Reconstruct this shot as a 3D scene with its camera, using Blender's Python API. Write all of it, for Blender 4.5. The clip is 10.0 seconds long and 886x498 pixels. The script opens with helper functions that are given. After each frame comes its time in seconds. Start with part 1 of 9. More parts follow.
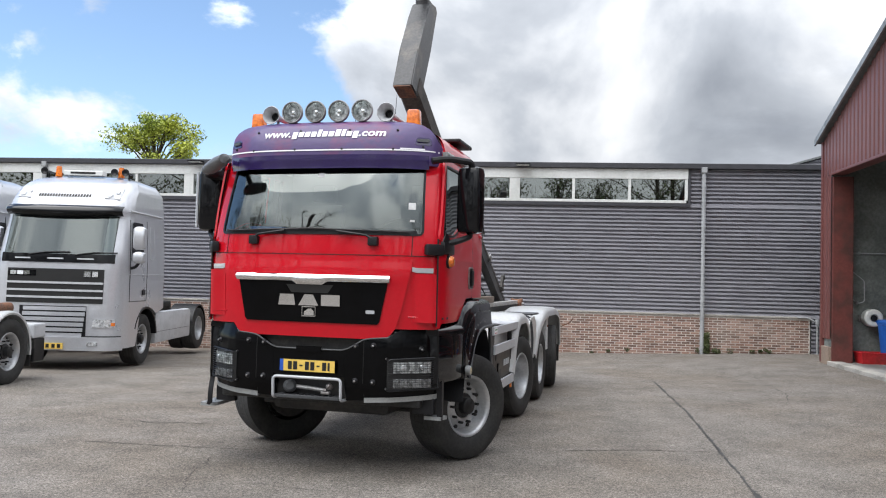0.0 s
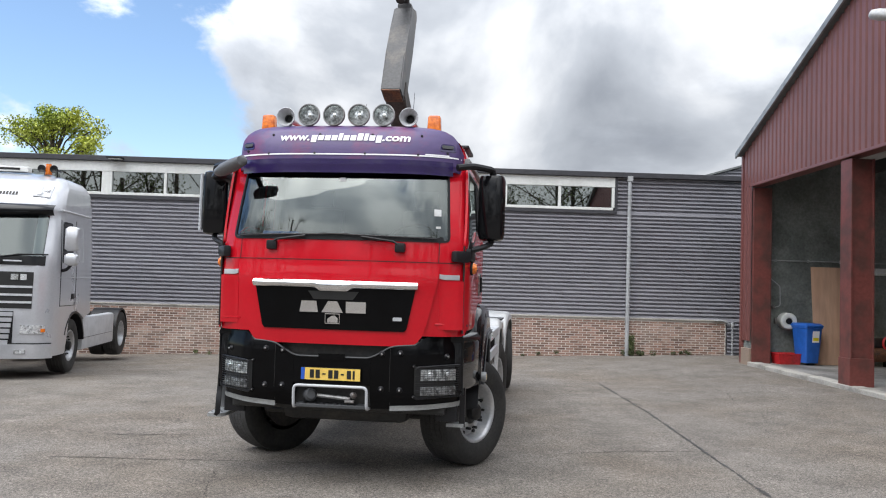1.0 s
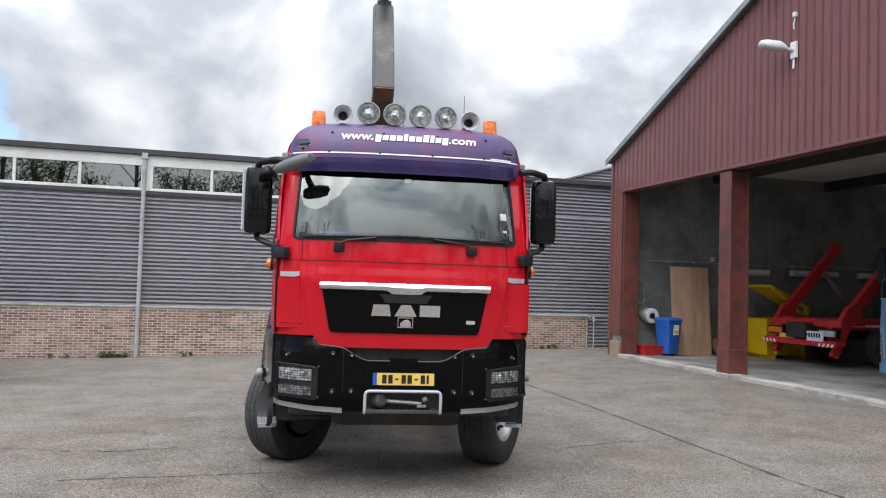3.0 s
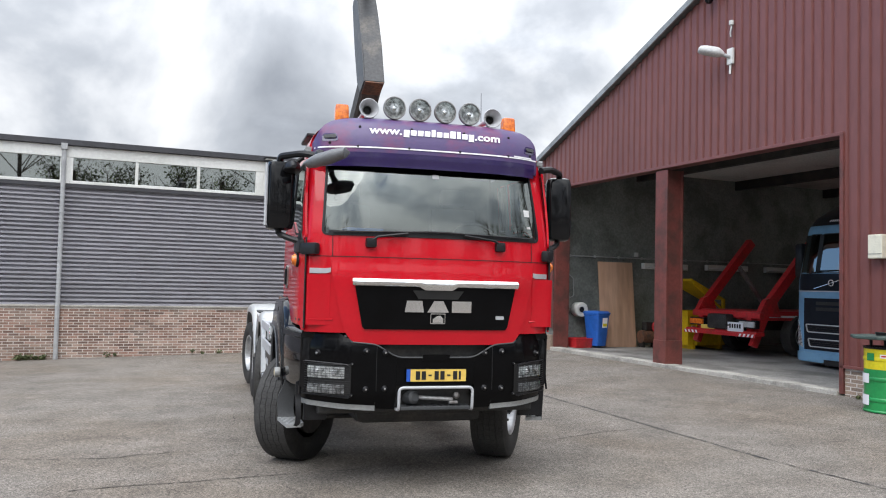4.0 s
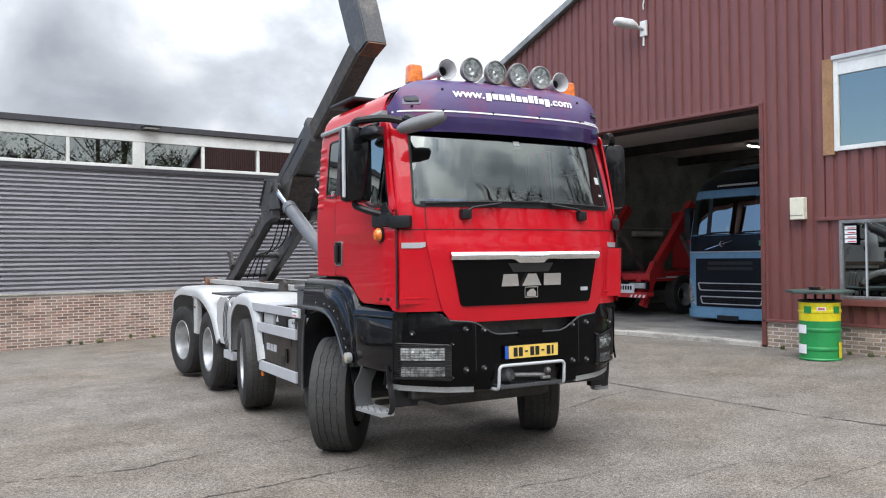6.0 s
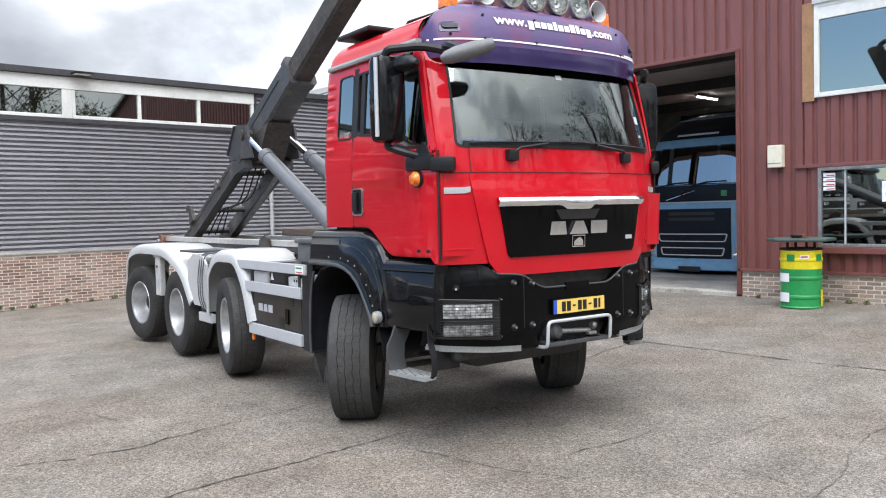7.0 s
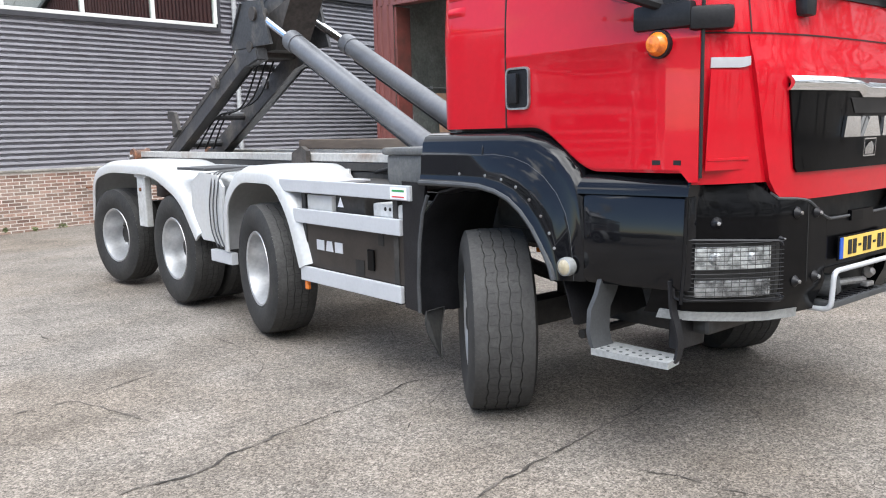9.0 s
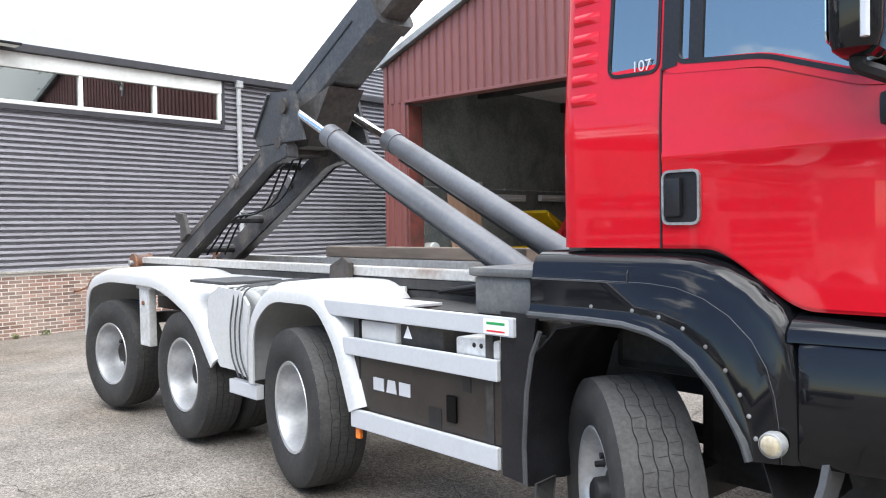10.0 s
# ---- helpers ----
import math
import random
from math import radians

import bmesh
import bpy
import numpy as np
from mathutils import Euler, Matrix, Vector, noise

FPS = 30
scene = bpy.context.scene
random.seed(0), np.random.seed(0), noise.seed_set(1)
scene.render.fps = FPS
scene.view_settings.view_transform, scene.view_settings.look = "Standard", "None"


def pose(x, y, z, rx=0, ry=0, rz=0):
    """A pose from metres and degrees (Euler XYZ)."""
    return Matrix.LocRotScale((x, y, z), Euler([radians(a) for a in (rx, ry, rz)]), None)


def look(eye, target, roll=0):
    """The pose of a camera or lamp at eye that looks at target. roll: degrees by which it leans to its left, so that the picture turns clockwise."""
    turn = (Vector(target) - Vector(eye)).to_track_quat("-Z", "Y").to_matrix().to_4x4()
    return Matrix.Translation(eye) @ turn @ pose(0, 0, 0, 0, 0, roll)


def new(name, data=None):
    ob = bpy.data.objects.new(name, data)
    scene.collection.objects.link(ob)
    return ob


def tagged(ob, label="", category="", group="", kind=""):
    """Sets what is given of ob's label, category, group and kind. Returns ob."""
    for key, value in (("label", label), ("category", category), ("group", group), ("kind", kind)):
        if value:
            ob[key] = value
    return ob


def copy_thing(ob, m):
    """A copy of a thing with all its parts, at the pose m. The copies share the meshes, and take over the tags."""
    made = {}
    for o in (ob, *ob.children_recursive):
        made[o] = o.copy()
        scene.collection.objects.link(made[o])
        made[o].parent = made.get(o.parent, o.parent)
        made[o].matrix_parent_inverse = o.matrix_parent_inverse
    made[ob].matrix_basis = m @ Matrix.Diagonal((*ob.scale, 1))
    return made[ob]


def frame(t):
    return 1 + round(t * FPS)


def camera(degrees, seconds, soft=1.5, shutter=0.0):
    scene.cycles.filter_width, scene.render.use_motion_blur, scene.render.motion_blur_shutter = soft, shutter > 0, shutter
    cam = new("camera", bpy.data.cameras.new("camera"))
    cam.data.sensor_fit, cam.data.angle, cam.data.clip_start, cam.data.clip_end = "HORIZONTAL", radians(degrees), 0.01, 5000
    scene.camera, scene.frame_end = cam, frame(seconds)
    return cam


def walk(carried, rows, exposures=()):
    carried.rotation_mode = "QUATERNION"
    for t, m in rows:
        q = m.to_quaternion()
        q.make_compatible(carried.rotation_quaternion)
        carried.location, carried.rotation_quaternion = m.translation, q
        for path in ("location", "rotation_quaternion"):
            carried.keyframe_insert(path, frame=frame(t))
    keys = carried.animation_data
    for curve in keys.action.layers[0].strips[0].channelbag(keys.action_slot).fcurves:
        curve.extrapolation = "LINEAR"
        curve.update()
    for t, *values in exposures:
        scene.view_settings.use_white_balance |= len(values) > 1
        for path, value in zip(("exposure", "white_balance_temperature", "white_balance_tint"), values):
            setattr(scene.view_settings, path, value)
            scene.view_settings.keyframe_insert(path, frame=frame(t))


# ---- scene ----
cam = camera(57.2, 10.0, soft=1.1)
METRES, EYE, TILT, LEAN, TURN = 12.08, 1.667, 0.0, 0.0, 7.0
ROWS = [
    (0.0, 0.0, 0.0, 0.0, -0.06, 2.21, -1.53),
    (0.5, -0.0489, 0.0003, 0.0021, -4.02, 2.38, -1.77),
    (1.0, -0.098, 0.0067, 0.0006, -7.98, 2.59, -1.73),
    (1.5, -0.1472, 0.0124, -0.0012, -11.8, 2.63, -1.45),
    (2.0, -0.194, 0.0214, -0.0006, -15.41, 2.84, -1.32),
    (2.5, -0.2419, 0.0371, 0.0018, -18.98, 2.83, -1.66),
    (4.0, -0.3784, 0.0977, -0.0014, -30.63, 2.54, -1.36),
    (4.5, -0.4209, 0.1264, -0.0001, -34.47, 2.85, -1.2),
    (5.0, -0.4564, 0.1599, 0.0019, -37.74, 2.69, -0.72),
    (6.5, -0.523, 0.2804, -0.004, -47.19, -0.81, 1.19),
    (7.0, -0.5229, 0.3274, -0.0061, -49.78, -2.52, 1.37),
    (7.5, -0.5121, 0.3792, -0.0068, -51.29, -4.27, 1.74),
    (8.0, -0.4962, 0.4295, -0.0079, -52.57, -5.91, 1.94),
    (8.5, -0.4749, 0.4801, -0.0118, -53.74, -7.46, 1.76),
    (9.0, -0.4588, 0.5312, -0.0146, -54.5, -8.23, 1.39),
    (9.5, -0.4387, 0.578, -0.0124, -54.79, -6.53, 0.99),
    (10.0, -0.4135, 0.6228, -0.0061, -55.59, -1.47, 0.99),
]
walk(cam, [(t, pose(0, 0, EYE, TILT, LEAN, TURN) @ pose(METRES * x, METRES * y, METRES * z, 90 + pitch, roll, yaw)) for t, x, y, z, yaw, pitch, roll in ROWS],
     [(0.0, 0.70), (2.5, 0.70), (4.0, 0.77), (5.0, 0.70), (6.5, 0.98), (8.5, 1.23), (9.2, 1.38), (10.0, 1.48)])

# ---- daylight ----
SUN_ELEV, SUN_TURN = radians(62), radians(235)   # turn: clockwise from +y, where the sun stands
world = bpy.data.worlds.new("sky")
scene.world = world
world.use_nodes = True
wn, wl = world.node_tree.nodes, world.node_tree.links
wn.clear()


def wnode(kind, **values):
    n = wn.new(kind)
    for k, v in values.items():
        n.inputs[k].default_value = v
    return n


def wmath(op, a, b=None, clamp=False):
    n = wn.new("ShaderNodeMath")
    n.operation, n.use_clamp = op, clamp
    for i, v in enumerate((a, b)):
        if v is None:
            continue
        if isinstance(v, (int, float)):
            n.inputs[i].default_value = v
        else:
            wl.new(v, n.inputs[i])
    return n.outputs[0]


sky = wn.new("ShaderNodeTexSky")
sky.sky_type, sky.sun_disc = "NISHITA", False
sky.sun_elevation, sky.sun_rotation = SUN_ELEV, SUN_TURN
sky.air_density, sky.dust_density, sky.ozone_density = 1.0, 0.3, 3.0
co = wn.new("ShaderNodeTexCoord")
sep = wn.new("ShaderNodeSeparateXYZ")
wl.new(co.outputs["Generated"], sep.inputs[0])
puff = wn.new("ShaderNodeMapping")
puff.inputs["Scale"].default_value = (1.0, 1.0, 1.75)
puff.inputs["Location"].default_value = (2.35, 0.4, 0.15)
wl.new(co.outputs["Generated"], puff.inputs[0])
big = wnode("ShaderNodeTexNoise", Scale=2.1, Detail=10.0, Roughness=0.57, Distortion=0.15)
wl.new(puff.outputs[0], big.inputs["Vector"])
# clear part of the sky: low in the west and north-west
clear = wn.new("ShaderNodeVectorMath")
clear.operation = "DOT_PRODUCT"
clear.inputs[1].default_value = Vector((-0.86, 0.48, 0.26)).normalized()
wl.new(co.outputs["Generated"], clear.inputs[0])
open_sky = wn.new("ShaderNodeMapRange")
open_sky.interpolation_type = "SMOOTHSTEP"
open_sky.inputs["From Min"].default_value, open_sky.inputs["From Max"].default_value = 0.56, 0.90
open_sky.inputs["To Min"].default_value, open_sky.inputs["To Max"].default_value = 0.20, -0.115
wl.new(clear.outputs["Value"], open_sky.inputs["Value"])
cover = wn.new("ShaderNodeMapRange")
cover.interpolation_type = "SMOOTHSTEP"
cover.inputs["From Min"].default_value, cover.inputs["From Max"].default_value = 0.475, 0.535
sum_ = wmath("ADD", big.outputs["Fac"], open_sky.outputs[0])
wl.new(sum_, cover.inputs["Value"])
# sunlit rims of the clouds
rim_light = wn.new("ShaderNodeMapRange")
rim_light.inputs["From Min"].default_value, rim_light.inputs["From Max"].default_value = 0.50, 0.62
rim_light.inputs["To Min"].default_value, rim_light.inputs["To Max"].default_value = 1.35, 1.0
wl.new(sum_, rim_light.inputs["Value"])
shade = wnode("ShaderNodeTexNoise", Scale=3.4, Detail=9.0, Roughness=0.5, Distortion=0.25)
billow = wn.new("ShaderNodeMapping")
billow.inputs["Scale"].default_value, billow.inputs["Location"].default_value = (1.0, 1.0, 1.25), (3.1, 1.7, 0.4)
wl.new(co.outputs["Generated"], billow.inputs[0])
wl.new(billow.outputs[0], shade.inputs["Vector"])


def toward(way, low, high, amount):
    """Brighter or darker cloud tone round one direction."""
    d = wn.new("ShaderNodeVectorMath")
    d.operation = "DOT_PRODUCT"
    d.inputs[1].default_value = Vector(way).normalized()
    wl.new(co.outputs["Generated"], d.inputs[0])
    r = wn.new("ShaderNodeMapRange")
    r.interpolation_type = "SMOOTHSTEP"
    r.inputs["From Min"].default_value, r.inputs["From Max"].default_value = low, high
    r.inputs["To Min"].default_value, r.inputs["To Max"].default_value = 0.0, amount
    wl.new(d.outputs["Value"], r.inputs["Value"])
    return r.outputs[0]


# first lobe: unseen southern sky brightened to light the truck's front and underside
thick = wmath("ADD", wmath("ADD", shade.outputs["Fac"], toward((-0.35, -0.9, 0.3), 0.35, 0.95, 0.07)), wmath("ADD", toward((0.66, 0.72, 0.34), 0.86, 0.99, 0.07), toward((0.16, 0.98, 0.10), 0.93, 0.995, -0.04)))
tone = wn.new("ShaderNodeValToRGB")
tone.color_ramp.elements[0].position, tone.color_ramp.elements[0].color = 0.36, (2.2, 2.4, 2.75, 1)
tone.color_ramp.elements[1].position, tone.color_ramp.elements[1].color = 0.62, (6.5, 6.65, 6.9, 1)
mid = tone.color_ramp.elements.new(0.49)
mid.color = (3.6, 3.85, 4.25, 1)
wl.new(thick, tone.inputs[0])
mix = wn.new("ShaderNodeMix")
mix.data_type = "RGBA"
wl.new(cover.outputs[0], mix.inputs["Factor"])
lift = wn.new("ShaderNodeVectorMath")
lift.operation = "SCALE"
lift.inputs["Scale"].default_value = 1.02
wl.new(sky.outputs[0], lift.inputs[0])
wl.new(lift.outputs[0], mix.inputs[6])
# clouds are brighter overhead and towards the hidden sun
height = wn.new("ShaderNodeMapRange")
height.interpolation_type = "SMOOTHSTEP"
height.inputs["From Min"].default_value, height.inputs["From Max"].default_value = 0.12, 0.85
height.inputs["To Min"].default_value, height.inputs["To Max"].default_value = 0.76, 1.9
wl.new(sep.outputs["Z"], height.inputs["Value"])
sunward = wn.new("ShaderNodeVectorMath")
sunward.operation = "DOT_PRODUCT"
sunward.inputs[1].default_value = (math.sin(SUN_TURN) * math.cos(SUN_ELEV), math.cos(SUN_TURN) * math.cos(SUN_ELEV), math.sin(SUN_ELEV))
wl.new(co.outputs["Generated"], sunward.inputs[0])
glare = wn.new("ShaderNodeMapRange")
glare.interpolation_type = "SMOOTHSTEP"
glare.inputs["From Min"].default_value, glare.inputs["From Max"].default_value = 0.5, 1.0
glare.inputs["To Min"].default_value, glare.inputs["To Max"].default_value = 1.0, 1.6
wl.new(sunward.outputs["Value"], glare.inputs["Value"])
lit = wn.new("ShaderNodeVectorMath")
lit.operation = "SCALE"
wl.new(tone.outputs[0], lit.inputs[0])
wl.new(wmath("MULTIPLY", wmath("MULTIPLY", height.outputs[0], rim_light.outputs[0]), glare.outputs[0]), lit.inputs["Scale"])
wl.new(lit.outputs[0], mix.inputs[7])
back = wnode("ShaderNodeBackground", Strength=0.126)
wl.new(mix.outputs[2], back.inputs[0])
wl.new(back.outputs[0], wn.new("ShaderNodeOutputWorld").inputs[0])

sun = new("sun", bpy.data.lights.new("sun", "SUN"))
sun.data.energy, sun.data.angle, sun.data.color = 1.25, radians(60), (1.0, 0.97, 0.93)
sun.matrix_world = look((0, 0, 0), (-math.sin(SUN_TURN) * math.cos(SUN_ELEV), -math.cos(SUN_TURN) * math.cos(SUN_ELEV), -math.sin(SUN_ELEV)))


# ---- materials ----
def M(name, col, rough=0.5, metal=0.0, var=0.12, scale=5.0, fine=60.0, bump=0.0, coat=0.0, col2=None, patch=(0.45, 0.62), spec=0.5, stretch=(1, 1, 1), rvar=0.08):
    """A surface with two scales of variation: broad patches (towards col2) and a fine grain."""
    m = bpy.data.materials.new(name)
    m.use_nodes = True
    n, l = m.node_tree.nodes, m.node_tree.links
    p = n["Principled BSDF"]
    tc = n.new("ShaderNodeTexCoord")
    mp = n.new("ShaderNodeMapping")
    mp.inputs["Scale"].default_value = stretch
    l.new(tc.outputs["Object"], mp.inputs[0])
    a = n.new("ShaderNodeTexNoise")
    a.inputs["Scale"].default_value, a.inputs["Detail"].default_value, a.inputs["Roughness"].default_value = scale, 5, 0.6
    b = n.new("ShaderNodeTexNoise")
    b.inputs["Scale"].default_value, b.inputs["Detail"].default_value = fine, 3
    for t in (a, b):
        l.new(mp.outputs[0], t.inputs["Vector"])
    r = n.new("ShaderNodeMapRange")
    r.inputs["From Min"].default_value, r.inputs["From Max"].default_value = patch
    l.new(a.outputs["Fac"], r.inputs["Value"])
    c2 = col2 or tuple(x * (1 - 2 * var) for x in col)
    mx = n.new("ShaderNodeMix")
    mx.data_type = "RGBA"
    mx.inputs[6].default_value, mx.inputs[7].default_value = (*col, 1), (*c2, 1)
    l.new(r.outputs[0], mx.inputs["Factor"])
    g = n.new("ShaderNodeMapRange")
    g.inputs["From Min"].default_value, g.inputs["From Max"].default_value = 0.3, 0.7
    g.inputs["To Min"].default_value, g.inputs["To Max"].default_value = 1 - var, 1 + var
    l.new(b.outputs["Fac"], g.inputs["Value"])
    sc = n.new("ShaderNodeVectorMath")
    sc.operation = "SCALE"
    l.new(mx.outputs[2], sc.inputs[0])
    l.new(g.outputs[0], sc.inputs["Scale"])
    l.new(sc.outputs[0], p.inputs["Base Color"])
    rr = n.new("ShaderNodeMapRange")
    rr.inputs["To Min"].default_value, rr.inputs["To Max"].default_value = max(0.02, rough - rvar), min(1, rough + rvar)
    l.new(a.outputs["Fac"], rr.inputs["Value"])
    l.new(rr.outputs[0], p.inputs["Roughness"])
    p.inputs["Metallic"].default_value = metal
    p.inputs["Specular IOR Level"].default_value = spec
    if coat:
        p.inputs["Coat Weight"].default_value, p.inputs["Coat Roughness"].default_value = coat, 0.04
    if bump:
        bp = n.new("ShaderNodeBump")
        bp.inputs["Strength"].default_value, bp.inputs["Distance"].default_value = min(1, bump), 0.004
        l.new(b.outputs["Fac"], bp.inputs["Height"])
        l.new(bp.outputs[0], p.inputs["Normal"])
    return m


def lamp_mat(name, col, power):
    m = bpy.data.materials.new(name)
    m.use_nodes = True
    p = m.node_tree.nodes["Principled BSDF"]
    p.inputs["Base Color"].default_value = p.inputs["Emission Color"].default_value = (*col, 1)
    p.inputs["Emission Strength"].default_value = power
    return m


def pane_mat(name, tint, clearness, ior=2.35):
    """A thin sheet of window glass: mirror-like gloss over a view through."""
    m = bpy.data.materials.new(name)
    m.use_nodes = True
    n, l = m.node_tree.nodes, m.node_tree.links
    out = n["Material Output"]
    n.remove(n["Principled BSDF"])
    tr = n.new("ShaderNodeBsdfTransparent")
    tr.inputs[0].default_value = (*(c * clearness for c in tint), 1)
    gl = n.new("ShaderNodeBsdfGlossy")
    gl.inputs["Roughness"].default_value = 0.015
    gl.inputs[0].default_value = (0.93, 1.0, 0.97, 1)
    f = n.new("ShaderNodeFresnel")
    f.inputs["IOR"].default_value = ior
    mx = n.new("ShaderNodeMixShader")
    l.new(f.outputs[0], mx.inputs[0])
    l.new(tr.outputs[0], mx.inputs[1])
    l.new(gl.outputs[0], mx.inputs[2])
    l.new(mx.outputs[0], out.inputs[0])
    return m


def asphalt_mat():
    m = M("asphalt", (0.178, 0.161, 0.143), 0.92, var=0.28, scale=0.35, fine=45, bump=1.0, col2=(0.165, 0.142, 0.119), spec=0.2)
    n, l = m.node_tree.nodes, m.node_tree.links
    p = n["Principled BSDF"]
    src = p.inputs["Base Color"].links[0].from_socket
    tc = n.new("ShaderNodeTexCoord")
    # light stone chips and dark pores
    v = n.new("ShaderNodeTexVoronoi")
    v.inputs["Scale"].default_value = 135
    l.new(tc.outputs["Object"], v.inputs["Vector"])
    sepc = n.new("ShaderNodeSeparateColor")
    l.new(v.outputs["Color"], sepc.inputs[0])
    r = n.new("ShaderNodeMapRange")
    r.inputs["To Min"].default_value, r.inputs["To Max"].default_value = 0.45, 1.55
    l.new(sepc.outputs[0], r.inputs["Value"])
    # broad worn and wet-stained patches
    a = n.new("ShaderNodeTexNoise")
    a.inputs["Scale"].default_value, a.inputs["Detail"].default_value, a.inputs["Roughness"].default_value = 1.5, 7, 0.68
    l.new(tc.outputs["Object"], a.inputs["Vector"])
    ra = n.new("ShaderNodeMapRange")
    ra.inputs["From Min"].default_value, ra.inputs["From Max"].default_value = 0.3, 0.7
    ra.inputs["To Min"].default_value, ra.inputs["To Max"].default_value = 0.72, 1.2
    l.new(a.outputs["Fac"], ra.inputs["Value"])
    # clusters of larger stones
    v2 = n.new("ShaderNodeTexVoronoi")
    v2.inputs["Scale"].default_value = 42
    l.new(tc.outputs["Object"], v2.inputs["Vector"])
    sep2 = n.new("ShaderNodeSeparateColor")
    l.new(v2.outputs["Color"], sep2.inputs[0])
    r2 = n.new("ShaderNodeMapRange")
    r2.inputs["To Min"].default_value, r2.inputs["To Max"].default_value = 0.83, 1.17
    l.new(sep2.outputs[1], r2.inputs["Value"])
    grains = n.new("ShaderNodeMath")
    grains.operation = "MULTIPLY"
    l.new(r.outputs[0], grains.inputs[0])
    l.new(r2.outputs[0], grains.inputs[1])
    mu = n.new("ShaderNodeMath")
    mu.operation = "MULTIPLY"
    l.new(grains.outputs[0], mu.inputs[0])
    l.new(ra.outputs[0], mu.inputs[1])
    s = n.new("ShaderNodeVectorMath")
    s.operation = "SCALE"
    l.new(src, s.inputs[0])
    l.new(mu.outputs[0], s.inputs["Scale"])
    l.new(s.outputs[0], p.inputs["Base Color"])
    return m


def random_tint(m, low, high):
    """Piece by piece variation of the base colour."""
    n, l = m.node_tree.nodes, m.node_tree.links
    p = n["Principled BSDF"]
    src = p.inputs["Base Color"].links[0].from_socket
    oi, gi = n.new("ShaderNodeObjectInfo"), n.new("ShaderNodeNewGeometry")
    add = n.new("ShaderNodeMath")
    l.new(oi.outputs["Random"], add.inputs[0])
    l.new(gi.outputs["Random Per Island"], add.inputs[1])
    fr = n.new("ShaderNodeMath")
    fr.operation = "FRACT"
    l.new(add.outputs[0], fr.inputs[0])
    r = n.new("ShaderNodeMapRange")
    r.inputs["To Min"].default_value, r.inputs["To Max"].default_value = low, high
    l.new(fr.outputs[0], r.inputs["Value"])
    s = n.new("ShaderNodeVectorMath")
    s.operation = "SCALE"
    l.new(src, s.inputs[0])
    l.new(r.outputs[0], s.inputs["Scale"])
    l.new(s.outputs[0], p.inputs["Base Color"])
    return m


ASPHALT = asphalt_mat()
TAR = M("tar", (0.048, 0.046, 0.044), 0.7, var=0.3, scale=3, fine=30)
CRACK = M("crack_dirt", (0.088, 0.077, 0.066), 0.95, var=0.4, scale=4, fine=50)
CONCRETE = M("concrete", (0.42, 0.40, 0.36), 0.9, var=0.2, scale=1.5, fine=40, bump=0.5)
FLOOR_IN = M("shed_floor", (0.31, 0.30, 0.28), 0.6, var=0.25, scale=0.8, fine=25)
GREY_CLAD = M("grey_cladding", (0.32, 0.317, 0.35), 0.42, var=0.1, scale=0.6, fine=9, stretch=(0.3, 1, 1), col2=(0.28, 0.277, 0.307))
COPING = M("dark_coping", (0.05, 0.05, 0.058), 0.45, var=0.1)
WHITE_PVC = M("white_plastic", (0.74, 0.75, 0.73), 0.4, var=0.05, scale=0.8, fine=15, col2=(0.62, 0.63, 0.6))
PIPE_GREY = M("grey_pipe", (0.40, 0.41, 0.42), 0.4, var=0.1)
BRICK = random_tint(M("brick", (0.275, 0.168, 0.130), 0.85, var=0.18, scale=2.0, fine=45, bump=0.5, col2=(0.335, 0.245, 0.20)), 0.55, 1.3)
BRICK_DARK = random_tint(M("brown_brick", (0.31, 0.235, 0.18), 0.85, var=0.2, scale=2.0, fine=45, bump=0.5, col2=(0.29, 0.22, 0.175)), 0.6, 1.3)
MORTAR = M("mortar", (0.64, 0.60, 0.555), 0.95, var=0.15, scale=1.2, fine=50, bump=0.4)
RED_CLAD = M("red_brown_cladding", (0.175, 0.062, 0.055), 0.4, var=0.08, scale=0.5, fine=12, stretch=(1, 1, 0.25), col2=(0.155, 0.056, 0.050))
RED_STEEL = M("red_brown_steel", (0.165, 0.048, 0.040), 0.5, var=0.18, scale=2.5, fine=20, col2=(0.09, 0.038, 0.032))
DARK_WALL = M("dark_green_boards", (0.22, 0.24, 0.225), 0.8, var=0.2, scale=1.0, fine=20)
DARK_CEIL = M("shed_ceiling", (0.70, 0.70, 0.67), 0.85, var=0.15, scale=0.5, fine=20)
PLY = M("plywood", (0.56, 0.36, 0.25), 0.6, var=0.15, scale=1.2, fine=8, stretch=(1, 1, 0.15), col2=(0.46, 0.28, 0.18))
ROOF_GREY = M("grey_roof_sheet", (0.15, 0.16, 0.16), 0.55, var=0.15, scale=0.7, fine=20)
PANE = pane_mat("window_pane", (0.82, 0.93, 0.90), 0.75, 2.7)
PANE_CAB = pane_mat("cab_windscreen", (0.70, 0.86, 0.80), 0.7, 2.12)
PANE_SIDE = pane_mat("side_window_pane", (0.6, 0.75, 0.8), 0.3, 3.4)
PANE_SCREEN = pane_mat("truck_windscreen", (0.7, 0.8, 0.78), 0.6, 2.1)
PANE_DARK = pane_mat("dark_window_pane", (0.5, 0.53, 0.55), 0.5, 3.2)
RED = M("red_paint", (0.51, 0.006, 0.016), 0.35, var=0.03, scale=1.5, fine=30, coat=0.75, col2=(0.48, 0.006, 0.015), spec=0.06)
GAP = M("panel_gap", (0.03, 0.004, 0.005), 0.7)
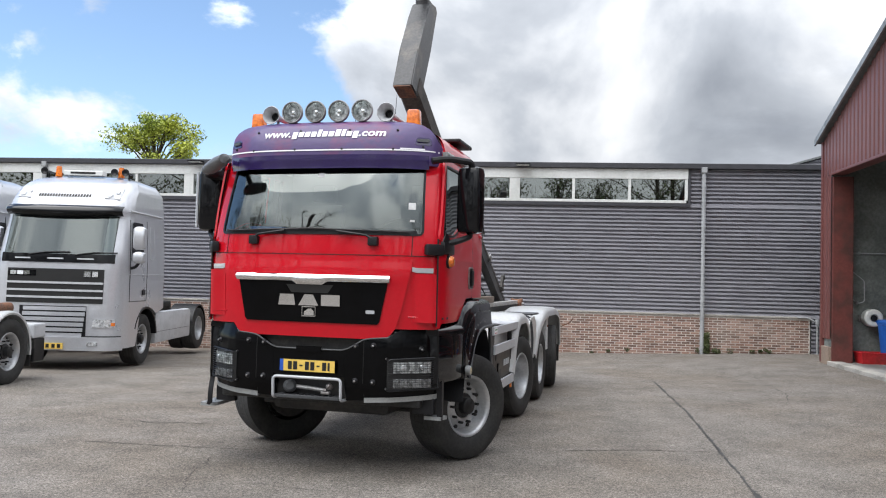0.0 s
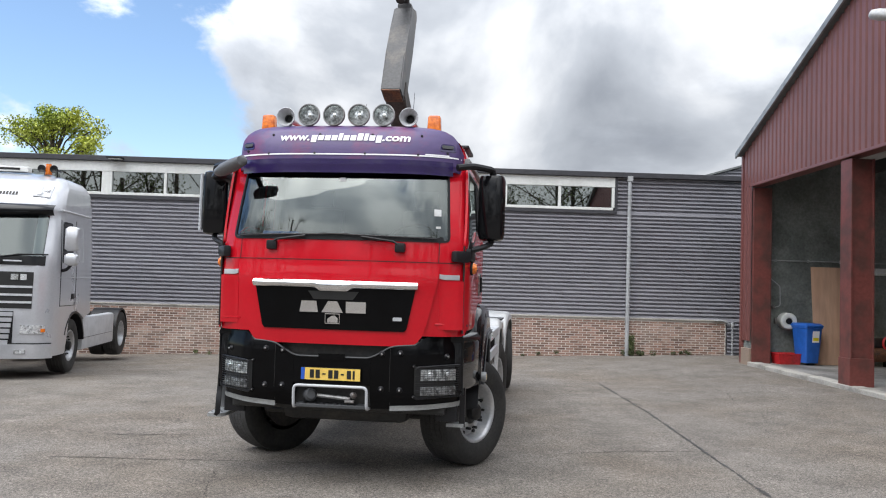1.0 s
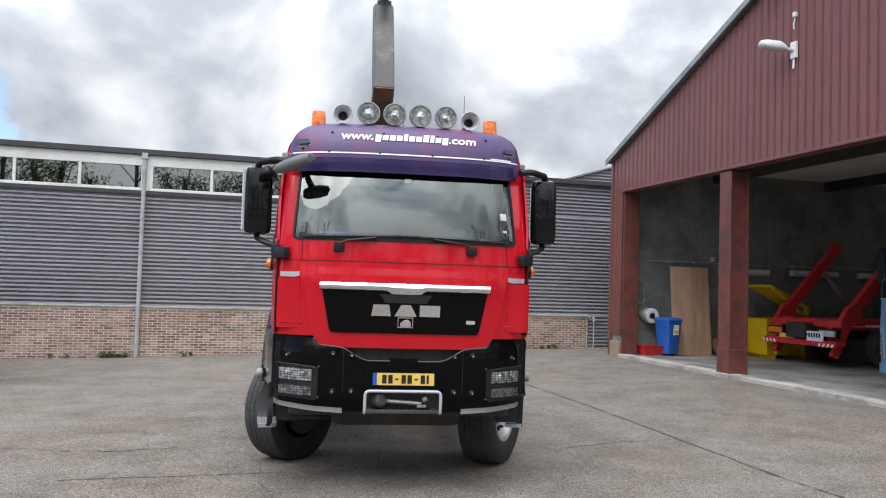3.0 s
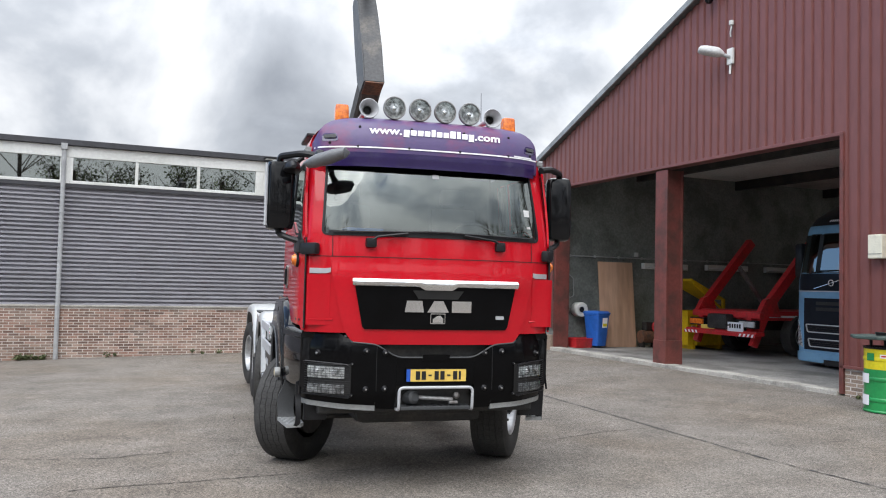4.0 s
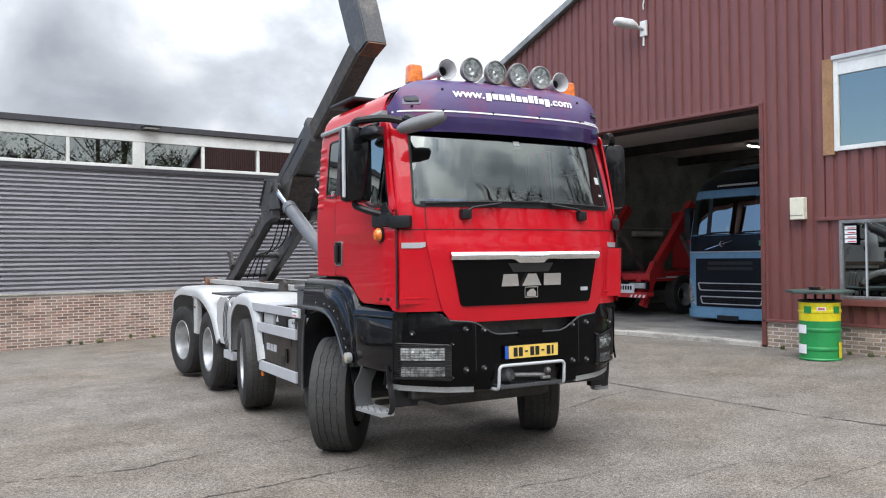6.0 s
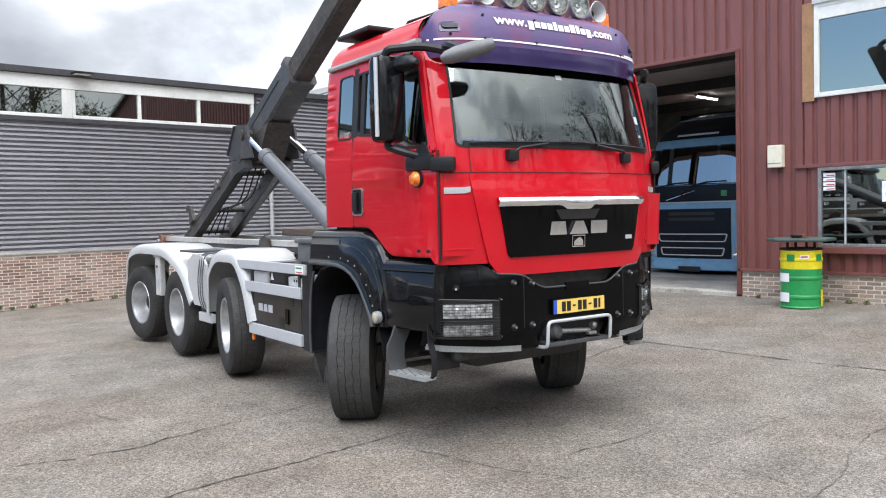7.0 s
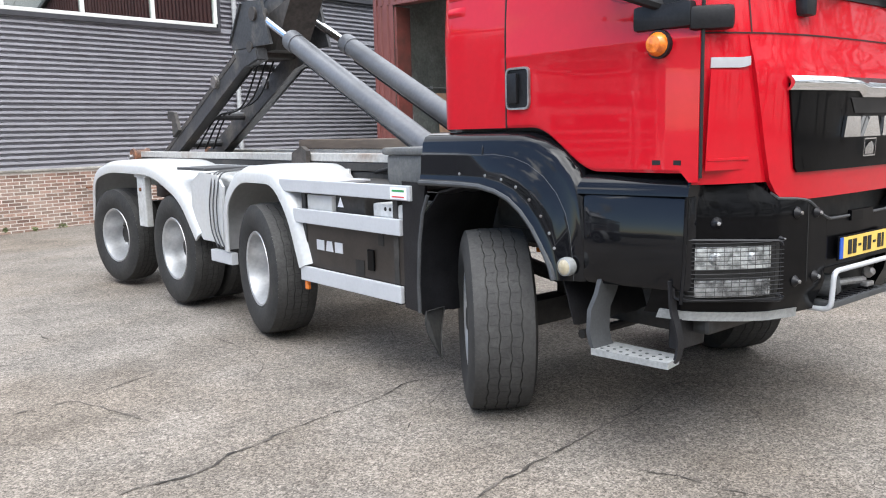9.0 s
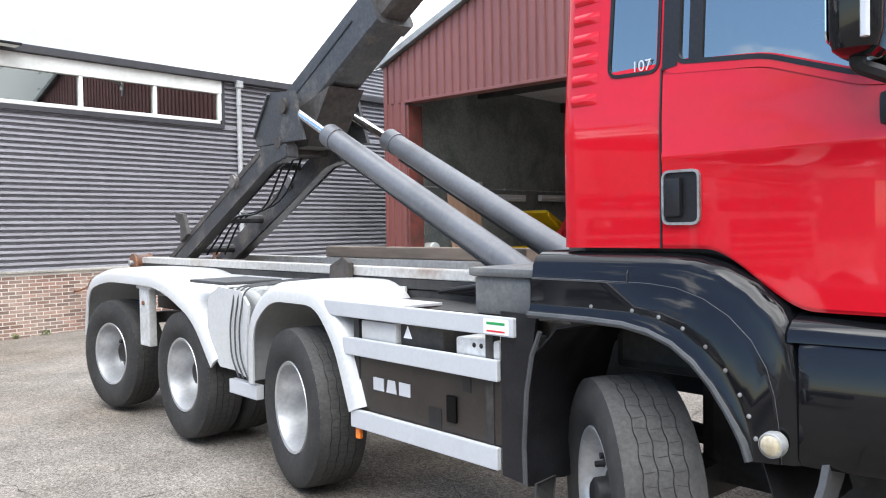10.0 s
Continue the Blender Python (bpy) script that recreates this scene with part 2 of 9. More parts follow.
BLACK = M("black_paint", (0.006, 0.0062, 0.0075), 0.12, var=0.1, scale=3, fine=40, coat=0.45, spec=0.1, rvar=0.05)
BLACK_SATIN = M("black_bumper_paint", (0.0025, 0.0026, 0.0032), 0.35, var=0.2, scale=3, fine=60, coat=0.25, rvar=0.08, spec=0.03)
PLASTIC = M("black_plastic", (0.014, 0.014, 0.016), 0.4, var=0.2, scale=4, fine=80, bump=0.15, spec=0.28)
GREY_PLASTIC = M("dark_grey_plastic", (0.055, 0.058, 0.062), 0.55, var=0.12, scale=4, fine=90, bump=0.1)
RUBBER = M("tyre_rubber", (0.018, 0.018, 0.018), 0.75, var=0.25, scale=6, fine=40, bump=0.2, col2=(0.03, 0.029, 0.027))
TREAD = M("worn_tread", (0.040, 0.039, 0.038), 0.85, var=0.2, scale=5, fine=60, bump=0.5, col2=(0.055, 0.054, 0.052))
GROOVE = M("tread_groove", (0.014, 0.014, 0.014), 0.9)
RIM = M("silver_rim", (0.37, 0.38, 0.395), 0.35, 0.5, var=0.08, scale=4, fine=40, col2=(0.5, 0.5, 0.5))
HUB = M("dark_hub", (0.03, 0.03, 0.03), 0.5, 0.3, var=0.3, scale=8)
WHITE = M("white_paint", (0.48, 0.49, 0.495), 0.38, var=0.06, scale=2.2, fine=30, coat=0.3, col2=(0.48, 0.48, 0.47))
WHITE_DIRTY = M("dusty_white", (0.55, 0.56, 0.56), 0.6, var=0.12, scale=2.5, fine=30, col2=(0.40, 0.40, 0.39))
ALU = M("white_aluminium", (0.50, 0.515, 0.54), 0.42, 0.15, var=0.03, scale=2, fine=50)
STEEL = M("worn_steel", (0.33, 0.33, 0.33), 0.45, 0.6, var=0.25, scale=3, fine=40, col2=(0.22, 0.20, 0.19))
CHROME = M("chrome", (0.86, 0.87, 0.88), 0.07, 1.0, var=0.03, rvar=0.03)
ARM = M("arm_paint", (0.042, 0.043, 0.046), 0.45, var=0.32, scale=3.2, fine=34, col2=(0.12, 0.108, 0.094), patch=(0.52, 0.70), bump=0.3)
ARM_WORN = M("worn_arm_underside", (0.062, 0.053, 0.047), 0.7, var=0.35, scale=2.5, fine=25, col2=(0.03, 0.028, 0.027), patch=(0.4, 0.65))
CYL = M("cylinder_paint", (0.12, 0.125, 0.135), 0.38, var=0.1, scale=3, fine=40)
RUST = M("rust", (0.17, 0.075, 0.04), 0.85, var=0.35, scale=6, fine=40, col2=(0.10, 0.06, 0.045))
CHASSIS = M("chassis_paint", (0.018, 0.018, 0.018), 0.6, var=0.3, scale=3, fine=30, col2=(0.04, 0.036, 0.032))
PANEL_BROWN = M("dark_brown_panel", (0.028, 0.022, 0.018), 0.45, var=0.15, scale=3, fine=50)
VISOR = M("purple_visor", (0.075, 0.048, 0.15), 0.42, var=0.06, scale=2.2, fine=20, coat=0.08, col2=(0.17, 0.035, 0.11), patch=(0.5, 0.68), stretch=(1.0, 1.0, 1.6))
VISOR_DARK = M("dark_purple_strip", (0.03, 0.018, 0.09), 0.2, var=0.05, coat=0.6)
AMBER = M("amber_lens", (0.85, 0.22, 0.02), 0.2, var=0.1, coat=0.6, scale=20, fine=60, col2=(0.6, 0.12, 0.01))
LENS = pane_mat("lamp_lens", (0.97, 0.98, 0.98), 0.97, 1.5)
REFLECTOR = M("lamp_reflector", (0.84, 0.86, 0.88), 0.16, 0.55, var=0.3, scale=22, fine=34, bump=1.0, col2=(0.30, 0.31, 0.32))
REFLECTOR_DIM = M("dim_lamp_reflector", (0.55, 0.56, 0.58), 0.25, 0.6, var=0.3, scale=22, fine=34, bump=1.0, col2=(0.2, 0.2, 0.21))
LENS_WARM = M("warm_lamp_lens", (0.40, 0.34, 0.23), 0.2, var=0.15, scale=25, fine=60, coat=0.6, col2=(0.52, 0.47, 0.36))
WOOD_BAR = M("worn_wood", (0.20, 0.155, 0.12), 0.8, var=0.2, scale=2, fine=20, stretch=(1, 0.15, 1), col2=(0.12, 0.095, 0.08))
RAIL = M("worn_rail", (0.46, 0.45, 0.43), 0.45, 0.25, var=0.15, scale=2.2, fine=30, col2=(0.30, 0.23, 0.18), patch=(0.52, 0.72))
PLATE_YELLOW = M("plate_yellow", (0.80, 0.55, 0.12), 0.35, var=0.04)
BLUE_STRIP = M("plate_blue", (0.02, 0.10, 0.50), 0.35, var=0.05)
# one black for print and joints, and for painted shade in openings
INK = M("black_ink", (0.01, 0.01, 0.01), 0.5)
WHITE_FILM = M("white_film", (0.86, 0.86, 0.88), 0.4, var=0.02)
CABIN = M("cabin_trim", (0.07, 0.072, 0.075), 0.8, var=0.15, scale=3)
SEAT = M("seat_cloth", (0.05, 0.055, 0.07), 0.95, var=0.2, scale=4, fine=90)
SILVER = M("silver_paint", (0.56, 0.57, 0.60), 0.30, 0.45, var=0.04, scale=1.2, fine=30, coat=0.6)
SILVER_DIM = M("silver_plastic", (0.52, 0.53, 0.55), 0.45, 0.08, var=0.06)
LIGHT_BLUE = M("light_blue_paint", (0.16, 0.34, 0.52), 0.35, var=0.05, coat=0.6)
NAVY = M("dark_navy_paint", (0.008, 0.011, 0.018), 0.4, var=0.1, coat=0.05, spec=0.15)
DULL_RED = M("dull_red_paint", (0.56, 0.026, 0.030), 0.4, var=0.15, scale=3, fine=20, col2=(0.34, 0.035, 0.03), patch=(0.5, 0.7))
YELLOW = M("yellow_paint", (0.72, 0.47, 0.01), 0.45, var=0.1, scale=2, fine=20)
BIN_BLUE = M("blue_bin_plastic", (0.02, 0.12, 0.48), 0.45, var=0.08)
GREEN = M("green_drum_paint", (0.02, 0.27, 0.075), 0.35, var=0.08, scale=3, fine=30)
DRUM_YELLOW = M("yellow_drum_paint", (0.78, 0.66, 0.02), 0.35, var=0.08, scale=3, fine=30)
GREEN_GREY = M("grey_green_board", (0.055, 0.085, 0.075), 0.6, var=0.15, scale=3)
CREAM = M("cream_plastic", (0.72, 0.69, 0.56), 0.5, var=0.06)
BEIGE = M("tan_board", (0.36, 0.20, 0.10), 0.7, var=0.12, scale=1.2, fine=20)
BARK = M("bark", (0.09, 0.07, 0.05), 0.95, var=0.3, scale=4, fine=30, bump=0.6)
LEAF = random_tint(M("spring_leaf", (0.36, 0.39, 0.05), 0.6, var=0.2, scale=0.6, fine=5, col2=(0.20, 0.27, 0.035)), 0.6, 1.5)
LEAF_DARK = random_tint(M("dark_leaf", (0.10, 0.12, 0.045), 0.7, var=0.25, scale=0.4, fine=4), 0.6, 1.4)
TUBE = lamp_mat("lit_tube", (1.0, 0.97, 0.9), 9.0)
LIP = M("grey_metal_lip", (0.30, 0.31, 0.31), 0.5, 0.2, var=0.15, scale=3)
MIRROR_GREY = M("grey_mirror_plastic", (0.16, 0.165, 0.175), 0.5, var=0.1, scale=4, fine=60)
BOX_GREY = M("dusty_grey_plastic", (0.095, 0.098, 0.10), 0.6, var=0.15, scale=5, fine=60, col2=(0.15, 0.148, 0.14))
# dust tone, darkened further for the shade deep in the dished rims
DISC = M("dusty_wheel_disc", (0.11, 0.105, 0.10), 0.6, 0.2, var=0.25, scale=7, fine=40)


# ---- mesh helpers ----
def finish(name, bm, material, smooth=False):
    bmesh.ops.recalc_face_normals(bm, faces=bm.faces)
    me = bpy.data.meshes.new(name)
    bm.to_mesh(me)
    bm.free()
    me.materials.append(material)
    if smooth:
        me.polygons.foreach_set("use_smooth", [True] * len(me.polygons))
        me.set_sharp_from_angle(angle=radians(smooth if smooth > 1 else 38))
    return me


def part(name, bm, material, parent, label="", smooth=False):
    ob = new(name, finish(name, bm, material, smooth))
    ob.parent = parent
    return tagged(ob, label)


def thing(name, label, category, m=None, group="", kind="", data=None):
    ob = new(name, data)
    if m is not None:
        ob.matrix_world = m
    return tagged(ob, label, category, group, kind)


def solid(name, bm, material, label, category="", m=None, group="", kind="", smooth=False):
    return thing(name, label, category, m, group, kind, finish(name, bm, material, smooth))


def B():
    return bmesh.new()


def box(bm, x0, x1, y0, y1, z0, z1, bev=0.0, seg=2, m=None):
    vs = [bm.verts.new((x, y, z)) for x in (x0, x1) for y in (y0, y1) for z in (z0, z1)]
    fs = [bm.faces.new([vs[i] for i in f]) for f in ((0, 1, 3, 2), (4, 6, 7, 5), (0, 4, 5, 1), (2, 3, 7, 6), (0, 2, 6, 4), (1, 5, 7, 3))]
    if bev:
        es = list({e for f in fs for e in f.edges})
        made = bmesh.ops.bevel(bm, geom=es, offset=bev, segments=seg, affect="EDGES", profile=0.6)
        vs = list({v for f in made["faces"] for v in f.verts} | {v for v in vs if v.is_valid})
    if m is not None:
        bmesh.ops.transform(bm, matrix=m, verts=vs)
    return bm


def ring_mesh(bm, rings, closed=True, cap=True, loop=False):
    """Joins rings of points, one after another, by quads."""
    rows = [[bm.verts.new(p) for p in r] for r in rings]
    n = len(rows[0])
    pairs = list(zip(rows, rows[1:])) + ([(rows[-1], rows[0])] if loop else [])
    for a, b in pairs:
        for i in range(n if closed else n - 1):
            j = (i + 1) % n
            bm.faces.new((a[i], a[j], b[j], b[i]))
    if cap and closed and not loop:
        bm.faces.new(rows[0][::-1])
        bm.faces.new(rows[-1])
    return bm


def cyl(bm, a, b, r, r2=None, n=16, cap=True):
    a, b = Vector(a), Vector(b)
    q = (b - a).to_track_quat("Z", "Y")
    r2 = r if r2 is None else r2
    ring = [Vector((math.cos(2 * math.pi * i / n), math.sin(2 * math.pi * i / n), 0)) for i in range(n)]
    return ring_mesh(bm, [[a + q @ (v * r) for v in ring], [b + q @ (v * r2) for v in ring]], cap=cap)


def lathe(bm, prof, n=32, m=None, loop=False):
    """prof: (radius, height) round the local z axis."""
    m = m or Matrix()
    rings = [[m @ Vector((r * math.cos(2 * math.pi * i / n), r * math.sin(2 * math.pi * i / n), h)) for i in range(n)] for r, h in prof]
    return ring_mesh(bm, rings, cap=False, loop=loop)


def tube(bm, pts, r, n=8, flat=1.0):
    pts = [Vector(p) for p in pts]
    rings = []
    side = None
    for i, p in enumerate(pts):
        d = (pts[min(i + 1, len(pts) - 1)] - pts[max(i - 1, 0)]).normalized()
        if side is None:
            side = d.cross(Vector((0, 0, 1)) if abs(d.z) < 0.9 else Vector((1, 0, 0))).normalized()
        side = (side - d * side.dot(d)).normalized()
        up = d.cross(side)
        rings.append([p + side * (r * math.cos(2 * math.pi * k / n)) + up * (r * flat * math.sin(2 * math.pi * k / n)) for k in range(n)])
    return ring_mesh(bm, rings)


def bend(pts, r=0.05, n=4):
    """Rounds the corners of a line of points."""
    pts = [Vector(p) for p in pts]
    out = [pts[0]]
    for a, b, c in zip(pts, pts[1:], pts[2:]):
        k = min(r, (a - b).length * 0.45, (c - b).length * 0.45)
        p, q = b + (a - b).normalized() * k, b + (c - b).normalized() * k
        out += [p.lerp(b, t).lerp(b.lerp(q, t), t) for t in (i / n for i in range(n + 1))]
    return out + [pts[-1]]


def prism(bm, pts, off):
    off = Vector(off)
    a = [bm.verts.new(Vector(p)) for p in pts]
    b = [bm.verts.new(Vector(p) + off) for p in pts]
    n = len(a)
    bm.faces.new(a[::-1]), bm.faces.new(b)
    for i in range(n):
        bm.faces.new((a[i], a[(i + 1) % n], b[(i + 1) % n], b[i]))
    return bm


def bar(bm, a, b, w, h, up=(0, 0, 1), w2=None, h2=None):
    """A box-section bar from a to b."""
    a, b, up = Vector(a), Vector(b), Vector(up)
    d = (b - a).normalized()
    s = d.cross(up).normalized()
    u = s.cross(d)
    rings = []
    for p, ww, hh in ((a, w, h), (b, w2 or w, h2 or h)):
        rings.append([p + s * (x * ww / 2) + u * (y * hh / 2) for x, y in ((-1, -1), (1, -1), (1, 1), (-1, 1))])
    return ring_mesh(bm, rings)


def sheet(bm, fn, us, ws, thick=0.0):
    """A patch of the surface fn(a, b, off), with a thickness inwards."""
    top = [[bm.verts.new(fn(a, b, 0.0)) for b in ws] for a in us]
    n, k = len(us), len(ws)
    for i in range(n - 1):
        for j in range(k - 1):
            bm.faces.new((top[i][j], top[i + 1][j], top[i + 1][j + 1], top[i][j + 1]))
    if thick:
        low_ = [[bm.verts.new(fn(a, b, -thick)) for b in ws] for a in us]
        for i in range(n - 1):
            for j in range(k - 1):
                bm.faces.new((low_[i][j], low_[i][j + 1], low_[i + 1][j + 1], low_[i + 1][j]))
        edge = [(i, 0) for i in range(n)] + [(n - 1, j) for j in range(1, k)] + [(i, k - 1) for i in range(n - 2, -1, -1)] + [(0, j) for j in range(k - 2, 0, -1)]
        for (i, j), (p, q) in zip(edge, edge[1:] + edge[:1]):
            bm.faces.new((top[i][j], low_[i][j], low_[p][q], top[p][q]))
    return bm


def lerp_at(x, table):
    """Piecewise straight interpolation in a table of (x, y)."""
    if x <= table[0][0]:
        return table[0][1]
    for (a, p), (b, q) in zip(table, table[1:]):
        if x <= b:
            return p + (q - p) * (x - a) / (b - a)
    return table[-1][1]


def span(a, b, n):
    return [a + (b - a) * i / n for i in range(n + 1)]


def smooth01(x):
    x = min(1.0, max(0.0, x))
    return x * x * (3 - 2 * x)


# ---- ground ----
def ground_z(x, y):
    """The yard falls gently towards the far wall and rises a little to the shed."""
    far = smooth01((y - 8) / 13.5)
    cx = min(8.0, max(-14.0, x))
    rise = smooth01((x - 2.5) / 3.5) * smooth01((y + 6) / 8)
    return -0.07 + far * (-0.05 + 0.024 * cx) + 0.14 * rise * (1 - 0.75 * far)


def make_ground():
    xs = [-400, -200, -90, -50] + span(-30, 6.2, 60) + [7, 9, 14, 30, 60, 120, 250, 400]
    ys = [-400, -200, -100, -50, -30] + span(-20, 24, 66) + [27, 33, 50, 90, 180, 400]
    bm = B()
    sheet(bm, lambda x, y, o: Vector((x, y, ground_z(x, y))), xs, ys)
    return solid("ground", bm, ASPHALT, "weathered grey asphalt yard with fine cracks and tar joints", kind="structure", smooth=True)


ground = make_ground()


def strip_on_ground(name, pts, width, material, label, jitter=0.0, seed=1):
    """A thin, wandering strip of filler or a crack lying on the asphalt."""
    rnd = random.Random(seed)
    fine = []
    for (x0, y0), (x1, y1) in zip(pts, pts[1:]):
        n = max(2, int(math.hypot(x1 - x0, y1 - y0) / 0.045))
        for i in range(n):
            t = i / n
            fine.append(Vector((x0 + (x1 - x0) * t, y0 + (y1 - y0) * t, 0)))
    fine.append(Vector((*pts[-1], 0)))
    off = 0.0
    bm = B()
    rows = []
    for i, p in enumerate(fine):
        d = (fine[min(i + 1, len(fine) - 1)] - fine[max(i - 1, 0)]).normalized()
        s = Vector((-d.y, d.x, 0))
        off = 0.88 * off + rnd.uniform(-1, 1) * jitter
        w = width * rnd.choice((0.12, 0.4, 0.7, 1.0, 1.3)) * rnd.uniform(0.6, 1.2) * min(1, 0.25 + i / 4, 0.25 + (len(fine) - 1 - i) / 4)
        rows.append([Vector((q.x, q.y, ground_z(q.x, q.y) + 0.004)) for q in (p + s * (off - w / 2), p + s * (off + w / 2))])
    ring_mesh(bm, rows, closed=False)
    return part(name, bm, material, ground, label)


# ---- bricks, shared by both plinths ----
def brick_mesh(bm_or_none, L=0.21, H=0.05, D=0.02):
    bm = bm_or_none or B()
    b = 0.004
    front = [(-L / 2 + b, -D, b), (L / 2 - b, -D, b), (L / 2 - b, -D, H - b), (-L / 2 + b, -D, H - b)]
    rear = [(-L / 2, 0, 0), (L / 2, 0, 0), (L / 2, 0, H), (-L / 2, 0, H)]
    ring_mesh(bm, [rear, front])
    return bm


def brick_courses(x0, x1, z0, z1):
    """Half bond: centre, length and height of each brick."""
    out, z, k = [], z0, 0
    while z + 0.05 < z1:
        x = x0 - (0.11 if k % 2 else 0.0)
        while x < x1:
            a, b = max(x, x0), min(x + 0.203, x1)
            if b - a > 0.05:
                out.append(((a + b) / 2, b - a, z))
            x += 0.22
        z, k = z + 0.0625, k + 1
    return out


# ---- the long grey building ----
WALL_Y, WALL_X0, WALL_X1 = 21.25, -30.0, 13.0


def ribbed(bm, x0, x1, z0, z1, y, pitch=0.1, deep=0.07):
    """Horizontal trapezoid ribs, facing -y."""
    prof, z = [], z0
    while z < z1:
        for dz, dy in ((0.0, 0.0), (0.40, 0.0), (0.52, deep), (0.92, deep)):
            if z + dz * pitch < z1:
                prof.append((z + dz * pitch, y + dy))
        z += pitch
    prof.append((z1, y))
    return ring_mesh(bm, [[(x0, b, a) for a, b in prof], [(x1, b, a) for a, b in prof]], closed=False)


def long_building():
    wall = solid("wall_back", box(B(), WALL_X0, WALL_X1, WALL_Y + 0.08, WALL_Y + 0.3, -0.6, 3.80), DARK_WALL, "long low building wall clad in dark grey ribbed sheet above brick", kind="structure")
    upper = box(B(), WALL_X0, WALL_X1, WALL_Y + 0.08, WALL_Y + 0.3, 4.40, 4.72)
    box(upper, 3.66, WALL_X1, WALL_Y + 0.081, WALL_Y + 0.299, 3.80, 4.40)
    part("upper_wall", upper, DARK_WALL, wall)
    bm = ribbed(B(), WALL_X0, WALL_X1, 0.99, 3.74, WALL_Y)
    ribbed(bm, 3.72, WALL_X1, 3.74, 4.66, WALL_Y)
    ribbed(bm, 6.68, WALL_X1, -0.05, 0.99, WALL_Y)
    part("ribbed_cladding", bm, GREY_CLAD, wall, "dark grey horizontal ribbed metal cladding")
    part("coping", box(B(), WALL_X0, WALL_X1, WALL_Y - 0.14, WALL_Y + 0.4, 4.665, 4.80, 0.012), COPING, wall)
    part("window_board", box(B(), WALL_X0, 3.70, WALL_Y - 0.05, WALL_Y + 0.05, 3.70, 3.79, 0.006), COPING, wall)
    part("window_board", box(B(), 3.645, 3.715, WALL_Y - 0.05, WALL_Y + 0.05, 3.79, 4.66, 0.006), COPING, wall)
    part("fascia", box(B(), WALL_X0, 3.64, WALL_Y - 0.06, WALL_Y + 0.05, 4.40, 4.66, 0.006), WHITE_PVC, wall, "white fascia board over the windows")
    part("brick_backing", box(B(), WALL_X0, 6.64, WALL_Y - 0.02, WALL_Y + 0.05, -0.6, 0.95), MORTAR, wall)
    part("plinth_cap", box(B(), WALL_X0, 6.66, WALL_Y - 0.06, WALL_Y + 0.02, 0.952, 0.99, 0.006), CONCRETE, wall, "pale stone cap of the brick plinth")
    # dim rooms behind the panes
    room = box(B(), WALL_X0, 3.7, WALL_Y + 1.6, WALL_Y + 1.7, 3.2, 4.9)
    box(room, WALL_X0, 3.7, WALL_Y + 0.31, WALL_Y + 1.6, 3.70, 3.78)
    box(room, WALL_X0, 3.7, WALL_Y + 0.31, WALL_Y + 1.6, 4.60, 4.66)
    part("room_behind_windows", room, DARK_WALL, wall)
    # roof deck, out of sight from the yard
    part("flat_roof", box(B(), WALL_X0, WALL_X1, WALL_Y + 0.4, WALL_Y + 14, 4.45, 4.62), ROOF_GREY, wall)
    n = 0
    for k in range(7):
        n += 1
        a, b = -0.66 - 4.46 * k, 3.60 - 4.46 * k
        win = thing(f"window_{n}", "strip of three panes in white plastic frames high on the wall", "window", kind="structure")
        fr = box(B(), a - 0.03, b, WALL_Y - 0.055, WALL_Y + 0.05, 3.79, 3.86, 0.008)
        for i in range(4):
            x = a + (b - a) * i / 3
            box(fr, x - 0.035, x + 0.035, WALL_Y - 0.052, WALL_Y + 0.05, 3.86, 4.40, 0.008)
        box(fr, a - 0.2, a - 0.035, WALL_Y - 0.05, WALL_Y + 0.05, 3.79, 4.40, 0.006)
        part("window_frame", fr, WHITE_PVC, win)
        for i in range(3):
            x0, x1 = a + (b - a) * i / 3 + 0.035, a + (b - a) * (i + 1) / 3 - 0.035
            p = part("pane", box(B(), x0, x1, WALL_Y, WALL_Y + 0.008, 3.86, 4.40), PANE_DARK, win)
            p.visible_shadow = False
        cur = B()
        for i in range(3):
            if (i + k) % 2:
                continue
            x0 = a + (b - a) * i / 3 + 0.05
            ring_mesh(cur, [[(x0 + j * 0.06, WALL_Y + 0.22 + 0.02 * (j % 2), z) for j in range(9)] for z in (3.86, 4.42)], closed=False)
        part("curtain", cur, SEAT, win, "dark drawn curtain")
    return wall


wall_back = long_building()


def downpipe(x, bottom):
    bm = B()
    cyl(bm, (x, WALL_Y - 0.10, bottom), (x, WALL_Y - 0.10, 4.62), 0.052, n=14)
    for z in (0.9, 2.0, 3.1, 4.2):
        cyl(bm, (x, WALL_Y - 0.10, z), (x, WALL_Y - 0.10, z + 0.03), 0.06, n=14)
    pipe = solid("downpipe", bm, PIPE_GREY, "pale grey rainwater pipe down the clad wall", "downpipe", group="rainwater pipes", smooth=True)
    part("hopper", box(B(), x - 0.07, x + 0.07, WALL_Y - 0.17, WALL_Y - 0.06, 4.56, 4.70, 0.01), PIPE_GREY, pipe)
    return pipe


for px in (4.02, -5.28, -13.9):
    downpipe(px, ground_z(px, WALL_Y))


